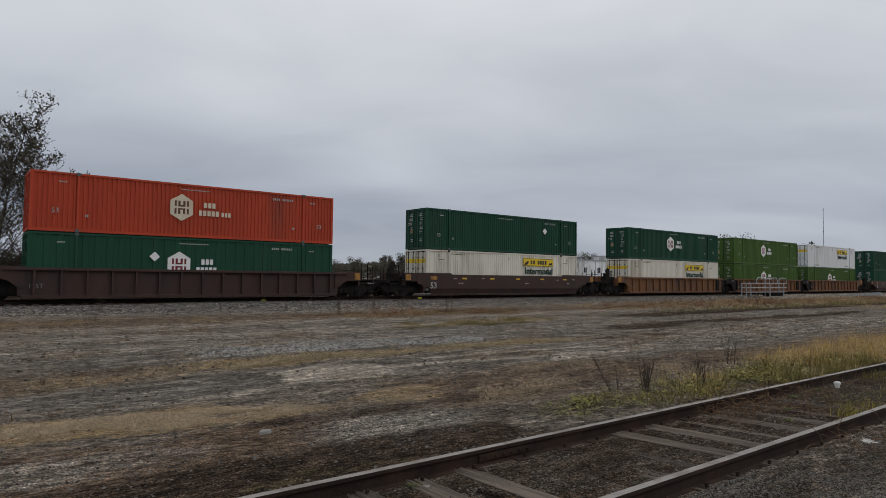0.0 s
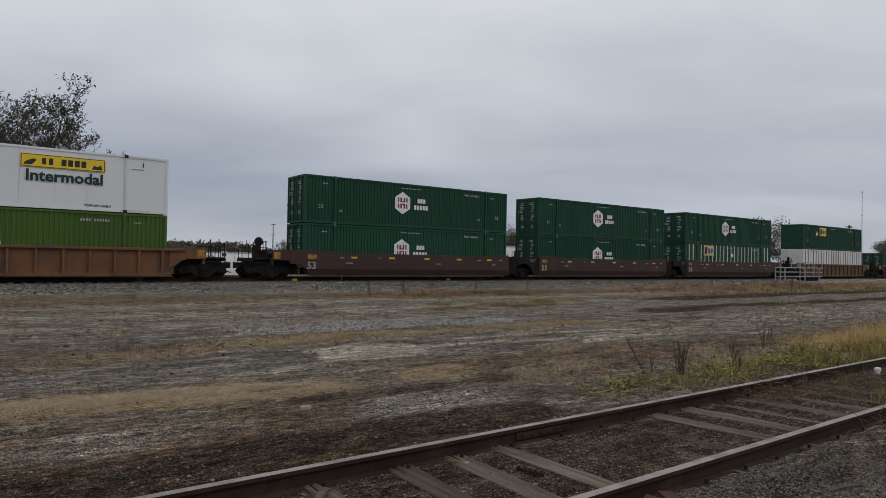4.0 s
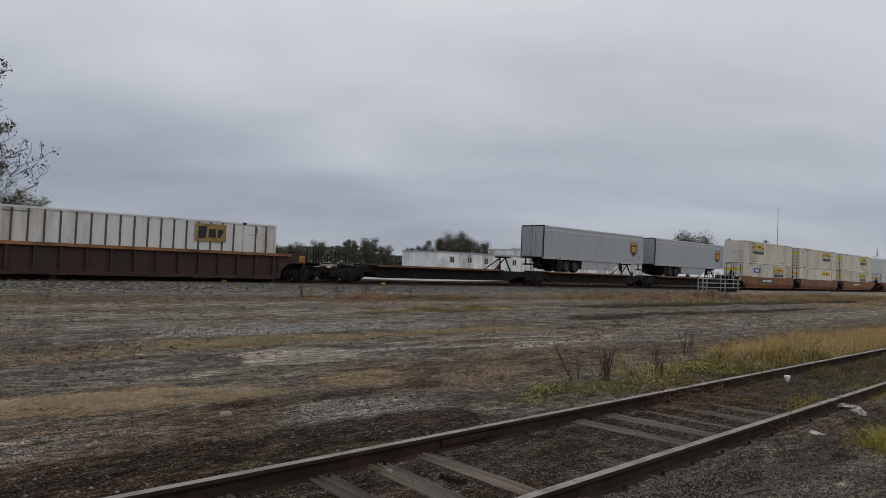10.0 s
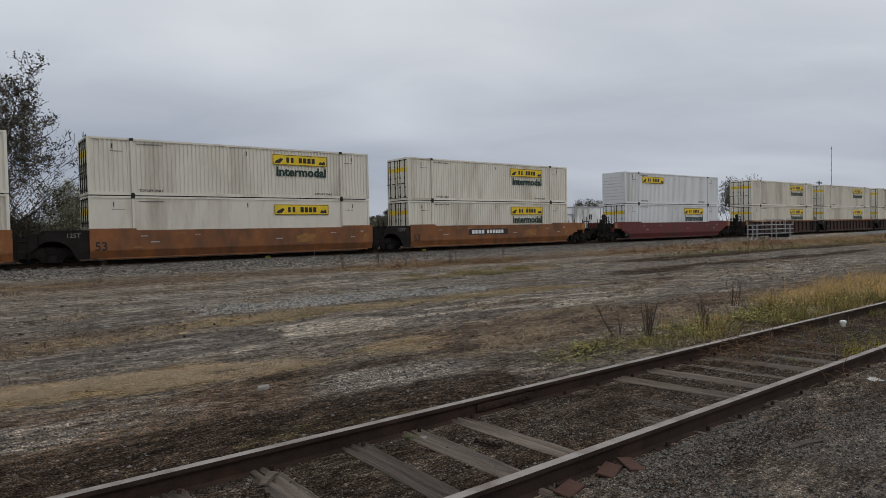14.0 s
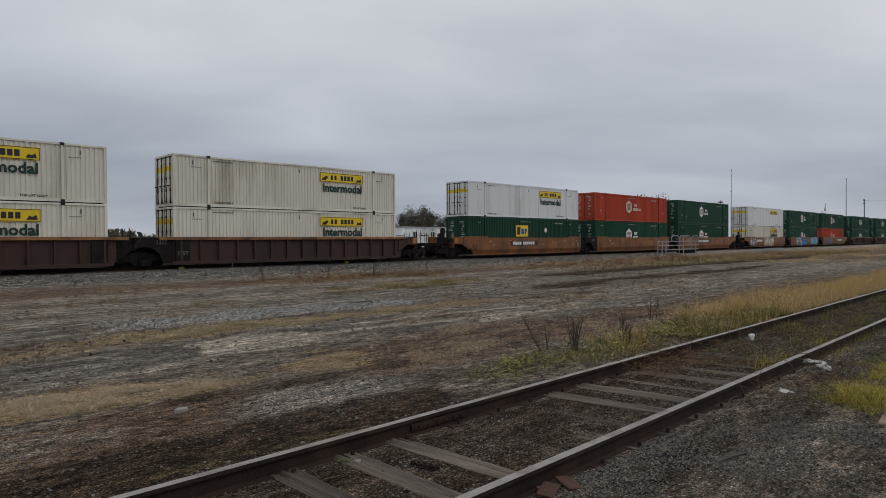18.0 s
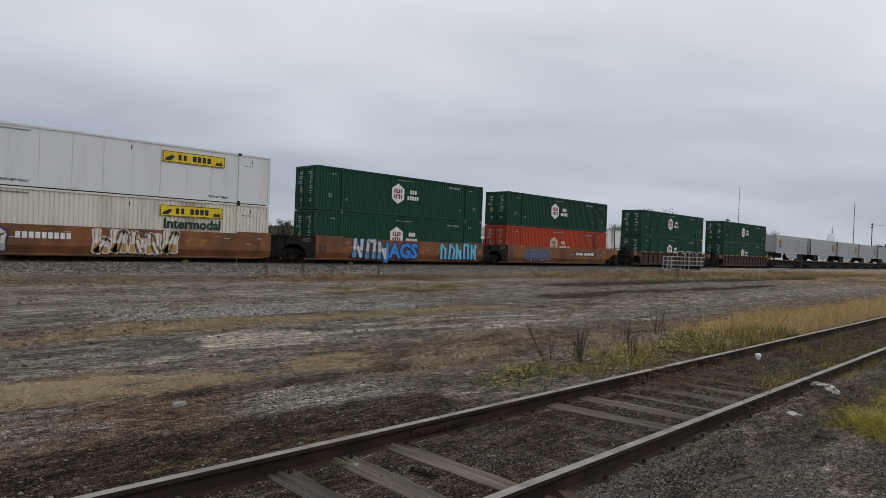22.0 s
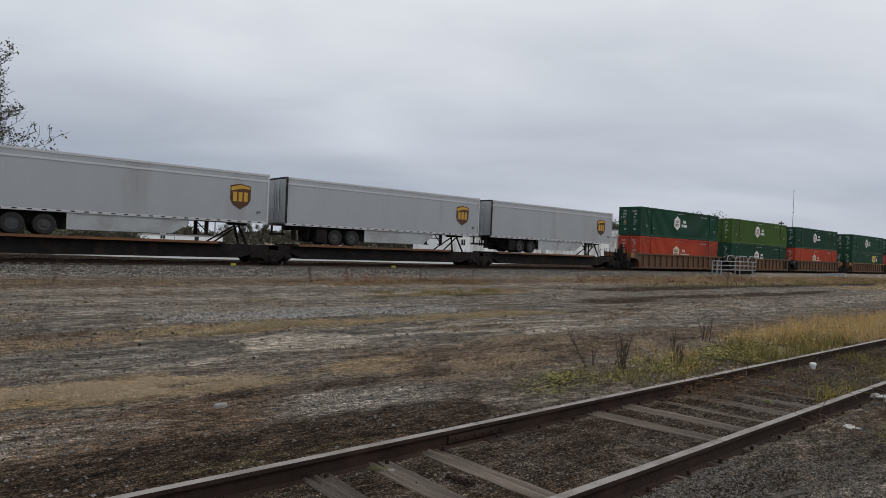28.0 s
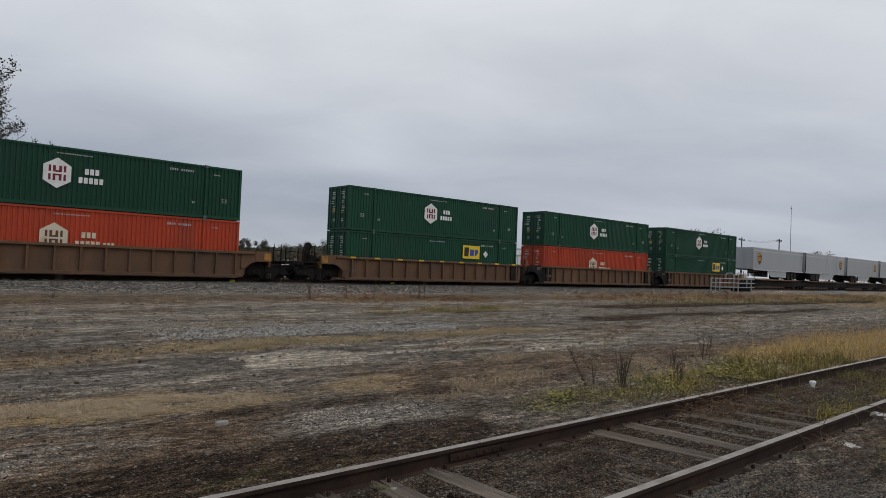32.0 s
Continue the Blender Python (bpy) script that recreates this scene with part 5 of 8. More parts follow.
    black = np.maximum.reduce([
        0.95 * patch(wx, wy, -8, 5.4, 4.2, 5.6, 0.6, 0.4), 0.66 * patch(x, y, -10, 60, 2.7 + bend, 4.3 + bend, 1.0, 0.3), 1.1 * patch(wx, wy, 13.0, 19, 11.3, 12.1, 0.8, 0.3),
        0.80 * patch(wx, wy, 18, 44, 13.3, 14.8, 2.5, 0.6), 0.45 * patch(wx, wy, 5.0, 9.0, 5.3, 6.3, 0.5, 0.3), 0.62 * patch(x, y, -30, 30, 1.7, 2.6, 3, 0.4), 0.46 * patch(x, y, -30, 30, -8, 1.7, 3, 0.3),
        # first: mud plus the painted shadow line before the far grass band
        0.95 * patch(wx, wy, 25, 70, 17.4, 19.6, 3, 0.5), 0.66 * soft_step(0.5 * streak + 0.5 * ragged, 0.54, 0.66) * patch(x, y, -30, 40, 4.6, 8.4, 3, 1), 0.42 * soft_step(0.5 * streak + 0.5 * ragged, 0.54, 0.66) * patch(x, y, -30, 40, 8.0, 26, 3, 1)])
    # nothing grows on the packed dust; it gives way to wet mud and the grass band's painted shadow
    grass = grass * (1 - 0.85 * np.clip(pale * 2 - 1.3, 0, 1))
    black = black * (1 - 0.8 * np.clip(pale * 2 - 1.3, 0, 1))
    pale = pale * (1 - 0.9 * np.maximum(patch(wx, wy, 18, 44, 13.0, 15.2, 2.5, 0.7), patch(wx, wy, 25, 70, 17.4, 19.6, 3, 0.5)))
    # train shade painted black around the main line rails, and the far stretch of the yard
    black = np.maximum(black, 0.95 * patch(x, y, -300, 1500, 34.35, 44.5, 5, 0.25))
    gravel = gravel * (1 - patch(x, y, -300, 1500, 34.2, 39.6, 5, 0.2))
    far = soft_step(x, 38, 60) * (1 - soft_step(x, 380, 420))
    grass = np.maximum(grass, far * soft_step(streak, 0.46, 0.6) * patch(x, y, 0, 500, 3, 30, 5, 2) * 0.75)
    brown = np.maximum(brown, far * 0.6 * patch(x, y, 0, 500, -20, 32, 5, 2))
    # packed grey surface of the dirt road, streaked along its length
    road = np.maximum.reduce([
        0.95 * patch(wx, wy, -30, 40, 9.0, 11.2, 3, 0.5), 0.9 * patch(wx, wy, -40, 60, 12.7, 22.5, 4, 0.8), 0.75 * patch(wx, wy, 11, 60, 7.6, 12.5, 2, 0.8)])
    road = road * (0.45 + 0.55 * soft_step(streak, 0.36, 0.56))
    return grass, green, brown, gravel, pale, black, road


def ground_material():
    m = bpy.data.materials.new("yard_ground")
    m.use_nodes = True
    t = m.node_tree
    link = t.links.new
    b = t.nodes["Principled BSDF"]
    b.inputs["Roughness"].default_value = 0.95
    b.inputs["Specular IOR Level"].default_value = 0.04
    geo = t.nodes.new("ShaderNodeNewGeometry")

    drawn = t.nodes.new("ShaderNodeMapping")
    drawn.inputs["Scale"].default_value = (0.55, 1.25, 1.0)
    link(geo.outputs["Position"], drawn.inputs[0])

    def noise_at(scale, detail=5.0, rough=0.6, along=False):
        n = t.nodes.new("ShaderNodeTexNoise")
        n.inputs["Scale"].default_value, n.inputs["Detail"].default_value, n.inputs["Roughness"].default_value = scale, detail, rough
        link(drawn.outputs[0] if along else geo.outputs["Position"], n.inputs["Vector"])
        return n.outputs["Fac"]

    def cells(scale):
        n = t.nodes.new("ShaderNodeTexVoronoi")
        n.inputs["Scale"].default_value = scale
        link(geo.outputs["Position"], n.inputs["Vector"])
        return n

    def math2(op, a, c, clamp=False):
        n = t.nodes.new("ShaderNodeMath")
        n.operation, n.use_clamp = op, clamp
        for i, v in enumerate((a, c)):
            if isinstance(v, (int, float)):
                n.inputs[i].default_value = v
            else:
                link(v, n.inputs[i])
        return n.outputs[0]

    def ramp(fac, stops):
        n = t.nodes.new("ShaderNodeValToRGB")
        n.color_ramp.elements[0].position, n.color_ramp.elements[1].position = stops[0][0], stops[-1][0]
        n.color_ramp.elements[0].color, n.color_ramp.elements[1].color = (*stops[0][1], 1), (*stops[-1][1], 1)
        for pos, col in stops[1:-1]:
            n.color_ramp.elements.new(pos).color = (*col, 1)
        link(fac, n.inputs["Fac"])
        return n.outputs["Color"]

    def blend(fac, a, c):
        n = t.nodes.new("ShaderNodeMix")
        n.data_type = "RGBA"
        link(fac, n.inputs["Factor"])
        link(a, n.inputs["A"])
        link(c, n.inputs["B"])
        return n.outputs["Result"]

    big, mid, fine, grit = noise_at(0.4, 5, 0.6, True), noise_at(1.9, 8, 0.7, True), noise_at(8, 8, 0.75, True), noise_at(50, 3, 0.7)
    stones, pebbles = cells(58), cells(130)
    sep = t.nodes.new("ShaderNodeSeparateColor")
    link(stones.outputs["Color"], sep.inputs[0])
    sep2 = t.nodes.new("ShaderNodeSeparateColor")
    link(pebbles.outputs["Color"], sep2.inputs[0])
    tone = math2("ADD", math2("MULTIPLY", sep.outputs[0], 0.55), math2("MULTIPLY", sep2.outputs[1], 0.45))
    uneven = math2("ADD", math2("MULTIPLY", big, 0.22), math2("ADD", math2("MULTIPLY", mid, 0.38), math2("MULTIPLY", fine, 0.40)))
    stony = ramp(tone, ((0.08, (0.016, 0.015, 0.014)), (0.5, (0.105, 0.10, 0.096)), (0.8, (0.21, 0.205, 0.20)), (0.97, (0.42, 0.41, 0.40))))
    earth = ramp(uneven, ((0.39, (0.026, 0.021, 0.018)), (0.46, (0.070, 0.060, 0.051)), (0.54, (0.122, 0.107, 0.093)), (0.63, (0.215, 0.20, 0.18))))
    base = blend(ramp(math2("ADD", math2("MULTIPLY", fine, 0.5), math2("MULTIPLY", tone, 0.5)), ((0.40, (0, 0, 0)), (0.60, (0.75, 0.75, 0.75)))), earth, stony)
    # long streaks, drawn out along the line
    streaks = t.nodes.new("ShaderNodeMapping")
    streaks.inputs["Scale"].default_value = (0.30, 1.1, 1.0)
    link(geo.outputs["Position"], streaks.inputs[0])
    drift = t.nodes.new("ShaderNodeTexNoise")
    drift.inputs["Scale"].default_value, drift.inputs["Detail"].default_value, drift.inputs["Roughness"].default_value = 2.2, 7.0, 0.72
    link(streaks.outputs[0], drift.inputs["Vector"])
    masks = {}
    for layer in ("cover_a", "cover_b", "cover_c"):
        a = t.nodes.new("ShaderNodeAttribute")
        a.attribute_name = layer
        s = t.nodes.new("ShaderNodeSeparateColor")
        link(a.outputs["Color"], s.inputs[0])
        masks[layer] = s.outputs

    def spread(mask, noise_in, amount, sharp):
        v = math2("ADD", mask, math2("MULTIPLY", math2("SUBTRACT", noise_in, 0.5), amount))
        return math2("MULTIPLY", math2("SUBTRACT", v, 0.5 - 0.5 / sharp), sharp, True)

    patchy = math2("ADD", math2("MULTIPLY", mid, 0.5), math2("MULTIPLY", fine, 0.5))
    speck = math2("ADD", math2("MULTIPLY", fine, 0.45), math2("MULTIPLY", grit, 0.55))
    col = base
    col = blend(spread(masks["cover_a"][2], patchy, 2.4, 2.6), col, ramp(speck, ((0.32, (0.018, 0.013, 0.010)), (0.5, (0.092, 0.069, 0.053)), (0.62, (0.20, 0.158, 0.122)), (0.74, (0.34, 0.29, 0.24)))))
    packed = math2("ADD", math2("MULTIPLY", drift.outputs["Fac"], 0.55), math2("MULTIPLY", speck, 0.45))
    col = blend(spread(masks["cover_c"][0], patchy, 1.7, 2.0), col, ramp(packed, ((0.34, (0.056, 0.053, 0.051)), (0.5, (0.120, 0.115, 0.111)), (0.66, (0.205, 0.197, 0.189)))))
    col = blend(spread(masks["cover_b"][0], patchy, 2.6, 2.6), col, ramp(tone, ((0.06, (0.022, 0.020, 0.019)), (0.45, (0.145, 0.140, 0.135)), (0.92, (0.40, 0.385, 0.37)))))
    col = blend(spread(masks["cover_b"][2], patchy, 2.2, 2.4), col, ramp(math2("ADD", math2("MULTIPLY", speck, 0.72), math2("MULTIPLY", tone, 0.28)), ((0.34, (0.007, 0.0052, 0.0044)), (0.54, (0.042, 0.0315, 0.025)), (0.70, (0.135, 0.113, 0.096)))))
    col = blend(spread(masks["cover_b"][1], patchy, 2.0, 2.2), col, ramp(speck, ((0.3, (0.180, 0.170, 0.157)), (0.5, (0.26, 0.247, 0.229)), (0.7, (0.34, 0.323, 0.30)))))
    col = blend(spread(masks["cover_a"][0], patchy, 2.3, 2.2), col, ramp(speck, ((0.32, (0.074, 0.055, 0.033)), (0.5, (0.185, 0.142, 0.086)), (0.7, (0.34, 0.272, 0.178)))))
    col = blend(spread(masks["cover_a"][1], patchy, 2.2, 2.4), col, ramp(speck, ((0.3, (0.022, 0.021, 0.010)), (0.7, (0.095, 0.090, 0.042)))))
    # mottling at four sizes, drawn out along the line
    for value, low, high in ((drift.outputs["Fac"], 0.76, 1.34), (noise_at(3.2, 4, 0.7, True), 0.74, 1.40), (noise_at(14, 6, 0.8, True), 0.24, 2.1), (noise_at(60, 3, 0.7), 0.32, 1.85)):
        shade = t.nodes.new("ShaderNodeMix")
        shade.data_type, shade.blend_type = "RGBA", "MULTIPLY"
        shade.inputs["Factor"].default_value = 1.0
        link(col, shade.inputs["A"])
        link(ramp(value, ((0.36, (low,) * 3), (0.5, (0.97,) * 3), (0.64, (high,) * 3))), shade.inputs["B"])
        col = shade.outputs["Result"]
    warm = t.nodes.new("ShaderNodeMix")
    warm.data_type, warm.blend_type = "RGBA", "MULTIPLY"
    warm.inputs["Factor"].default_value = 1.0
    warm.inputs["B"].default_value = (1.62, 1.475, 1.285, 1)
    link(col, warm.inputs["A"])
    link(warm.outputs["Result"], b.inputs["Base Color"])
    relief = t.nodes.new("ShaderNodeBump")
    relief.inputs["Strength"].default_value, relief.inputs["Distance"].default_value = 1.0, 0.075
    height = math2("ADD", math2("MULTIPLY", stones.outputs["Distance"], -0.7), math2("ADD", math2("MULTIPLY", fine, 0.9), math2("MULTIPLY", grit, 0.35)))
    link(height, relief.inputs["Height"])
    link(relief.outputs[0], b.inputs["Normal"])
    return m


def steps(*spans):
    """Grid lines: (end, step) after a start."""
    out = [spans[0]]
    for end, step in spans[1:]:
        n = max(1, round((end - out[-1]) / step))
        a = out[-1]
        out += [a + (end - a) * (i + 1) / n for i in range(n)]
    return np.array(out)


def ground_height(x, y):
    lift = 0.2 * soft_step(y, 28.5, 34.3) * (1 - soft_step(y, 39.6, 44.0))
    # a low bank, added beyond the main line to hide the bright lot
    lift = lift + (0.27 + 0.25 * soft_step(x, 35, 60) + 0.05 * np.sin(x * 0.21) * np.sin(x * 0.083 + 1)) * soft_step(y, 40.0, 41.6) * (1 - soft_step(y, 42.4, 45.0))
    near = np.exp(-((x / 60.0) ** 2)) * (1 - soft_step(y, 40, 46))
    bumps = 0.018 * np.sin(x * 1.7 + 1.3 * np.sin(y * 0.9)) * np.sin(y * 2.1 + 0.7) + 0.03 * np.sin(x * 0.31 + y * 0.47)
    flat = soft_step(np.abs(y - 3.5), 1.2, 3.0)
    # gravel lies up against the outsides of the siding rails
    heaped = 0.03 * soft_step(np.abs(y - 3.5 - siding_bend(x)), 0.80, 1.0) * soft_step(x, -40, -20) * (1 - soft_step(y, 8, 14)) * soft_step(y, -8, -2)
    return lift + heaped + near * bumps * flat


def build_ground():
    xs = steps(-1800, (-300, 300), (-60, 40), (-12, 4), (-2, 0.5), (14, 0.16), (30, 0.4), (80, 1.2), (200, 6), (800, 100), (3500, 500))
    ys = steps(-1800, (-200, 200), (-20, 20), (-1, 1.0), (14, 0.16), (34.5, 0.4), (46, 0.6), (170, 12), (800, 90), (3500, 500))
    gx, gy = np.meshgrid(xs, ys)
    gz = ground_height(gx, gy)
    verts = np.stack([gx, gy, gz], -1).reshape(-1, 3)
    n, k = len(ys), len(xs)
    i = (np.arange(n - 1)[:, None] * k + np.arange(k - 1)[None]).reshape(-1)
    faces = np.stack([i, i + 1, i + k + 1, i + k], -1)
    me = bpy.data.meshes.new("ground")
    me.from_pydata(verts.tolist(), [], faces.tolist())
    grass, green, brown, gravel, pale, black, road = cover(verts[:, 0], verts[:, 1])
    one = np.ones(len(verts))
    for name, chans in (("cover_a", (grass, green, brown)), ("cover_b", (gravel, pale, black)), ("cover_c", (road, road, road))):
        layer = me.color_attributes.new(name, "FLOAT_COLOR", "POINT")
        layer.data.foreach_set("color", np.stack([*chans, one], -1).astype(np.float32).ravel())
    me.materials.append(ground_material())
    me.shade_smooth()
    return thing("ground", "flat yard of gravel, black dirt and dry grass", "ground", kind="structure", data=me)


build_ground()

# a pale paved lot beyond the main line
LOT = material("pale_concrete_lot", (0.31, 0.31, 0.305), 0.9, specular=0.15, vary=0.15, scale=0.15, fine=3, space="World", bump=0.1)


def lot_build(bm):
    box(bm, 9, 135, 46.5, 157, -0.2, 0.03)


thing("pavement", "pale concrete lot beyond the main line", "pavement", kind="structure", data=mesh("lot", "pavement", LOT, lot_build))

# ---------------------------------------------------------------- tracks
TIE_WOOD = material("weathered_grey_timber", (0.122, 0.097, 0.077), 0.9, vary=0.6, scale=2.0, fine=30, stretch=(9, 0.5, 9), dirt=(0.038, 0.031, 0.026), dirt_amount=0.42, bump=0.8, random_tone=0.35)


def rail_sections(bm, xs, y_of, top, height=0.155):
    """A flat-bottomed rail that follows y_of(x): one closed section drawn along the line."""
    h = height
    half = [(0.036, 0.0), (0.037, -0.028), (0.030, -0.040), (0.010, -0.048), (0.010, -h + 0.030), (0.07, -h + 0.012), (0.07, -h)]
    outline = [(-a, b) for a, b in half] + [(a, b) for a, b in half[::-1]]
    rings = [[bm.verts.new((x, y_of(x) + a, top + b)) for a, b in outline] for x in xs]
    n = len(outline)
    for p, q in zip(rings, rings[1:]):
        for i in range(n):
            f = bm.faces.new((p[i], p[(i + 1) % n], q[(i + 1) % n], q[i]))
            f.material_index = 1 if i == n - 1 else 0
    bm.faces.new(rings[0])
    bm.faces.new(rings[-1][::-1])


main_track = thing("main_track", "main line track with worn bright rail heads", "railway track", kind="structure")
for y in (TRACK_Y - 0.753, TRACK_Y + 0.753):
    part("rail", mesh(("mainrail", y), "rail", [RAIL_RUST, STEEL_BRIGHT], lambda bm: rail_sections(bm, (-300, 1500), lambda x: y, RAIL_TOP, 0.17)), main_track)


def main_ties(bm):
    for i in range(420):
        x = -20 + i * 0.53
        box(bm, x, x + 0.23, TRACK_Y - 1.3, TRACK_Y + 1.3, 0.10, 0.215)


tagged(part("ties", mesh("mainties", "ties", TIE_WOOD, main_ties), main_track), kind="stuff")


marker = mesh("marker", "track_marker", material("yellow_marker_paint", (0.48, 0.44, 0.03), 0.5, vary=0.1), lambda bm: prism(bm, ((-0.16, 0.0), (0.16, 0.0), (0.13, 0.14), (-0.13, 0.14)), -0.06, 0.06), 0.015)
for x in (14.8, 26.2):
    thing("track_marker", "small yellow marker block beside the main line rail", "marker", at=pose(x, TRACK_Y - 1.05, 0.20), data=marker)

siding = thing("siding_track", "rusty siding rails on weathered timber ties", "railway track", kind="structure")
SIDE_TOP, RAIL_A, RAIL_B = 0.15, 4.265, 2.735
for name, base_y, splits in (("a", RAIL_A, (-45, 4.155, 51)), ("b", RAIL_B, (-45, 27.2))):
    for x0, x1 in zip(splits, splits[1:]):
        line = np.concatenate([np.arange(x0 + (0.006 if x0 > 0 else 0), min(20, x1), 1.5), [min(20, x1)], np.arange(22, x1, 2.0), [x1] if x1 > 20 else []])
        part("rail", mesh(("siderail", name, x0), "rail", [RAIL_RUST, STEEL_BRIGHT], lambda bm: rail_sections(bm, line.tolist(), lambda x: base_y + float(siding_bend(x)), SIDE_TOP, 0.165)), siding)


def joint_bar(bm):
    prism(bm, ((-0.36, -0.115), (0.36, -0.115), (0.36, -0.052), (-0.36, -0.052)), -0.032, -0.008)
    for x in (-0.27, -0.16, -0.05, 0.05, 0.16, 0.27):
        rod(bm, (x, -0.05, -0.085), (x, -0.02, -0.085), 0.014, 6)


for turn, y in ((0, RAIL_A), (math.pi, RAIL_A)):
    o = part("joint_bar", mesh("jointbar", "joint_bar", RAIL_RUST, joint_bar, 0.004), siding, (4.165, y, SIDE_TOP))
    o.rotation_euler = (0, 0, turn)

tie_rnd = random.Random(4)


def tie_build(seed):
    def build(bm):
        """A split old timber: long fibres at different heights, with cracks between them and broken ends."""
        r = random.Random(seed)
        n, k = 15, 13
        fibre = [r.uniform(-0.004, 0.003) - (0.009 if r.random() < 0.22 else 0.0) for _ in range(k)]
        ends = [(r.uniform(-0.05, 0.0), r.uniform(-0.05, 0.0)) for _ in range(k)]
        rows = []
        for i in range(n):
            w = 0.112 + r.uniform(-0.010, 0.008)
            row = []
            for j in range(k):
                fibre[j] += r.uniform(-0.0018, 0.0018)
                lo, hi = ends[j]
                u = (-1.28 - lo) + (2.56 + lo + hi) * i / (n - 1)
                edge = -0.012 if j in (0, k - 1) else 0.0
                row.append(bm.verts.new((-w + 2 * w * j / (k - 1), u, fibre[j] + edge)))
            row += [bm.verts.new((w, row[-1].co.y, -0.12)), bm.verts.new((-w, row[0].co.y, -0.12))]
            rows.append(row)
        for a, c in zip(rows, rows[1:]):
            for j in range(k + 2):
                bm.faces.new((a[j], a[(j + 1) % (k + 2)], c[(j + 1) % (k + 2)], c[j]))
        bm.faces.new(rows[0][::-1])
        bm.faces.new(rows[-1])
    return build


TIES = [mesh(("tie", i), "tie", TIE_WOOD, tie_build(i)) for i in range(6)]
PLATES = mesh("tieplate", "tie_plate", RAIL_RUST, lambda bm: box(bm, -0.09, 0.09, -0.15, 0.15, -0.012, 0.004))
SPIKE = mesh("spike", "spike", RAIL_RUST, lambda bm: box(bm, -0.012, 0.012, -0.012, 0.012, -0.02, 0.045))
TIE_X = [-3.0, -2.4, -1.8, -1.2, -0.6, 0.0, 0.58, 1.15, 1.78, 2.53, 3.07, 3.65, 4.30, 4.88, 5.40, 6.0, 6.6, 7.2, 7.75, 8.35, 8.95, 9.6]
for i, x in enumerate(TIE_X):
    sunk = {13: -0.020, 12: -0.012, 14: -0.012}.get(i, 0.004 if x < 7.0 else -0.010)
    ty = (RAIL_A + RAIL_B) / 2 + tie_rnd.uniform(-0.06, 0.06)
    o = part("tie", TIES[i % 6], siding, (x, ty, 0.011 + sunk * (0.5 + tie_rnd.random())))
    # some ties dip under the dirt towards the far rail, and those farther along lie askew
    dip = {13: -0.8, 14: -0.6, 17: -0.3, 19: -0.4}.get(i, 0.0)
    askew = 0.5 if x < 3.4 else 4.0 if x < 5.7 else 7.0
    o.rotation_euler = (radians(dip), 0, radians(askew + tie_rnd.uniform(-1.2, 1.2)))
    if x < 9:
        for y in (RAIL_A, RAIL_B):
            part("tie_plate", PLATES, siding, (x + tie_rnd.uniform(-0.02, 0.02), y, 0.005))
            part("spike", SPIKE, siding, (x + 0.05, y - 0.082, 0.0))
            part("spike", SPIKE, siding, (x - 0.05, y + 0.082, 0.0))
# loose plates that lie beside the near rail
PLATE_RUST = material("orange_rust_plate", (0.055, 0.024, 0.0155), 0.85, vary=0.3, scale=8, fine=50, bump=0.3)
for x, y, a in ((3.56, 2.59, 20), (3.76, 2.56, 65), (3.12, 2.56, 10), (2.64, 2.57, 80)):
    thing("loose_plate", "loose rusty steel tie plate lying beside the rail", "steel plate", "loose tie plates", pose(x, y, 0.042, 6, -5, a), mesh("loose", "loose_plate", PLATE_RUST, lambda bm: box(bm, -0.10, 0.10, -0.06, 0.06, -0.009, 0.009), 0.004))

# ---------------------------------------------------------------- loose cover: stones, blades, leaves


def scatter(n, x0, x1, y0, y1, weight):
    """n places in a stretch of ground, as dense as weight(x, y)."""
    out = np.zeros((0, 2))
    while len(out) < n:
        p = rng.random((n * 3, 2)) * (x1 - x0, y1 - y0) + (x0, y0)
        out = np.concatenate([out, p[rng.random(len(p)) < weight(p[:, 0], p[:, 1])]])
    return out[:n]


def stuff_mesh(name, verts, faces, mat, label, category):
    me = bpy.data.meshes.new(name)
    me.from_pydata(verts, [], faces)
    me.materials.append(mat)
    return thing(name, label, category, kind="stuff", data=me)


def island_material(name, low, high, rough=0.85, translucent=False):
    """Colour that differs from piece to piece of a joined mesh."""
    m = bpy.data.materials.new(name)
    m.use_nodes = True
    t = m.node_tree
    b = t.nodes["Principled BSDF"]
    b.inputs["Roughness"].default_value = rough
    b.inputs["Specular IOR Level"].default_value = 0.2
    geo, ramp = t.nodes.new("ShaderNodeNewGeometry"), t.nodes.new("ShaderNodeValToRGB")
    ramp.color_ramp.elements[0].color, ramp.color_ramp.elements[1].color = (*low, 1), (*high, 1)
    t.links.new(geo.outputs["Random Per Island"], ramp.inputs["Fac"])
    t.links.new(ramp.outputs["Color"], b.inputs["Base Color"])
    return m


def tufted(x, y):
    return soft_step(fbm(x * 0.9 + 3, y * 1.2 + 8, 4, 0.6), 0.5, 0.62)


OCTA = np.array([(1, 0, 0), (0, 1, 0), (-1, 0, 0), (0, -1, 0), (0, 0, 1), (0, 0, -1)], float)
OCTA_F = np.array([(0, 1, 4), (1, 2, 4), (2, 3, 4), (3, 0, 4), (1, 0, 5), (2, 1, 5), (3, 2, 5), (0, 3, 5)])


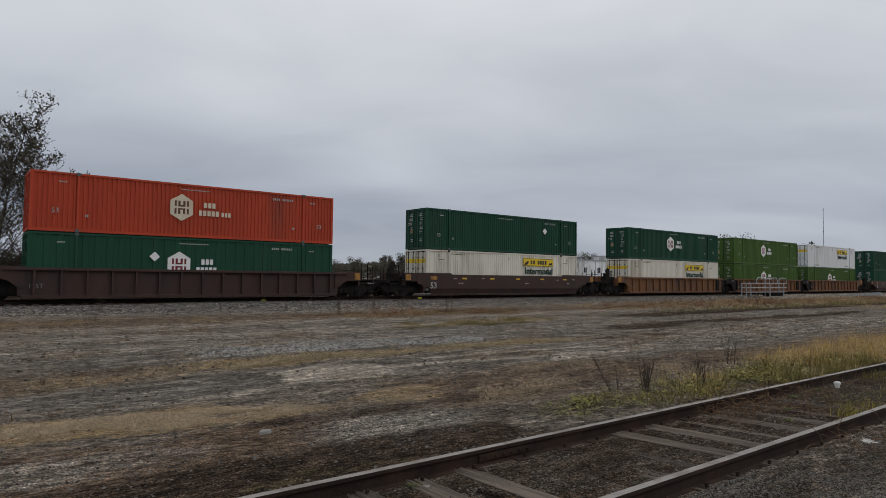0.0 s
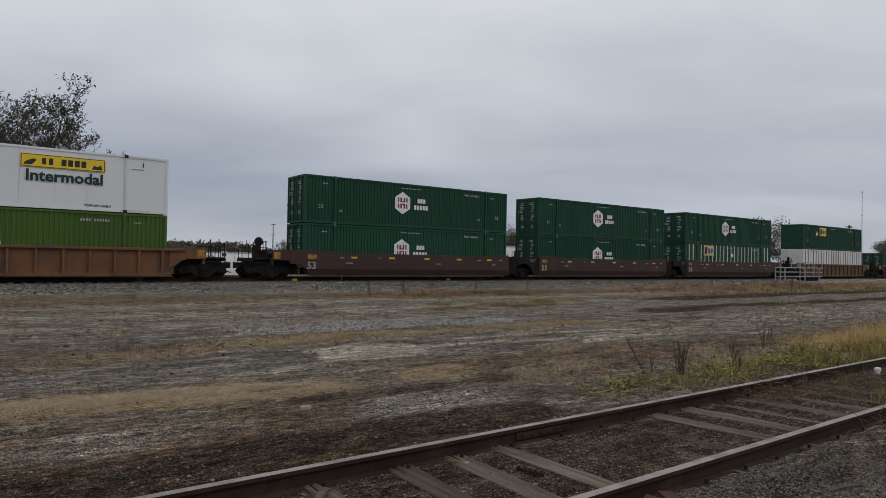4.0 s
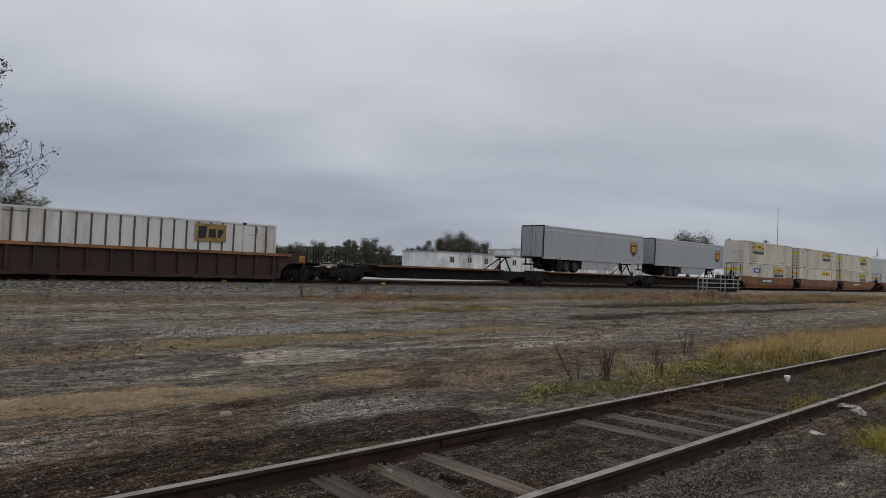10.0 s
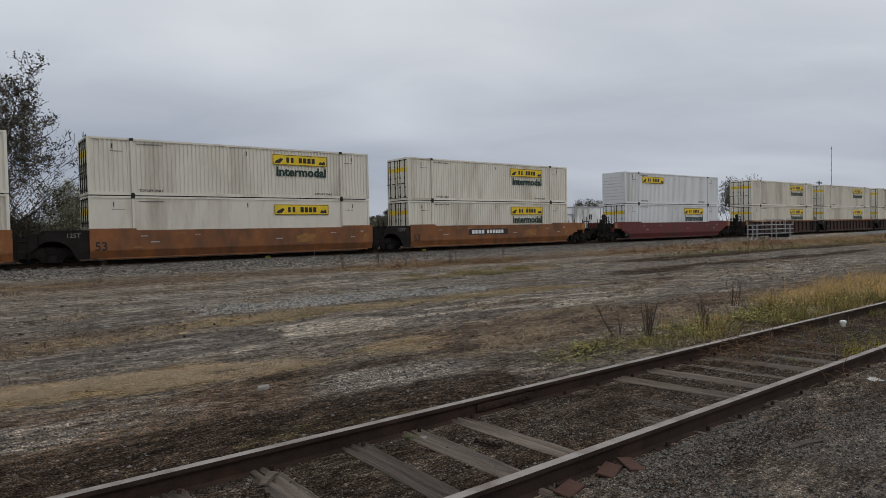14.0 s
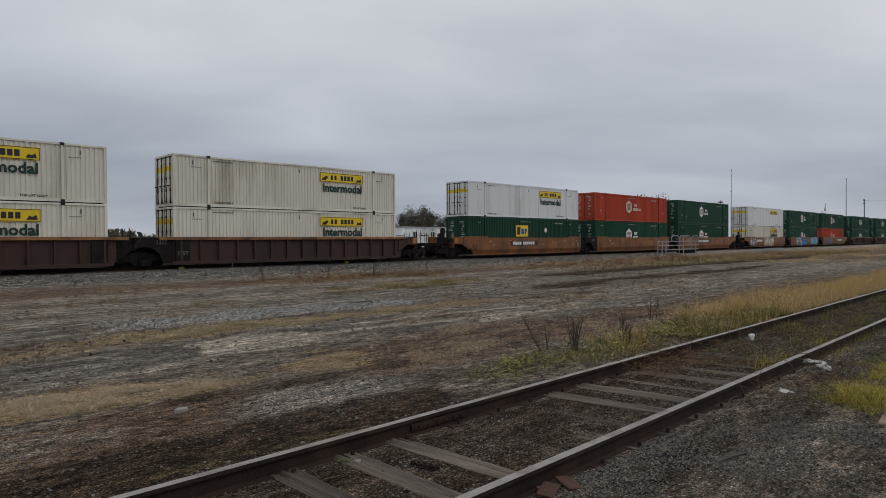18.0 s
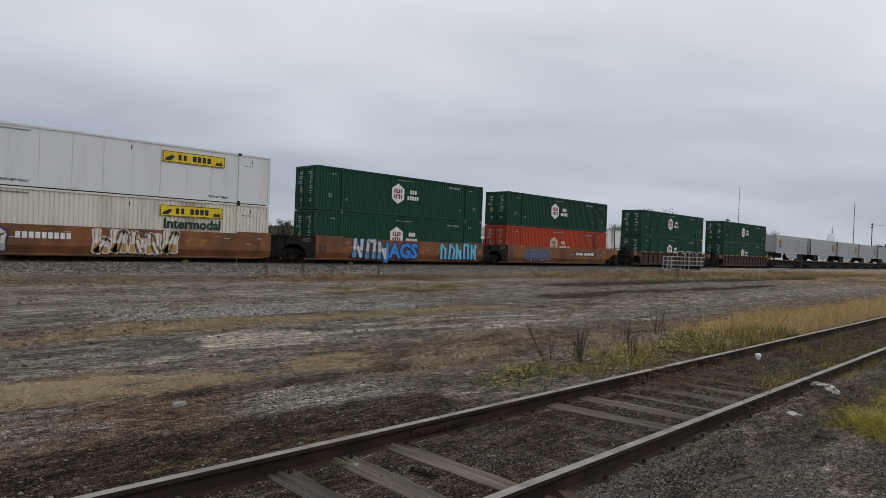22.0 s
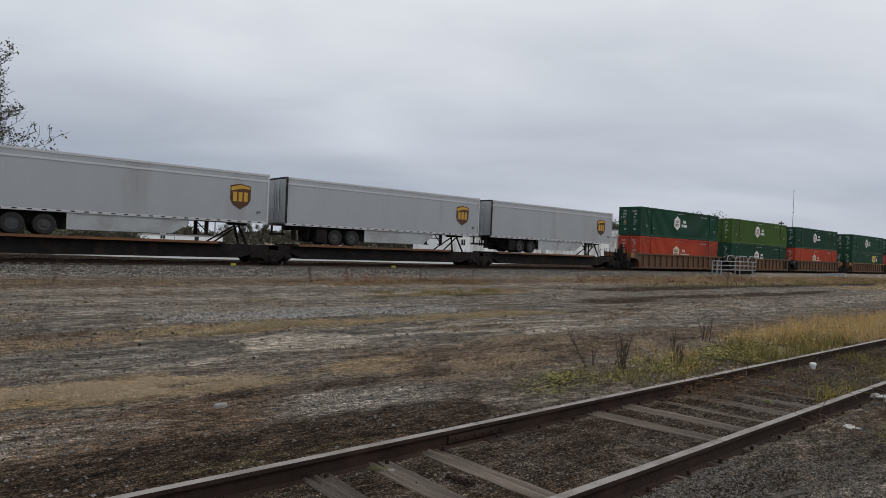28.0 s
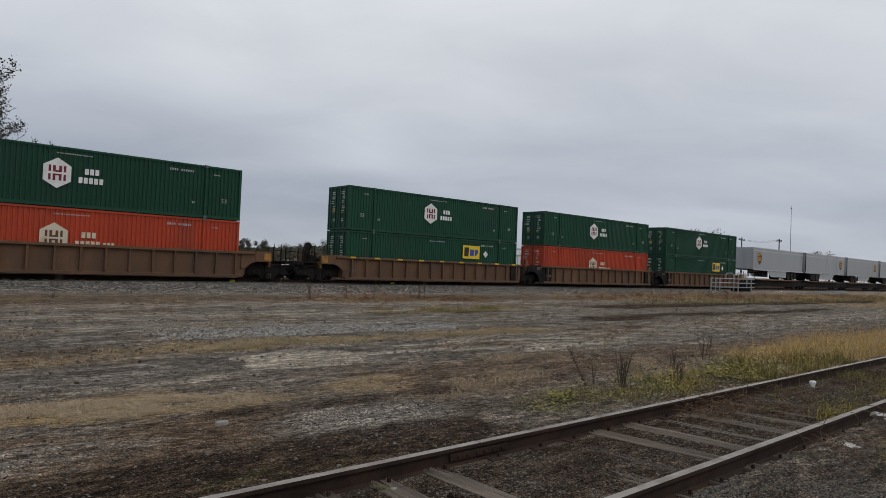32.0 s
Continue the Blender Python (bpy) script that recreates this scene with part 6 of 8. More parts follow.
def stones(name, places, small, large, mat, label, power=2.5):
    n = len(places)
    size = small + (large - small) * rng.random(n) ** power
    shape = OCTA[None] * rng.uniform(0.55, 1.15, (n, 6, 1)) * size[:, None, None] * np.stack([np.ones(n), rng.uniform(0.6, 1, n), rng.uniform(0.4, 0.75, n)], -1)[:, None]
    a = rng.random(n) * 6.28
    c, s = np.cos(a)[:, None], np.sin(a)[:, None]
    x, y = shape[..., 0] * c - shape[..., 1] * s, shape[..., 0] * s + shape[..., 1] * c
    z = shape[..., 2] + (ground_height(places[:, 0], places[:, 1]) + size * 0.12)[:, None]
    v = np.stack([x + places[:, :1], y + places[:, 1:], z], -1).reshape(-1, 3)
    f = (OCTA_F[None] + (np.arange(n) * 6)[:, None, None]).reshape(-1, 3)
    return stuff_mesh(name, v.tolist(), f.tolist(), mat, label, "gravel")


def clear_of_rails(x, y):
    return (np.abs(y - RAIL_A - siding_bend(x)) > 0.09) & (np.abs(y - RAIL_B - siding_bend(x)) > 0.09)


STONE = island_material("grey_stone", (0.022, 0.019, 0.017), (0.21, 0.195, 0.18))
STONE_DARK = island_material("dark_stone", (0.009, 0.0083, 0.0075), (0.185, 0.17, 0.15))


def gravel_weight(x, y):
    g, gr, br, gv, pl, bl, rd = cover(x, y)
    near = np.clip(1.4 - y / 14, 0.15, 1)
    return (0.22 + 0.78 * gv) * (1 - 0.75 * g) * near * clear_of_rails(x, y)


stones("gravel", scatter(24000, -1, 14, 4.5, 15, gravel_weight), 0.005, 0.028, STONE, "loose pale grey gravel over the yard", 4.0)
stones("dirt_clods", scatter(2600, -3, 18, 4.5, 16, lambda x, y: np.clip(1.3 - y / 16, 0.1, 1) * clear_of_rails(x, y)), 0.006, 0.026, island_material("dark_dirt", (0.010, 0.008, 0.007), (0.06, 0.045, 0.035)), "dark dirt clods and cinders over the yard", 3.0)
stones("dirt_clods", scatter(5200, -6, 34, 8.8, 27, lambda x, y: np.clip(1.35 - y / 24, 0.25, 1) * (0.15 + 0.85 * tufted(x * 0.6 + 4, y * 0.9))), 0.014, 0.060, island_material("brown_dirt_clod", (0.016, 0.012, 0.010), (0.19, 0.155, 0.125)), "brown clods and cinders over the dirt road", 2.6)
stones("gravel", scatter(60000, 1.2, 15, -0.3, 2.62, lambda x, y: np.clip(1.25 - x / 11, 0.06, 1) * (0.12 + 0.88 * soft_step(fbm(x * 1.4 + 2, y * 1.6 + 31, 4, 0.6), 0.40, 0.58)) * np.maximum(x < 6.68 + 0.17 * (1.35 - y), y > 1.42 + 0.072 * (x - 6.7))), 0.004, 0.017, STONE_DARK, "loose dark grey gravel beside the siding", 2.0)
stones("gravel", scatter(9000, 0, 12, 2.83, 4.2, lambda x, y: 0.15 + 0.85 * tufted(x * 1.7, y * 1.7)), 0.004, 0.019, island_material("sooty_stone", (0.010, 0.009, 0.008), (0.21, 0.187, 0.16)), "loose dark stones between the siding rails", 2.5)
stones("gravel", scatter(5500, 4.0, 12.6, 12.6, 15.0, lambda x, y: np.clip(cover(x, y)[3] * 1.2 - 0.2, 0, 1) * (0.3 + 0.7 * tufted(x, y))), 0.012, 0.050, island_material("white_stone", (0.05, 0.048, 0.044), (0.38, 0.362, 0.335)), "spill of white crushed stone across the yard", 1.5)
stones("ballast", scatter(18000, -4, 70, 28.6, 34.45, lambda x, y: np.clip(1.2 - x / 70, 0.1, 1) * (0.35 + 0.65 * soft_step(y, 29, 32))), 0.03, 0.085, island_material("ballast_stone", (0.014, 0.013, 0.012), (0.185, 0.176, 0.164)), "grey crushed ballast along the main line", 1.5)


def blades(name, places, low, high, width, mat, label, lean=0.6, category="grass", clump=0, gauge=1.0, laid=0.0):
    """Bent blades of two triangles each."""
    if clump:
        places = (places[:, None] + rng.normal(0, 0.05 * gauge, (len(places), clump, 2))).reshape(-1, 2)
    n = len(places)
    # tufts differ in height from place to place
    h = (low + (high - low) * rng.random(n)) * (0.35 + 1.3 * np.clip(fbm(places[:, 0] * 1.1 / gauge + 5, places[:, 1] * 1.6 / gauge + 11, 3) * 2.2 - 0.6, 0, 1))
    a, b = rng.random(n) * 6.28, rng.random(n) * 6.28
    tilt = (laid + (1 - laid) * rng.random(n)) * lean
    z = ground_height(places[:, 0], places[:, 1])
    base = np.stack([places[:, 0], places[:, 1], z - 0.004], -1)
    side = np.stack([np.cos(a), np.sin(a), 0 * a], -1) * (width * rng.uniform(0.6, 1.3, n))[:, None]
    way = np.stack([np.cos(b) * np.sin(tilt), np.sin(b) * np.sin(tilt), np.cos(tilt)], -1)
    mid = base + way * (h * 0.55)[:, None]
    tip = base + way * h[:, None] + np.stack([np.cos(b), np.sin(b), -0.35 + 0 * b], -1) * (h * tilt * 0.45)[:, None]
    v = np.stack([base - side, base + side, mid + side * 0.7, mid - side * 0.7, tip], 1).reshape(-1, 3)
    k = np.arange(n) * 5
    f = [*np.stack([k, k + 1, k + 2, k + 3], -1).tolist(), *np.stack([k + 3, k + 2, k + 4], -1).tolist()]
    return stuff_mesh(name, v.tolist(), f, mat, label, category)


STRAW = island_material("dry_straw", (0.17, 0.126, 0.08), (0.60, 0.475, 0.325))
GOLD = island_material("golden_dry_grass", (0.29, 0.185, 0.062), (0.66, 0.455, 0.18))
RUSSET = island_material("russet_dry_weed", (0.055, 0.032, 0.018), (0.19, 0.115, 0.062))
OLIVE = island_material("olive_grass", (0.062, 0.055, 0.017), (0.27, 0.225, 0.075))
LEAF = island_material("green_weed_leaf", (0.055, 0.055, 0.016), (0.30, 0.265, 0.085))
TAWNY = island_material("tawny_dry_grass", (0.12, 0.08, 0.045), (0.46, 0.33, 0.175))
DEAD = island_material("dead_stalk", (0.045, 0.034, 0.026), (0.12, 0.092, 0.066))


def grown(cut=0.25, power=1.4):
    """Where dry grass stands, thinning out raggedly at its edges."""
    return lambda x, y: np.clip((cover(x, y)[0] - cut) / (0.95 - cut), 0, 1) ** power


def clumps(x, y):
    """Ragged clumps a metre or two wide, with bare ground between them."""
    return 0.03 + 0.97 * soft_step(fbm(x * 0.38 + 21, y * 0.55 + 4, 5, 0.62), 0.45, 0.60)


def fine_tufts(x, y):
    return soft_step(fbm(x * 4.0 + 3, y * 5.0 + 8, 3, 0.6), 0.42, 0.6)


def by_siding(x, y):
    """Grass beside the siding: tufts that close up to a stand farther along."""
    b = siding_bend(x)
    stand = patch(x, y, 13.6, 46, 4.72 + b, 6.6 + b, 2.2, 0.4)
    return stand * np.clip(0.03 + 0.20 * soft_step(x, 14, 22) + (0.35 + 0.65 * soft_step(x, 12.5, 18)) * soft_step(fbm(x * 1.6 + 3, y * 1.9 + 8, 4, 0.6), 0.42, 0.6), 0, 1) * np.clip(1.5 - x / 40, 0.3, 1)


blades("dry_grass", scatter(56000, -3, 6.4, 6.2, 9.3, lambda x, y: grown(0.3)(x, y) * (0.25 + 0.75 * fine_tufts(x, y))), 0.02, 0.085, 0.0018, STRAW, "matted straw-coloured dry grass over the yard", 1.45, laid=0.5)
blades("russet_weeds", scatter(5000, -3, 6.4, 6.0, 9.6, grown(0.12)), 0.015, 0.055, 0.003, RUSSET, "russet dead grass among the matted straw", 1.5, laid=0.6)
blades("dry_grass", scatter(28000, -2, 17, 10.3, 13.1, lambda x, y: grown(0.35)(x, y) * (0.15 + 0.85 * fine_tufts(x, y))), 0.03, 0.12, 0.003, STRAW, "strip of straw-coloured dry grass across the yard", 1.4, laid=0.5)
blades("olive_grass", scatter(12000, 2.5, 17, 10.8, 12.9, lambda x, y: grown(0.4)(x, y) * (0.15 + 0.85 * fine_tufts(x, y))), 0.03, 0.10, 0.003, OLIVE, "olive green grass among the dry strip", 1.3, laid=0.4)
blades("russet_weeds", scatter(1700, -4, 30, 8.8, 26, lambda x, y: soft_step(fbm(x * 0.5 + 80, y * 0.8 + 30, 5, 0.65), 0.5, 0.64)), 0.02, 0.075, 0.0045, RUSSET, "scattered small tufts of russet dead grass", 1.2, clump=14, gauge=1.4)
blades("dry_grass", scatter(1300, -4, 30, 8.8, 26, lambda x, y: soft_step(fbm(x * 0.5 + 80, y * 0.8 + 30, 5, 0.65), 0.5, 0.64)), 0.02, 0.085, 0.0045, STRAW, "scattered small tufts of straw-coloured grass", 1.2, clump=12, gauge=1.4)
blades("olive_grass", scatter(8000, 9, 24, 16.4, 20.0, lambda x, y: grown(0.3)(x, y) * (0.1 + 0.9 * fine_tufts(x * 0.3, y * 0.3))), 0.02, 0.11, 0.0045, OLIVE, "low olive grass on the dirt road's edge", 1.0)
blades("dry_grass", scatter(7000, 9, 26, 16.8, 20.4, lambda x, y: grown(0.3)(x, y) * (0.1 + 0.9 * fine_tufts(x * 0.3 + 9, y * 0.3))), 0.02, 0.13, 0.0045, STRAW, "straw-coloured grass on the dirt road's edge", 1.2)
blades("russet_weeds", scatter(8000, 9, 30, 21.5, 27.2, lambda x, y: grown(0.25)(x, y) * clumps(x, y)), 0.04, 0.30, 0.0042, RUSSET, "russet dry weeds along the ballast", 1.5, laid=0.3)
blades("dry_grass", scatter(9000, 9, 30, 21.5, 27.2, lambda x, y: grown(0.25)(x, y) * clumps(x + 3, y)), 0.04, 0.26, 0.0042, TAWNY, "tawny dry grass along the ballast", 1.5, laid=0.3)
blades("russet_weeds", scatter(3600, -6, 8, 23.5, 26.8, lambda x, y: grown(0.2)(x, y) * (0.03 + 0.97 * tufted(x * 0.5, y * 0.7))), 0.03, 0.20, 0.006, TAWNY, "sparse russet dry weeds along the ballast", 1.1)
blades("russet_weeds", scatter(3000, 4, 11, 5.9, 8.8, lambda x, y: np.clip(cover(x, y)[2] - 0.3, 0, 1) * (0.2 + tufted(x, y))), 0.02, 0.085, 0.0032, RUSSET, "low russet dead weeds on brown dirt", 1.4, laid=0.4)
blades("dry_grass", scatter(8500, 4, 13, 5.9, 9.0, lambda x, y: np.clip(cover(x, y)[2] - 0.3, 0, 1) * (0.05 + tufted(x, y))), 0.02, 0.10, 0.003, STRAW, "wisps of pale dead grass on brown dirt", 1.45, laid=0.45)
blades("golden_grass", scatter(20000, 28, 110, 17.5, 31.0, lambda x, y: grown(0.3, 1.0)(x, y) * clumps(x, y) * np.clip(1.3 - x / 110, 0.2, 1)), 0.05, 0.40, 0.008, TAWNY, "band of tawny dry grass beside the main line", 1.5, laid=0.25, gauge=4.0)
blades("golden_grass", scatter(9000, 40, 110, 18.5, 27.0, lambda x, y: grown(0.35, 1.0)(x, y) * clumps(x + 40, y) * np.clip(1.3 - x / 110, 0.2, 1)), 0.05, 0.40, 0.009, TAWNY, "tawny dry grass beside the main line", 1.5, laid=0.25, gauge=4.0)
blades("russet_weeds", scatter(6500, 24, 90, 19.5, 29.5, lambda x, y: grown(0.25, 1.0)(x, y) * clumps(x + 9, y) * np.clip(1.3 - x / 100, 0.2, 1)), 0.06, 0.44, 0.010, RUSSET, "russet weeds among dry grass beside the main line", 1.45, laid=0.2, gauge=4.0)
blades("olive_grass", scatter(2200, 28, 100, 18.0, 21.5, lambda x, y: patch(x, y, 30, 95, 18.8, 20.6, 3, 0.8)), 0.05, 0.28, 0.02, OLIVE, "olive grass along the dirt road's far edge", 0.9, gauge=4.0)
blades("golden_grass", scatter(24000, 9.5, 46, 4.45, 9.2, by_siding), 0.07, 0.38, 0.0032, GOLD, "tall golden dry grass beside the siding", 1.15)
blades("dry_grass", scatter(10000, 9.0, 40, 4.45, 9.2, by_siding), 0.06, 0.32, 0.0034, STRAW, "straw-coloured grass beside the siding", 1.1)
blades("olive_grass", scatter(5200, 6.4, 30, 4.5, 6.6, lambda x, y: patch(x, y, 7.2, 15, 4.7 + siding_bend(x), 5.7 + siding_bend(x), 1.5, 0.4) * (0.2 + tufted(x, y)) * 0.8), 0.04, 0.20, 0.0034, OLIVE, "olive grass beside the siding rail", 1.1)
def tall(x, y):
    return patch(x, y, 8.9, 15.5, 4.6, 5.8, 0.8, 0.3) * (0.05 + 0.95 * tufted(x * 1.6, y * 1.6)) * (0.45 + 0.55 * soft_step(x, 10, 14))


blades("olive_grass", scatter(85, 8.2, 16, 4.4, 6.3, tall), 0.07, 0.30, 0.003, OLIVE, "tall olive grass tufts beside the siding", 1.15, clump=55, gauge=1.8)
blades("dry_grass", scatter(42, 8.2, 16, 4.4, 6.3, tall), 0.10, 0.42, 0.003, GOLD, "flopped wisps of pale grass beside the siding", 1.15, clump=32, gauge=1.4)
def slab_edge(x, y):
    """A matted strip that leans out from the slab's edge and widens towards its corner."""
    e = 1.37 + 0.0725 * (x - 6.9)
    return patch(x, y, 7.5, 13.2, e + 0.02, e + 0.16 + 0.20 * soft_step(-x, -11.0, -8.0), 0.4, 0.10) * (0.1 + 0.9 * fine_tufts(x * 0.6, y * 0.6))


YELLOW_GREEN = island_material("yellow_green_grass", (0.10, 0.085, 0.014), (0.42, 0.35, 0.07))
blades("olive_grass", scatter(190, 7.0, 14, 1.3, 2.8, slab_edge), 0.10, 0.34, 0.0032, YELLOW_GREEN, "flopped yellow-green grass along the slab's edge", 1.5, clump=30, gauge=1.6, laid=0.25)
blades("olive_grass", scatter(16, 8.6, 13, 2.1, 3.2, lambda x, y: patch(x, y, 9.0, 12.6, 2.55, 3.1, 0.5, 0.1)), 0.05, 0.17, 0.0032, YELLOW_GREEN, "yellow-green tufts against the siding rail", 1.3, clump=40, gauge=1.6)
blades("olive_grass", scatter(3000, 8, 26, 2.4, 3.6, lambda x, y: patch(x, y, 9.5, 24, 2.55, 3.3, 1.5, 0.25) * (0.1 + tufted(x, y)) * 0.8), 0.03, 0.15, 0.004, OLIVE, "tufts of green grass along the siding rail", 1.1)
blades("olive_grass", scatter(2600, 7.5, 26, 3.2, 4.3, lambda x, y: soft_step(x, 7.5, 13) * (0.1 + tufted(x, y)) * 0.8), 0.03, 0.16, 0.004, OLIVE, "grass growing between the siding rails", 1.1)


def leafy(name, places, size, spread_r, height, mat, label, leaves=10):
    """Low weeds: leaves of two triangles round each place."""
    v, f = [], []
    for x, y in places:
        z0 = float(ground_height(np.array(x), np.array(y)))
        for i in range(leaves):
            a, r, s = rng.random() * 6.28, rng.random() * spread_r, size * rng.uniform(0.6, 1.4)
            c = np.array([x + r * math.cos(a), y + r * math.sin(a), z0 + height * rng.random() ** 1.5 + 0.01])
            u = np.array([math.cos(a), math.sin(a), rng.uniform(-0.2, 0.7)])
            w = np.array([-math.sin(a), math.cos(a), rng.uniform(-0.3, 0.3)]) * 0.38
            k = len(v)
            v += [tuple(c), tuple(c + (u * 0.5 + w) * s), tuple(c + u * s), tuple(c + (u * 0.5 - w) * s)]
            f.append((k, k + 1, k + 2, k + 3))
    return stuff_mesh(name, v, f, mat, label, "weeds")


leafy("green_weeds", scatter(260, 5.6, 12.5, 4.45, 6.1, lambda x, y: patch(x, y, 6.2, 12.3, 4.6, 5.7, 0.8, 0.3) * (0.02 + 0.98 * soft_step(fbm(x * 1.5 + 3, y * 1.9 + 8, 4, 0.6), 0.48, 0.6))), 0.036, 0.12, 0.12, LEAF, "low leafy green weeds beside the siding rail", 12)
leafy("green_weeds", scatter(70, 5.8, 7.9, 4.6, 5.9, lambda x, y: patch(x, y, 6.2, 7.5, 4.9, 5.6, 0.4, 0.2) * (0.05 + 0.95 * tufted(x * 2, y * 2))), 0.034, 0.10, 0.08, LEAF, "low leafy green weeds on black dirt beside the siding", 12)
leafy("green_weeds", scatter(90, 8, 20, 4.5, 6.0, lambda x, y: patch(x, y, 9, 18, 4.7, 5.9, 1, 0.3)), 0.05, 0.12, 0.22, LEAF, "green weeds among golden grass", 12)

leafy("russet_bushes", scatter(150, 13, 75, 21.0, 27.8, lambda x, y: grown(0.2, 0.7)(x, y) * clumps(x + 9, y) * np.clip(1.2 - x / 70, 0.2, 1)), 0.07, 0.36, 0.36, island_material("reddish_dead_leaf", (0.075, 0.030, 0.018), (0.23, 0.115, 0.065)), "reddish brown dead bushes beside the ballast", 60)


def rosette_build(bm):
    r = random.Random(2)
    for i in range(12):
        a, s = i * 0.5236 + r.uniform(-0.15, 0.15), r.uniform(0.07, 0.13)
        u, w = Vector((math.cos(a), math.sin(a), 0)), Vector((-math.sin(a), math.cos(a), 0))
        pts = [u * 0.01, u * s * 0.5 + w * s * 0.16 + Vector((0, 0, 0.03)), u * s + Vector((0, 0, 0.012)), u * s * 0.5 - w * s * 0.16 + Vector((0, 0, 0.03))]
        bm.faces.new([bm.verts.new(p) for p in pts])


ROSETTE = mesh("rosette", "rosette", island_material("rosette_leaf", (0.045, 0.055, 0.015), (0.13, 0.14, 0.05)), rosette_build)
for x, y, s in ((0.27, 4.5, 1.2), (3.0, 4.12, 1.0), (3.07, 4.95, 1.1), (1.52, 4.91, 0.8), (2.12, 4.80, 0.8), (9.9, 4.05, 1.2), (10.9, 4.1, 1.2), (8.9, 3.7, 1.2), (8.2, 3.4, 1.0)):
    thing("weed_rosette", "small green weed rosette on dark dirt", "weed", "weed rosettes", pose(x, y, 0.0, 0, 0, x * 90) @ Matrix.Scale(s * 0.75, 4), ROSETTE)


def stalk_bush(seed, n, height, spread_r, branch):
    def build(bm):
        r = random.Random(seed)
        for i in range(n):
            a = r.uniform(0, 6.28)
            top = Vector((math.cos(a) * spread_r * r.random(), math.sin(a) * spread_r * r.random(), height * r.uniform(0.6, 1.0)))
            foot = Vector((r.uniform(-0.06, 0.06), r.uniform(-0.06, 0.06), -0.02))
            rod(bm, foot, top, 0.006, 4, 0.003)
            for j in range(branch):
                p = foot.lerp(top, r.uniform(0.35, 0.95))
                q = p + Vector((r.uniform(-1, 1), r.uniform(-1, 1), r.uniform(0.4, 1.4))).normalized() * height * r.uniform(0.1, 0.22)
                rod(bm, p, q, 0.0035, 3, 0.002)
    return build


for i, (x, y, h, s, n, lean) in enumerate(((8.38, 5.56, 0.56, 0.18, 17, 0), (8.05, 5.95, 0.98, 0.04, 3, -40), (8.25, 6.0, 0.40, 0.08, 3, 5), (9.5, 5.4, 0.40, 0.16, 7, 14), (10.6, 6.0, 0.46, 0.2, 7, 8), (12.4, 6.3, 0.6, 0.25, 8, 0), (8.95, 4.95, 0.45, 0.12, 7, -8))):
    thing("dead_weed", "upright bundle of dead brown weed stalks", "weed", "dead weeds", pose(x, y, 0, 0, lean, 0), mesh(("stalks", i), "dead_weed", DEAD, stalk_bush(i, n, h, s, 4)))
for i in range(10):
    x, y = (13.5, 24.2, 17.4, 15.6, 21.0, 4.2, 19.2, 38.5, 43.5, 52.0)[i], (24.3, 25.6, 25.2, 24.8, 25.8, 25.2, 24.0, 21.0, 20.5, 24.5)[i]
    thing("dead_weed", "dead brown weed standing beside the ballast", "weed", "dead weeds", pose(x, y, 0, 0, 18 * math.sin(i * 2.3), 40 * i), mesh(("stalksb", i % 3), "dead_weed", DEAD, stalk_bush(30 + i % 3, 7, 1.0, 0.35, 5)))
# a dry bush far along the siding
thing("dead_bush", "bare dead bush beside the far siding", "bush", at=pose(38, 6.4, 0), data=mesh("farbush", "dead_bush", DEAD, stalk_bush(50, 30, 2.2, 1.2, 6)))


def vine_build(bm):
    r = random.Random(9)
    for i in range(22):
        p = Vector((r.uniform(-0.5, 0.5), r.uniform(-0.25, 0.25), 0.0))
        w = Vector((r.uniform(-1, 1), r.uniform(-1, 1), r.uniform(0.3, 1.2))).normalized()
        for k in range(5):
            q = p + w * 0.09
            rod(bm, p, q, 0.0035, 3)
            p, w = q, (w + Vector((r.uniform(-0.6, 0.6), r.uniform(-0.6, 0.6), -0.35))).normalized()


for x, y in ((7.9, 4.05), (8.3, 3.95), (8.8, 3.87), (7.6, 3.75), (8.6, 4.3), (9.2, 4.2), (9.0, 3.5), (10.1, 4.1), (9.6, 2.3), (8.9, 2.2), (7.5, 2.35)):
    thing("dry_vine", "tangle of dry russet vine over the track", "weed", "dry vines", pose(x, y, 0.0, 0, 0, x * 70), mesh("vine", "dry_vine", RUSSET, vine_build))

# ---------------------------------------------------------------- litter and loose things
WHITE_PLASTIC = material("white_plastic", (0.70, 0.69, 0.67), 0.4, vary=0.08)


def cup_build(bm):
    rings = [(0.045, 0.0), (0.052, 0.035), (0.060, 0.07), (0.078, 0.10), (0.084, 0.13), (0.076, 0.155), (0.055, 0.17), (0.02, 0.175)]
    loops = [[bm.verts.new((r * math.cos(6.2832 * i / 16), r * math.sin(6.2832 * i / 16), z)) for i in range(16)] for r, z in rings]
    for a, c in zip(loops, loops[1:]):
        for i in range(16):
            bm.faces.new((a[i], a[(i + 1) % 16], c[(i + 1) % 16], c[i]))
    bm.faces.new(loops[0][::-1])
    bm.faces.new(loops[-1])


thing("foam_cup", "white foam cup standing between the siding rails", "cup", at=pose(11.45, 4.02, -0.005, -8, 10, 0) @ Matrix.Scale(0.62, 4), data=mesh("cup", "foam_cup", WHITE_PLASTIC, cup_build, 0, True))


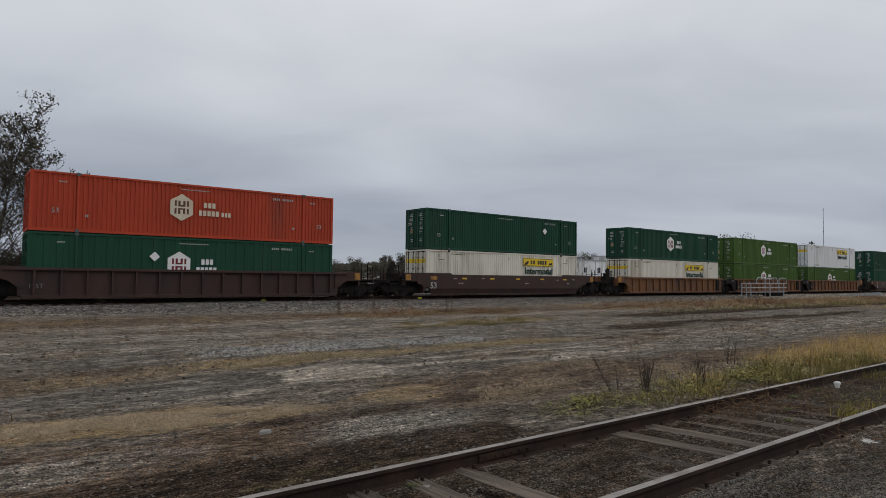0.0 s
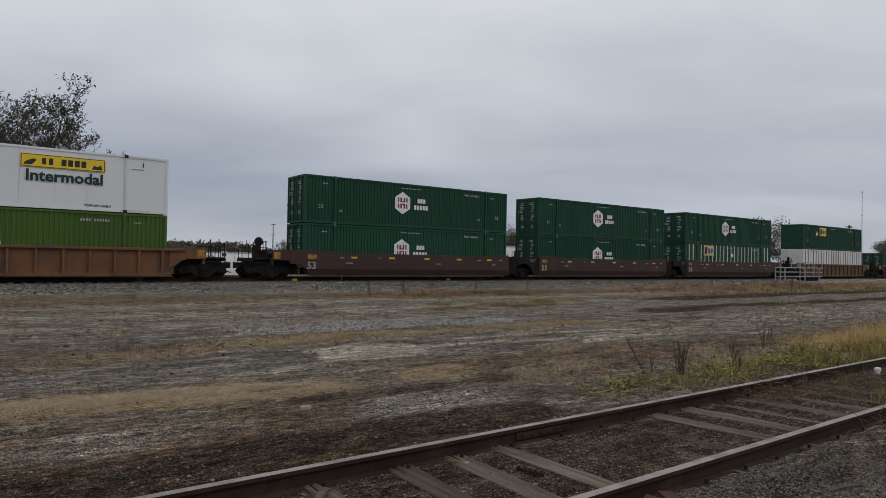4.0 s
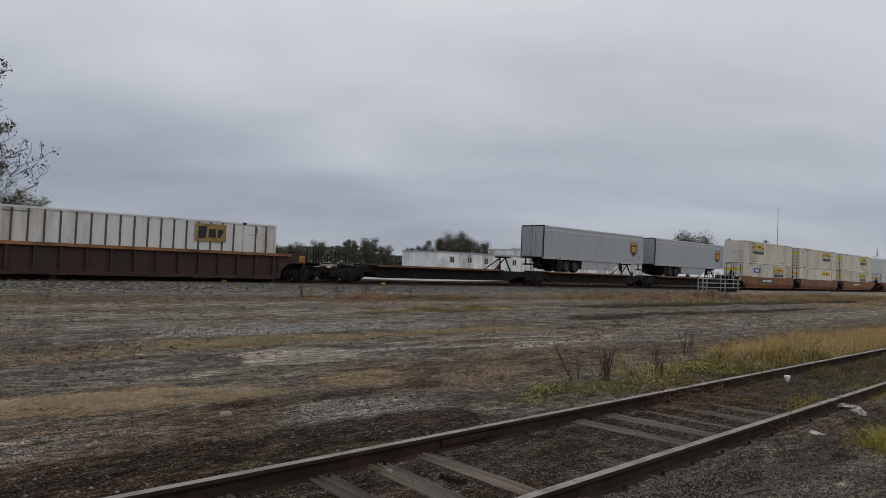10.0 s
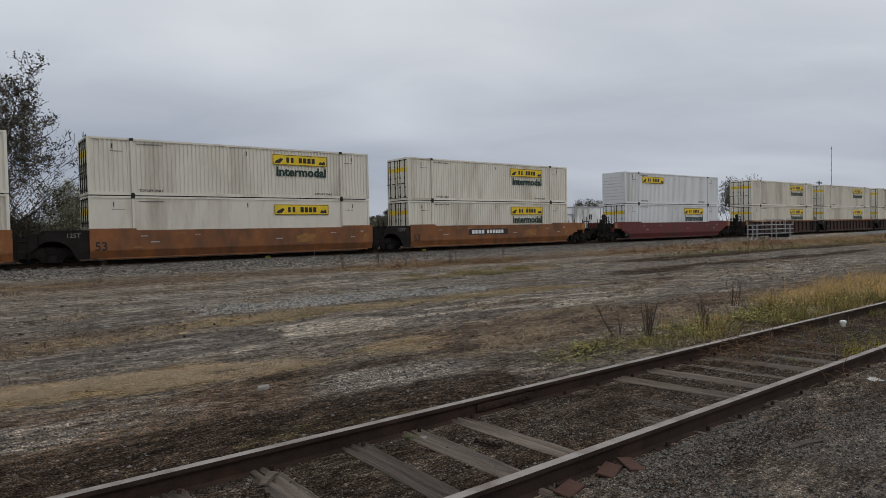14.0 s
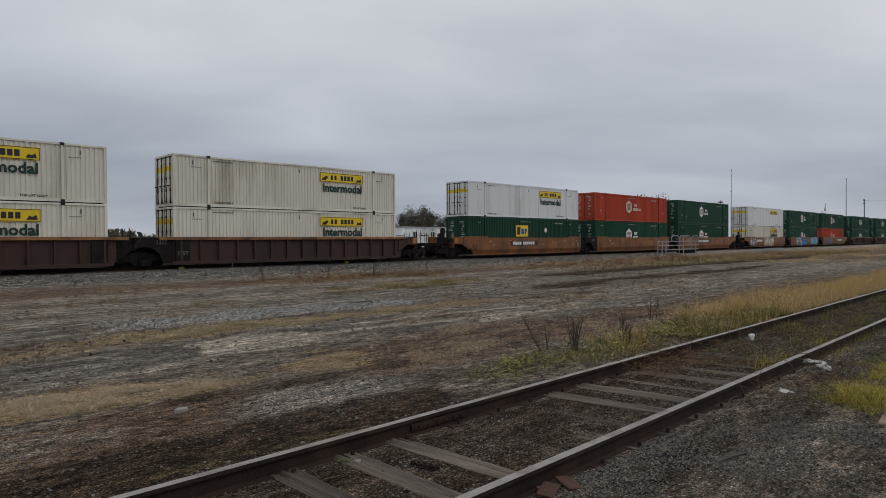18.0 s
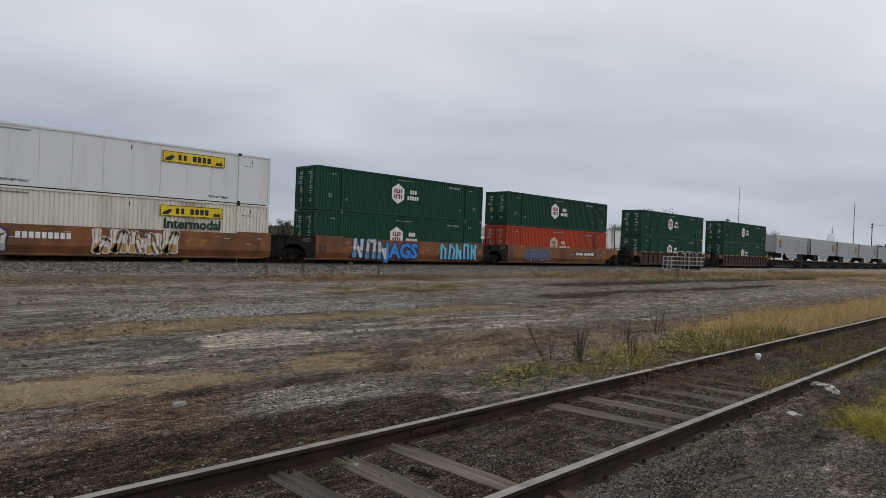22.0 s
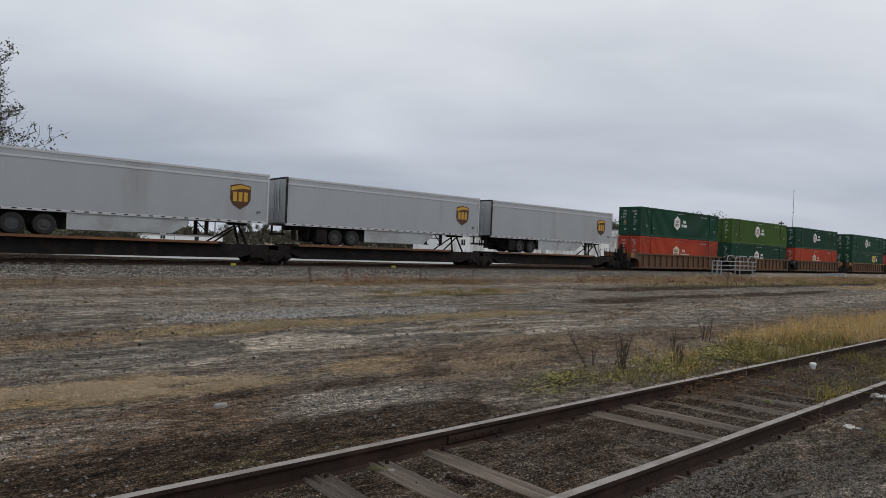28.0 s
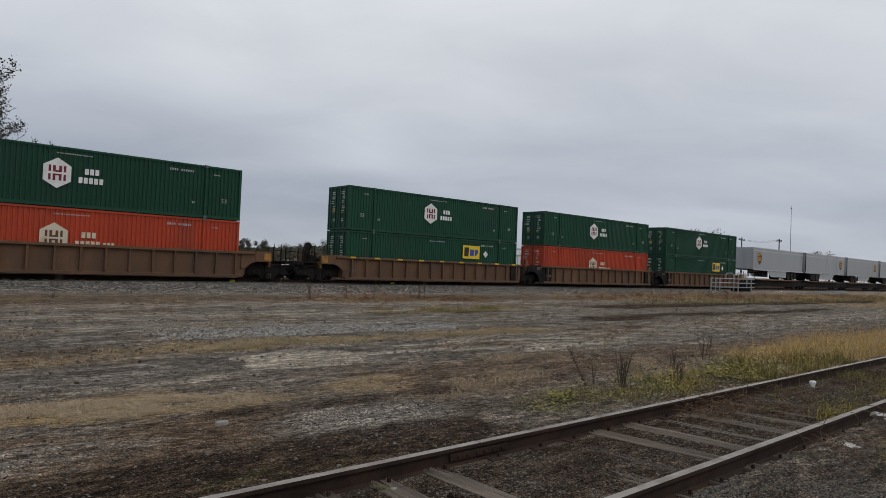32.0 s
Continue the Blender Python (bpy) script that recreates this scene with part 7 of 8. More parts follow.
def crumple(seed, lx, ly, lz):
    def build(bm):
        r = random.Random(seed)
        n, k = 9, 8
        loops = []
        for i in range(n):
            u = i / (n - 1)
            rad = math.sin(math.pi * min(0.97, max(0.03, u)))
            loops.append([bm.verts.new((lx * (u - 0.5) + r.uniform(-0.01, 0.01), ly * rad * math.cos(6.2832 * j / k) * r.uniform(0.35, 1.35), lz * (0.5 + rad * 0.5 * math.sin(6.2832 * j / k) * r.uniform(0.25, 1.3)))) for j in range(k)])
        for a, c in zip(loops, loops[1:]):
            for j in range(k):
                bm.faces.new((a[j], a[(j + 1) % k], c[(j + 1) % k], c[j]))
        bm.faces.new(loops[0][::-1])
        bm.faces.new(loops[-1])
    return build


RAG = material("dirty_white_cloth", (0.40, 0.385, 0.36), 0.9, vary=0.3, scale=9, fine=60, bump=0.4)
for x, y, a, s, l in ((9.72, 2.66, -38, 1, (0.34, 0.055, 0.09)), (9.50, 2.46, 8, 2, (0.26, 0.07, 0.10)), (9.36, 2.36, 30, 3, (0.16, 0.06, 0.08)), (7.72, 2.38, 20, 4, (0.24, 0.09, 0.05)), (12.9, 1.95, 5, 5, (0.22, 0.05, 0.06))):
    thing("crumpled_rag", "crumpled dirty white cloth lying on dark dirt", "litter", "crumpled rags", pose(x, y, 0.0, 0, 0, a), mesh(("rag", s), "crumpled_rag", RAG, crumple(s, *l)))
for x, y, a, l in ((10.3, 9.05, 15, 0.38), (10.9, 14.2, 5, 0.8), (5.1, 1.98, -15, 0.42), (1.75, 4.02, 40, 0.2), (0.62, 4.1, -70, 0.35), (24.5, 11.2, 0, 0.5), (6.8, 8.2, 30, 0.5), (7.4, 8.7, 20, 0.4)):
    thing("wood_stick", "dark broken piece of wood lying on the yard", "stick", "wood sticks", pose(x, y, 0.015, 0, 0, a), mesh(("stick", l), "wood_stick", TIE_WOOD, lambda bm: prism(bm, ((-l / 2, 0.0), (l / 2, 0.004), (l / 2 - 0.03, 0.028), (0.0, 0.034), (-l / 2 + 0.02, 0.022)), -0.028, 0.026)))
def prism_flat(bm, s):
    r = random.Random(int(s * 100))
    low = [bm.verts.new((s * math.cos(k * 0.9) * r.uniform(0.7, 1.1), s * 0.55 * math.sin(k * 0.9) * r.uniform(0.7, 1.1), -0.01)) for k in range(7)]
    top = [bm.verts.new((v.co.x * 0.85, v.co.y * 0.85, s * 0.28 * r.uniform(0.7, 1.1))) for v in low]
    bm.faces.new(low[::-1])
    bm.faces.new(top)
    for i in range(7):
        bm.faces.new((low[i], low[(i + 1) % 7], top[(i + 1) % 7], top[i]))


SLATE = material("pale_flat_stone", (0.20, 0.19, 0.175), 0.85, vary=0.2, scale=9, fine=50, bump=0.3)
for x, y, a, s in ((2.72, 6.55, 20, 0.11), (2.95, 2.35, 10, 0.10), (3.05, 4.05, 0, 0.06), (2.28, 12.88, 0, 0.12), (7.1, 1.9, 50, 0.09), (6.2, 8.0, 10, 0.10), (1.3, 6.1, 80, 0.07)):
    thing("flat_stone", "pale flat stone lying on the yard", "stone", "flat stones", pose(x, y, 0.0, 0, 0, a), mesh(("slate", s), "flat_stone", SLATE, lambda bm: prism_flat(bm, s), 0.006))


# a row of loose rusty bolts on a tie, and a thin stake beside the ballast
BOLT = mesh("bolt", "loose_bolt", RAIL_RUST, lambda bm: [rod(bm, (0, 0, 0), (0, 0, 0.02), 0.026, 6), rod(bm, (0, 0, 0.02), (0, 0, 0.035), 0.014, 6)])
for i in range(5):
    thing("loose_bolt", "loose rusty bolt lying on a weathered tie", "bolt", "loose bolts", pose(3.30 + 0.016 * i, 3.66 - 0.048 * i, 0.016), BOLT)
STAKE = mesh("stake", "marker_stake", material("grey_stake", (0.16, 0.15, 0.14), 0.8), lambda bm: rod(bm, (0, 0, -0.1), (0, 0, 0.75), 0.018, 6, 0.014))
thing("marker_stake", "thin grey stake standing beside the ballast", "stake", at=pose(13.94, 28.0, 0, 3, 2, 0), data=STAKE)


# concrete slab with two timbers on it
SLAB = material("tan_concrete", (0.205, 0.158, 0.110), 0.9, vary=0.12, scale=0.5, fine=40, dirt=(0.135, 0.11, 0.085), dirt_amount=0.22, space="World", bump=0.15)


def slab_build(bm):
    top = [(6.88, 1.36), (11.45, 1.68), (24.75, 2.65), (106, 8.9), (108, -30), (9.2, -12)]
    a = [bm.verts.new((x, y, 0.06)) for x, y in top]
    b = [bm.verts.new((x, y, -0.1)) for x, y in top]
    bm.faces.new(a)
    for i in range(len(a)):
        j = (i + 1) % len(a)
        bm.faces.new((a[i], a[j], b[j], b[i]))


thing("pavement", "tan concrete slab beside the siding", "pavement", kind="structure", data=mesh("slab", "pavement", SLAB, slab_build, 0.012))
DARK_TIMBER = material("dark_creosote_timber", (0.05, 0.040, 0.033), 0.9, vary=0.35, scale=3, fine=40, stretch=(0.5, 5, 5), bump=0.4)
for x0, y0, x1, y1 in ((20.2, 2.18, 24.9, 1.73), (27.2, 2.42, 23.6, 1.66)):
    l = math.hypot(x1 - x0, y1 - y0)
    thing("timber", "dark square timber lying on the concrete slab", "timber", "timbers on the slab", pose(x0, y0, 0.06, 0, 0, math.degrees(math.atan2(y1 - y0, x1 - x0))), mesh(("timber", round(l, 2)), "timber", DARK_TIMBER, lambda bm: box(bm, 0, l, -0.055, 0.055, 0, 0.08), 0.012))

# ---------------------------------------------------------------- trees
BARK = material("grey_brown_bark", (0.075, 0.062, 0.052), 0.95, vary=0.3, scale=4, fine=30, bump=0.3)
TREE_LEAF = island_material("dull_autumn_leaf", (0.024, 0.026, 0.018), (0.115, 0.105, 0.066))
PALE_LEAF = island_material("pale_green_leaf", (0.12, 0.125, 0.075), (0.32, 0.32, 0.22))
WOOD_LEAF = island_material("distant_brown_green_leaf", (0.05, 0.05, 0.036), (0.13, 0.118, 0.085))


def limbs(seed, height, spread_a, depth, stems=5, wide=0.42):
    """Branches of a tree as (from, to, radius, radius), and the twig ends: low boughs are the longest."""
    r = random.Random(seed)
    out, tips = [], []

    def grow(p, w, length, radius, level, pieces):
        for k in range(pieces):
            q = p + w * length / pieces
            out.append((p, q, radius, radius * 0.84))
            radius *= 0.84
            p = q
            w = (w + Vector((r.uniform(-1, 1), r.uniform(-1, 1), r.uniform(-0.1, 0.5))) * (0.08 if level == 0 else 0.2)).normalized()
            if level >= depth:
                continue
            for s in range(2 if level == 0 else r.choice((1, 2, 2) if level > 1 else (1, 1, 2))):
                side = Vector((r.uniform(-1, 1), r.uniform(-1, 1), 0))
                side = (w * (0.75 if level else 0.55) + side.normalized() * spread_a + Vector((0, 0, 0.15))).normalized()
                size = height * wide * (1.0 - 0.75 * k / pieces) * r.uniform(0.6, 1.0) if level == 0 else length * 0.55 * r.uniform(0.6, 1.1)
                grow(p, side, size, radius * 0.5, level + 1, 3 if level == 0 else 2)
        tips.append((p, level))

    for i in range(stems):
        a = 6.2832 * i / stems + r.uniform(-0.4, 0.4)
        lean = r.uniform(0.06, 0.26)
        grow(Vector((0.2 * math.cos(a), 0.2 * math.sin(a), 0)), Vector((math.cos(a) * lean, math.sin(a) * lean, 1)).normalized(), height * r.uniform(0.75, 1.0), 0.008 * height, 0, 7)
    return out, tips


def tree(name, label, at, seed, height, spread_a, depth, leaf_mat, leaf_n, leaf_size, leaf_r, category="tree", stems=5, wide=0.42, bare=0.0, twig=0.005):
    """bare: the share of twigs that have lost their leaves."""
    ob = thing(name, label, category, at=pose(*at))
    wood, tips = limbs(seed, height, spread_a, depth, stems, wide)
    top = max(q.z for _, q, _, _ in wood)
    k = height / top
    bm = bmesh.new()
    for p, q, r0, r1 in wood:
        rod(bm, p * k, q * k, max(twig, r0), 5 if r0 > 0.03 else 3, max(twig, r1))
    part("trunk", finish(bm, "trunk", BARK), ob)
    r = np.random.default_rng(seed)
    v, f = [], []
    for p, level in tips:
        if r.random() < bare:
            continue
        for i in range(leaf_n):
            c = np.array(p) * k + r.normal(0, leaf_r, 3)
            u, w = r.normal(0, 1, 3), r.normal(0, 1, 3)
            u, w = u / np.linalg.norm(u) * leaf_size * r.uniform(0.5, 1.3), w / np.linalg.norm(w) * leaf_size * r.uniform(0.4, 0.9)
            n = len(v)
            v += [tuple(c), tuple(c + u * 0.5 + w * 0.5), tuple(c + u), tuple(c + u * 0.5 - w * 0.5)]
            f.append((n, n + 1, n + 2, n + 3))
    me = bpy.data.meshes.new("crown")
    me.from_pydata(v, [], f)
    me.materials.append(leaf_mat)
    part("crown", me, ob)
    return ob


tree("tree", "tall half-bare autumn tree with clusters of dull leaves", (1.75, 47.5, -0.1), 21, 12.45, 0.72, 4, TREE_LEAF, 6, 0.18, 0.13, stems=8, wide=0.50, bare=0.70, twig=0.012)
tree("tree", "half-bare autumn tree with dull leaves", (-4.5, 51, -0.1), 22, 12.2, 0.72, 4, TREE_LEAF, 6, 0.18, 0.13, stems=6, bare=0.72, twig=0.012)
tree("tree", "small pale green tree beside a taller one", (6.9, 52, -0.1), 23, 5.6, 0.8, 3, PALE_LEAF, 8, 0.12, 0.20, stems=5, wide=0.44, twig=0.012)
tree("tree", "young tree with pale green leaves", (8.0, 54, -0.1), 24, 4.6, 0.9, 3, PALE_LEAF, 14, 0.11, 0.2, stems=4, wide=0.6)
for i, (x, y, h) in enumerate(((1.0, 49.5, 3.4), (3.6, 51, 3.2), (-2.5, 49, 3.2), (5.6, 55, 2.6), (9.8, 57, 2.4), (-6, 51, 3.6), (12.5, 60, 2.4), (15.5, 62, 2.2))):
    tree("bush", "dark dense bush under the trees", (x, y, -0.1), 40 + i, h, 1.1, 2, WOOD_LEAF, 22, 0.18, 0.34, "bush", stems=4, wide=0.7)


def wood_mass(seed, wide, high, n, leaf):
    """A far crown: many small clumps in an uneven outline with gaps, over a trunk and limbs."""
    r = np.random.default_rng(seed)
    lobes = []
    for k in range(16):
        level, a = 0.24 + 0.60 * ((k + 0.5) / 16) ** 0.9, r.uniform(0, 6.28)
        reach = wide * 0.52 * math.sqrt(max(0.0, 1 - ((level - 0.5) / 0.42) ** 2)) * r.uniform(0.35, 1.0)
        lobes.append((reach * math.cos(a), reach * math.sin(a), high * level, wide * r.uniform(0.17, 0.30)))
    v, f = [], []
    for i in range(n):
        cx, cy, cz, cr = lobes[r.integers(16)]
        d = r.normal(0, 1, 3)
        c = np.array((cx, cy, cz)) + d / np.linalg.norm(d) * cr * r.uniform(0.2, 1.05)
        c[2] = max(0.25 * high * r.random(), min(c[2], high))
        u, w = r.normal(0, 1, 3), r.normal(0, 1, 3)
        u, w = u / np.linalg.norm(u) * leaf * r.uniform(0.5, 1.4), w / np.linalg.norm(w) * leaf * r.uniform(0.5, 1.2)
        k = len(v)
        v += [tuple(c - u * 0.5), tuple(c + w * 0.5), tuple(c + u * 0.5), tuple(c - w * 0.5)]
        f.append((k, k + 1, k + 2, k + 3))
    me = bpy.data.meshes.new("crown")
    me.from_pydata(v, [], f)
    me.materials.append(WOOD_LEAF)
    bm = bmesh.new()
    rod(bm, (0, 0, -0.3), (0, 0, high * 0.4), 0.035 * high, 6, 0.02 * high)
    for cx, cy, cz, cr in lobes:
        rod(bm, (0, 0, high * 0.3), (cx, cy, cz), 0.014 * high, 4, 0.004 * high)
    return me, finish(bm, "trunk", BARK)


FAR = [wood_mass(60 + i, w, 10, n, 0.27) for i, (w, n) in enumerate(((5.5, 7000), (6.5, 6500), (4.5, 7000), (7.5, 6000)))]
far_rnd = random.Random(12)


def far_tree(x, y, h, kind=None, stretch=1.0):
    crown, trunk = FAR[far_rnd.randrange(4) if kind is None else kind]
    ob = thing("distant_tree", "distant bare-topped tree with dull brown-green crown", "tree", "distant trees", pose(x, y, 0, 0, 0, far_rnd.uniform(0, 360)) @ Matrix.Diagonal((h / 10 * stretch, h / 10 * stretch, h / 10, 1)))
    part("trunk", trunk, ob)
    part("crown", crown, ob)


for x, y, h in ((68, 170, 6.2), (73, 170, 7.4), (79, 172, 7.2), (85, 168, 6.0), (92, 170, 7.0), (100, 170, 8.2), (105, 166, 7.0), (111, 170, 9.6), (118, 170, 10.4), (126, 172, 8.2), (134, 168, 8.0), (141, 170, 9.5), (147, 170, 12.2), (153, 168, 12.5), (158, 170, 15.2), (164, 172, 13.5), (170, 170, 12.5), (184, 165, 10.5),
                (150, 118, 9.8), (158, 112, 9.2), (232, 80, 11.4), (242, 82, 12.0), (262, 85, 11.0), (40, 175, 4.5), (50, 178, 4.8), (58, 172, 5.0), (24, 170, 5.4), (32, 172, 5.0)):
    far_tree(x, y, h)
for x, y, h, kind, stretch in ((219, 113, 18.7, 3, 1.15), (205, 118, 12.5, 1, 1.2), (166, 114, 13.1, 0, 1.3), (174, 115, 10.6, 2, 1.3), (138, 114, 9.9, 1, 1.0)):
    far_tree(x, y, h, kind, stretch)


# bare woods, paled in the base colour for distance haze
HAZED_HILL_LEAF = island_material("hazed_grey_brown_woods", (0.11, 0.105, 0.098), (0.20, 0.19, 0.178))


def woods_band(name, n, x0, x1, y0, y1, high, leaf, label, rise, mat=WOOD_LEAF):
    """Woods on the horizon: clumps under an uneven skyline."""
    r = np.random.default_rng(5)
    u = r.random(n)
    x, y = x0 + (x1 - x0) * u, y0 + (y1 - y0) * u + r.normal(0, 12, n)
    sky = high * (0.62 + 0.2 * np.sin(u * 23) + 0.12 * np.sin(u * 61 + 1) + 0.08 * np.sin(u * 140)) * (1 + rise * u)
    z = sky * r.random(n) ** 0.45
    d1, d2 = r.normal(0, leaf, (n, 3)), r.normal(0, leaf, (n, 3))
    c = np.stack([x, y, z], -1)
    v = np.stack([c - d1, c + d2, c + d1, c - d2], 1).reshape(-1, 3)
    k = np.arange(n) * 4
    stuff_mesh(name, v.tolist(), np.stack([k, k + 1, k + 2, k + 3], -1).tolist(), mat, label, "woods")


woods_band("distant_woods", 36000, -60, 240, 235, 190, 7.0, 0.34, "low distant woods along the horizon", 0.1)
woods_band("distant_woods", 60000, 690, 700, 140, -180, 20.0, 0.5, "wooded hill on the horizon", 0.3, HAZED_HILL_LEAF)

# ---------------------------------------------------------------- buildings beyond the line
SIDING_WHITE = material("white_metal_siding", (0.70, 0.70, 0.69), 0.7, vary=0.14, scale=0.6, fine=4, dirt=(0.24, 0.225, 0.205), dirt_amount=0.45, stretch=(1, 1, 0.35))
ROOF_PALE = material("pale_metal_roof", (0.66, 0.67, 0.68), 0.5, vary=0.06, scale=0.8)
WINDOW_DARK = material("dark_window_glass", (0.03, 0.035, 0.04), 0.12, vary=0.1, specular=0.6)


PARAPET = material("grey_parapet_cap", (0.30, 0.30, 0.30), 0.8, vary=0.2)


def shed(label, x0, x1, y0, y1, high, windows=(), doors=(), skin=SIDING_WHITE):
    """A flat-roofed block with a parapet, stained walls, windows and doors."""
    ob = thing("warehouse", label, "building", "sheds beyond the line", pose(x0, y0, 0))
    w, d = x1 - x0, y1 - y0
    part("wall", mesh(("shedwall", x0), "wall", skin, lambda bm: box(bm, 0, w, 0, d, -0.1, high - 0.3)), ob)
    part("parapet", mesh(("shedcap", x0), "parapet", PARAPET, lambda bm: [box(bm, -0.12, w + 0.12, a, b, high - 0.32, high) for a, b in ((-0.12, 0.25), (d - 0.25, d + 0.12))] + [box(bm, a, b, 0.25, d - 0.25, high - 0.32, high) for a, b in ((-0.12, 0.25), (w - 0.25, w + 0.12))]), ob)
    part("roof", mesh(("shedroof", x0), "roof", ROOF_PALE, lambda bm: box(bm, 0.25, w - 0.25, 0.25, d - 0.25, high - 0.45, high - 0.25)), ob)
    for wx in windows:
        p = part("window", mesh("shedwin", "window", WINDOW_DARK, lambda bm: box(bm, 0, 1.1, -0.05, 0.0, 0, 1.2)), ob, (wx, -0.01, high * 0.52))
        part("frame", mesh("shedwinframe", "frame", SIDING_WHITE, lambda bm: [box(bm, a, b, -0.09, 0, c, e) for a, b, c, e in ((-0.1, 1.2, 1.2, 1.3), (-0.1, 1.2, -0.1, 0), (-0.1, 0, 0, 1.2), (1.1, 1.2, 0, 1.2), (0.52, 0.58, 0, 1.2))]), p)
    for dx in doors:
        part("door", mesh("sheddoor", "door", PAINT["frame_dark"], lambda bm: box(bm, 0, 1.0, -0.06, 0, 0, 2.1)), ob, (dx, -0.01, 0))
    for dx in (w * 0.3, w * 0.72):
        part("downpipe", mesh(("shedpipe", high), "downpipe", PARAPET, lambda bm: rod(bm, (0, -0.08, 0), (0, -0.08, high - 0.3), 0.07, 6)), ob, (dx, 0, 0))
    return ob


shed("low white stained block with a flat roof", 84, 112, 96, 108, 4.6, (3, 8, 13, 22), (17,))
shed("white stained warehouse with a flat roof", 112.5, 140, 95, 110, 6.3, (4, 9, 16), (14,))
shed("taller white stained warehouse with small windows", 140.6, 168, 95, 112, 8.2, (3, 9, 15), (12,))
shed("long low white building far beyond the line", 20, 62, 158, 166, 2.3, (6, 16, 27), (35,), material("clean_white_panel", (0.78, 0.78, 0.77), 0.6, vary=0.06, scale=1.0))

# far along the line: a low brown building, parked cars and a dark tree
def far_block():
    ob = thing("warehouse", "low brown brick building far along the line", "building", "", pose(430, 24, 0, 0, 0, 90))
    wall = material("brown_brick_wall", (0.10, 0.075, 0.06), 0.9, vary=0.2, scale=1.5, fine=20)
    part("wall", mesh("farwall", "wall", wall, lambda bm: box(bm, 0, 14, -8, 0, 0, 6.0)), ob)
    part("roof", mesh("farroof", "roof", PAINT["frame_dark"], lambda bm: box(bm, -0.4, 14.4, -8.4, 0.4, 6.0, 6.5)), ob)
    part("roof", mesh("farcanopy", "roof", PAINT["frame_dark"], lambda bm: box(bm, 1, 12, 0.0, 3.0, 3.2, 3.6)), ob)
    for x in (1.5, 4.5, 7.5, 10.5):
        part("window", mesh("farwin", "window", WINDOW_DARK, lambda bm: box(bm, 0, 1.8, 0.0, 0.05, 1.0, 2.6)), ob, (x, 0, 0))
    for z in (4.3, 7.4):
        part("panel", mesh("farpanel", "panel", SIDING_WHITE, lambda bm: box(bm, 8, 13, 0.02, 0.12, 0, 0.9)), ob, (0, 0.1, z - 0.9 if z < 5 else z - 2.2))


def parked_car(x, y, turn, label, pickup=False):
    ob = thing("parked_car", label, "car", "parked cars", pose(x, y, 0, 0, 0, turn))
    side = ((-2.6, 0.45), (2.6, 0.45), (2.65, 0.85), (1.4, 1.02), (0.8, 1.75), (-0.7, 1.75), (-0.9, 1.05), (-2.6, 1.05)) if pickup else ((-2.2, 0.4), (2.2, 0.4), (2.25, 0.75), (1.2, 0.92), (0.5, 1.45), (-1.2, 1.45), (-1.9, 0.95), (-2.25, 0.9))
    part("body", mesh(("carbody", pickup), "body", PAINT["white"], lambda bm: prism(bm, side, -0.9, 0.9), 0.05), ob)
    glass = ((-0.55, 1.08), (1.15, 1.08), (0.72, 1.66), (-0.55, 1.66)) if pickup else ((-1.5, 0.98), (0.95, 0.98), (0.45, 1.38), (-1.1, 1.38))
    part("window", mesh(("carglass", pickup), "window", WINDOW_DARK, lambda bm: prism(bm, glass, -0.915, 0.915)), ob)
    for wx in (-1.5, 1.55):
        for wy in (-0.82, 0.82):
            part("wheel", mesh("carwheel", "wheel", CAR_PAINT["black"], lambda bm: rod(bm, (0, -0.12, 0), (0, 0.12, 0), 0.36, 14)), ob, (wx, wy, 0.36))


far_block()
parked_car(300, 21.0, 80, "white pickup truck parked far along the line", True)
parked_car(330, 31, 70, "small white car parked far along the line")
parked_car(345, 28.5, 75, "small white car parked beside another")
tree("tree", "tall dark evergreen tree far along the line", (300, 13.6, -0.1), 77, 19.5, 0.9, 3, island_material("dark_evergreen_leaf", (0.018, 0.024, 0.014), (0.06, 0.068, 0.04)), 40, 0.55, 0.75, stems=2, wide=0.34)

# ---------------------------------------------------------------- poles, masts, signals
POLE_WOOD = material("dark_pole_timber", (0.055, 0.045, 0.038), 0.9, vary=0.3, scale=2, fine=20, stretch=(4, 4, 0.4))


def utility_pole(x, y, h, arms=1, transformer=False, turn=0):
    ob = thing("utility_pole", "dark timber utility pole with crossarms", "pole", "utility poles", pose(x, y, 0, 0, 0, turn))
    part("post", mesh(("upole", h), "post", POLE_WOOD, lambda bm: rod(bm, (0, 0, -0.2), (0, 0, h), 0.17, 8, 0.11)), ob)
    for i in range(arms):
        arm = part("crossarm", mesh("uarm", "crossarm", POLE_WOOD, lambda bm: box(bm, -1.3, 1.3, -0.06, 0.06, -0.07, 0.07)), ob, (0, 0, h - 0.5 - i * 1.0))
        for k in (-1.1, -0.5, 0.5, 1.1):
            part("insulator", mesh("uins", "insulator", PAINT["frame_dark"], lambda bm: rod(bm, (0, 0, 0.07), (0, 0, 0.28), 0.06, 6)), arm, (k, 0, 0))
    if transformer:
        part("transformer", mesh("utrans", "transformer", ALUMINIUM, lambda bm: [rod(bm, (dx, -0.35, h - 3.6), (dx, -0.35, h - 2.5), 0.28, 10) for dx in (-0.6, 0.6)]), ob)
    return ob


utility_pole(127, 57, 9.6)
utility_pole(145, 57, 10.4, 1, True)
utility_pole(160, 92, 9.3, 0)
utility_pole(156.5, 92, 9.5, 0)
utility_pole(233, 47.5, 14.0, 2)
utility_pole(310, 40.8, 11.4, 2)
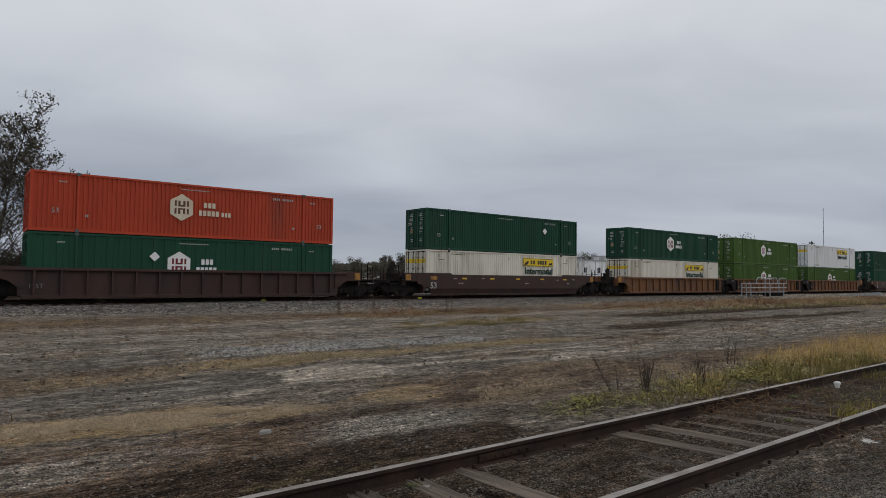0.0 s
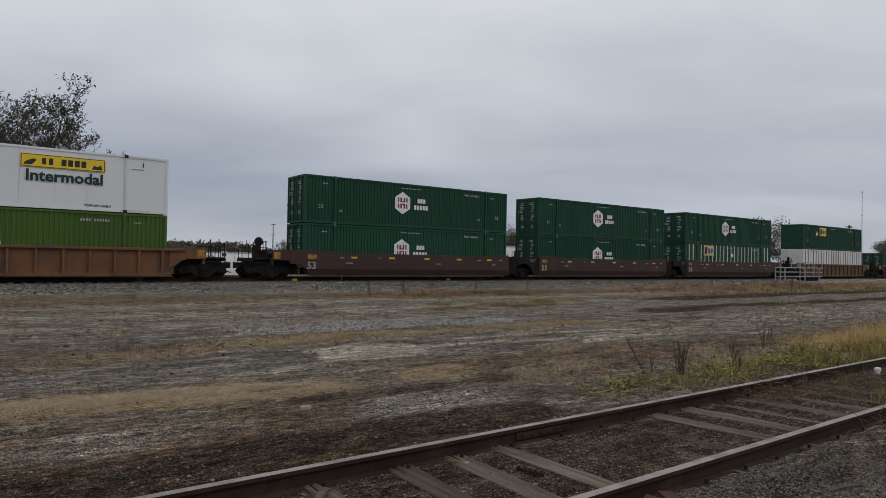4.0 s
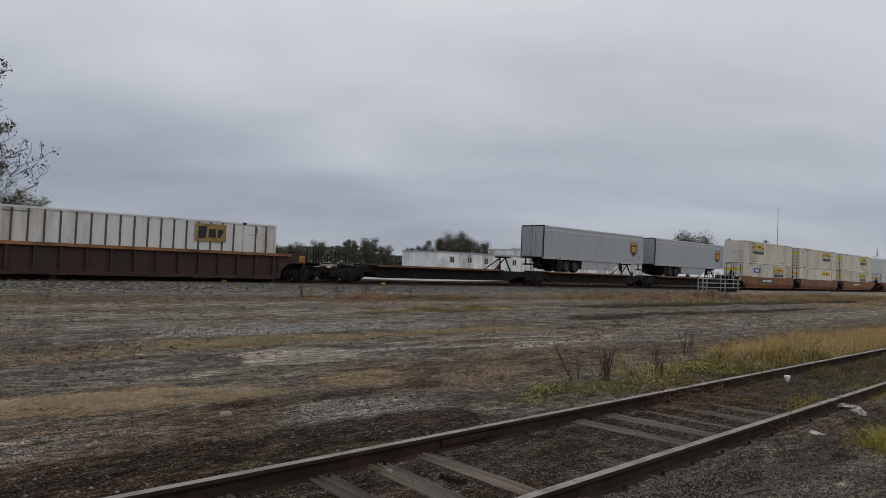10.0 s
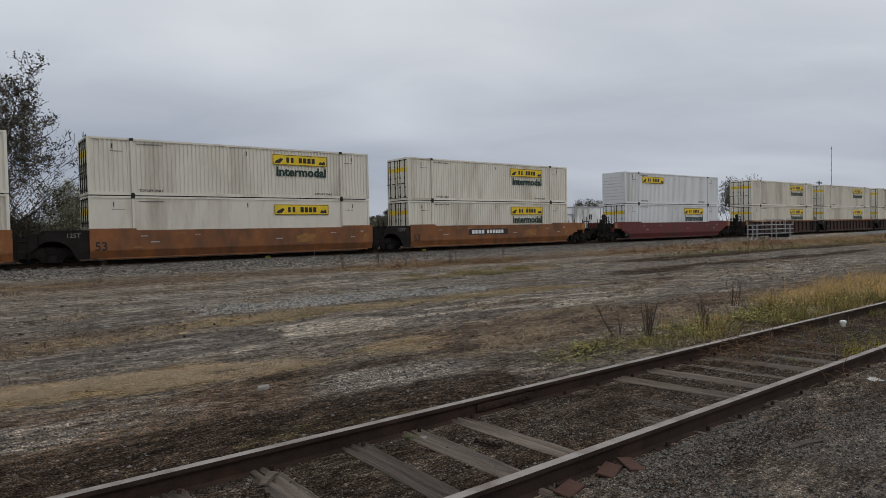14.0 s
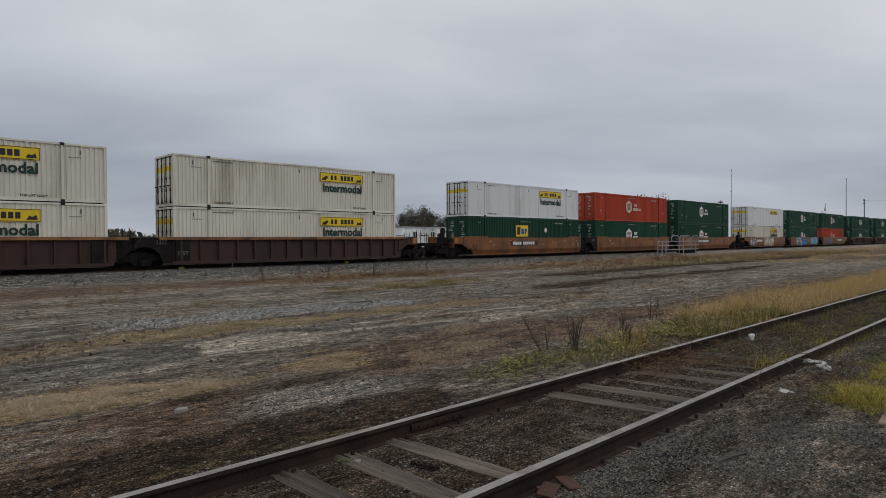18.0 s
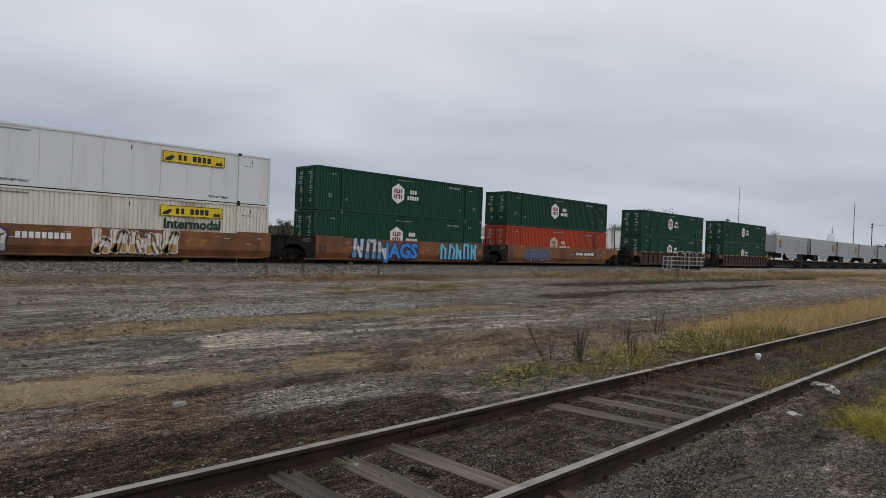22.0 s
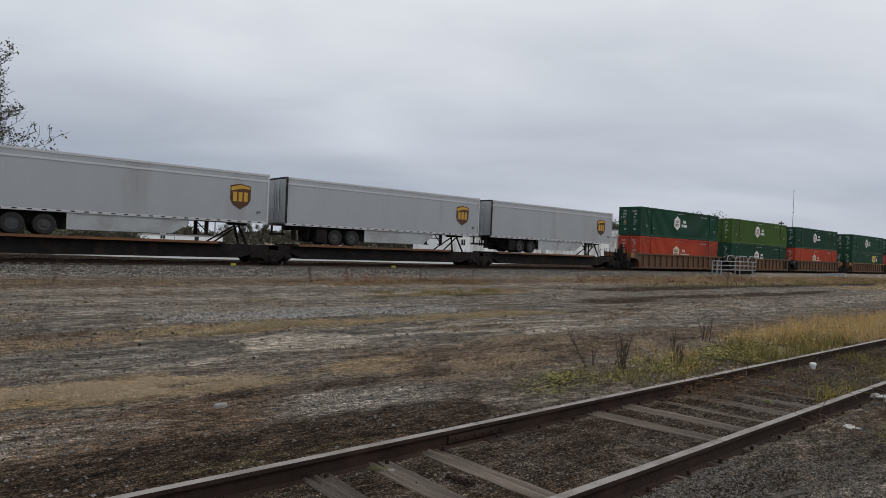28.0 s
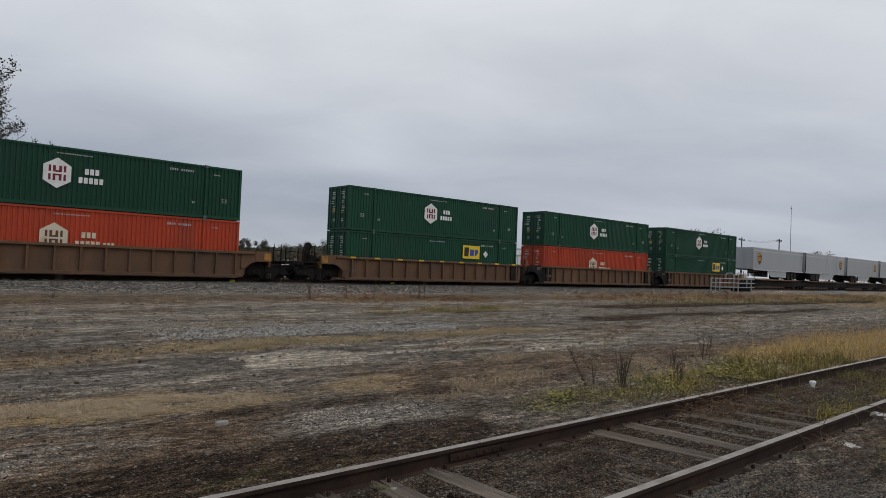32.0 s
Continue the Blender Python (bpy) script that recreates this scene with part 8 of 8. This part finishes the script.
utility_pole(250, 14.5, 14.4, 1)


def wire_build(bm):
    for z, k in ((9.05, 0), (9.3, 1)):
        pts = [(127 + 18 * i / 6, 57 + 0.5 * k, z + 0.8 * i / 6 - 0.35 * math.sin(math.pi * i / 6)) for i in range(7)]
        for a, b in zip(pts, pts[1:]):
            rod(bm, a, b, 0.02, 4)
    pts = [(233 + 17 * i / 12, 47.5 - 33 * i / 12, 13.4 + 0.5 * i / 12 - 0.5 * math.sin(math.pi * i / 12)) for i in range(13)]
    for a, b in zip(pts, pts[1:]):
        rod(bm, a, b, 0.035, 4)


thing("power_line", "thin dark wires strung between utility poles", "cable", data=mesh("wires", "power_line", PAINT["frame_dark"], wire_build))


def mast(x, y, h, r, label):
    ob = thing("radio_mast", label, "mast", "masts", pose(x, y, 0))
    part("pole", mesh(("mast", h), "pole", material("grey_mast_steel", (0.22, 0.23, 0.24), 0.5, metal=0.5, vary=0.1), lambda bm: rod(bm, (0, 0, 0), (0, 0, h), r, 6, r * 0.45)), ob)
    part("antenna", mesh(("mastant", h), "antenna", PAINT["frame_dark"], lambda bm: [box(bm, -r * 3, r * 3, -0.05, 0.05, h * k, h * k + 0.12) for k in (0.7, 0.97)]), ob)


mast(175, 66, 20.6, 0.10, "tall thin grey radio mast")
mast(60.7, 160, 10.0, 0.22, "grey lamp mast on the horizon")
mast(356, 80, 31, 0.25, "tall thin radio mast on the horizon")
tower = thing("storage_tower", "pale storage tower on the horizon", "tower", at=pose(404, 100, 0))
for k, (dx, h) in enumerate(((-2.2, 15.5), (0, 17), (2.2, 15.5))):
    part("tank", mesh(("tank", h), "tank", ROOF_PALE, lambda bm: rod(bm, (0, 0, 0), (0, 0, h), 1.9, 14), 0, True), tower, (dx, k * 1.2, 0))
part("antenna", mesh("towerant", "antenna", PAINT["frame_dark"], lambda bm: [rod(bm, (dx, 1, 15.5), (dx, 1, 15.5 + h), 0.1, 4) for dx, h in ((-1, 4), (0.4, 6), (1.4, 3))]), tower)


def signal(x, y, heads):
    ob = thing("railway_signal", "black-headed railway signal on a grey mast", "signal", "railway signals", pose(x, y, 0.0))
    part("mast", mesh(("sigmast", len(heads)), "mast", ALUMINIUM, lambda bm: rod(bm, (0, 0, -0.2), (0, 0, max(heads)), 0.12, 8)), ob)
    part("ladder", mesh("sigladder", "ladder", ALUMINIUM, lambda bm: [rod(bm, (0.35, dy, 0), (0.35, dy, 5.2), 0.025, 4) for dy in (-0.2, 0.2)] + [rod(bm, (0.35, -0.2, 0.4 + i * 0.4), (0.35, 0.2, 0.4 + i * 0.4), 0.018, 4) for i in range(12)]), ob)
    for h in heads:
        hd = part("signal_head", mesh("sighead", "signal_head", PAINT["frame_dark"], lambda bm: rod(bm, (-0.12, 0, 0), (0.0, 0, 0), 0.72, 18)), ob, (-0.15, 0, h - 0.6))
        part("hood", mesh("sighood", "hood", PAINT["frame_dark"], lambda bm: rod(bm, (-0.5, 0, 0.0), (-0.1, 0, 0.0), 0.22, 10)), hd)
    return ob


signal(203, 33.2, (7.8,))
signal(217.5, 33.2, (8.4, 5.9, 3.4))

# ---------------------------------------------------------------- galvanised service platform beside the main line
plat = thing("service_platform", "galvanised steel service platform with pipe railings", "platform", at=pose(64.6, 31.6, 0.0))
GALV = material("galvanised_pipe", (0.30, 0.31, 0.32), 0.5, metal=0.4, vary=0.2)
for x, y in ((0, 0), (0.9, 0), (5.2, 0), (8.4, 0), (0, 0.5), (5.2, 0.5), (8.4, 0.5)):
    part("post", mesh("platpost", "post", GALV, lambda bm: rod(bm, (0, 0, -0.1), (0, 0, 1.5), 0.07, 8)), plat, (x, y, 0))
part("deck", mesh("platdeck", "deck", GALV, lambda bm: [box(bm, 0, 9.2, y, y + 0.12, 0.55, 0.63) for y in (0.0, 0.2, 0.4)]), plat)
for z in (1.05, 1.5):
    part("rail", mesh("platrail", "rail", GALV, lambda bm: rod(bm, (0, 0, 0), (9.2, 0, 0), 0.045, 6)), plat, (0, 0, z))
    part("rail", mesh("platrail", "rail", GALV, lambda bm: rod(bm, (0, 0, 0), (9.2, 0, 0), 0.045, 6)), plat, (0, 0.5, z))


def hoop(bm):
    pts = [(0, 0, 1.5), (0, 0, 1.85), (0.25, 0, 2.1), (1.6, 0, 2.1), (1.85, 0, 1.85), (1.85, 0, 1.5)]
    for a, b in zip(pts, pts[1:]):
        rod(bm, a, b, 0.045, 6)


for x in (2.2, 4.2, 6.2, 7.3):
    part("hoop", mesh("plathoop", "hoop", GALV, hoop), plat, (x, 0.0 if x != 6.2 else 0.5, 0))
part("cabinet", mesh("platcab", "cabinet", CAR_PAINT["black"], lambda bm: box(bm, 6.3, 8.9, 0.3, 1.3, 0.0, 0.5), 0.03), plat)


def rail_profile_short(bm):
    box(bm, 0, 11.5, -0.05, 0.05, 0.10, 0.15)
    box(bm, 0, 11.5, -0.012, 0.012, 0.02, 0.10)
    box(bm, 0, 11.5, -0.07, 0.07, 0.0, 0.02)


# spare rails and pipes heaped beyond the platform
for i in range(7):
    thing("spare_rail", "grey steel rail lying in a heap beside the line", "rail", "spare rails", pose(88 + i * 1.1, 31.2 + 0.25 * (i % 3), 0.03 + 0.09 * (i // 3), 0, 1.2 * (i % 2), (i - 3) * 2.1), mesh("spare", "spare_rail", GALV, lambda bm: rail_profile_short(bm)))


# ---------------------------------------------------------------- the journey of the train


def motions():
    for ob, x, y, z, turn in MOVERS:
        walk(ob, [(t, pose(x - travel(t), y, z, 0, 0, turn)) for t in (0, 8, 16, 24, 32)])


motions()
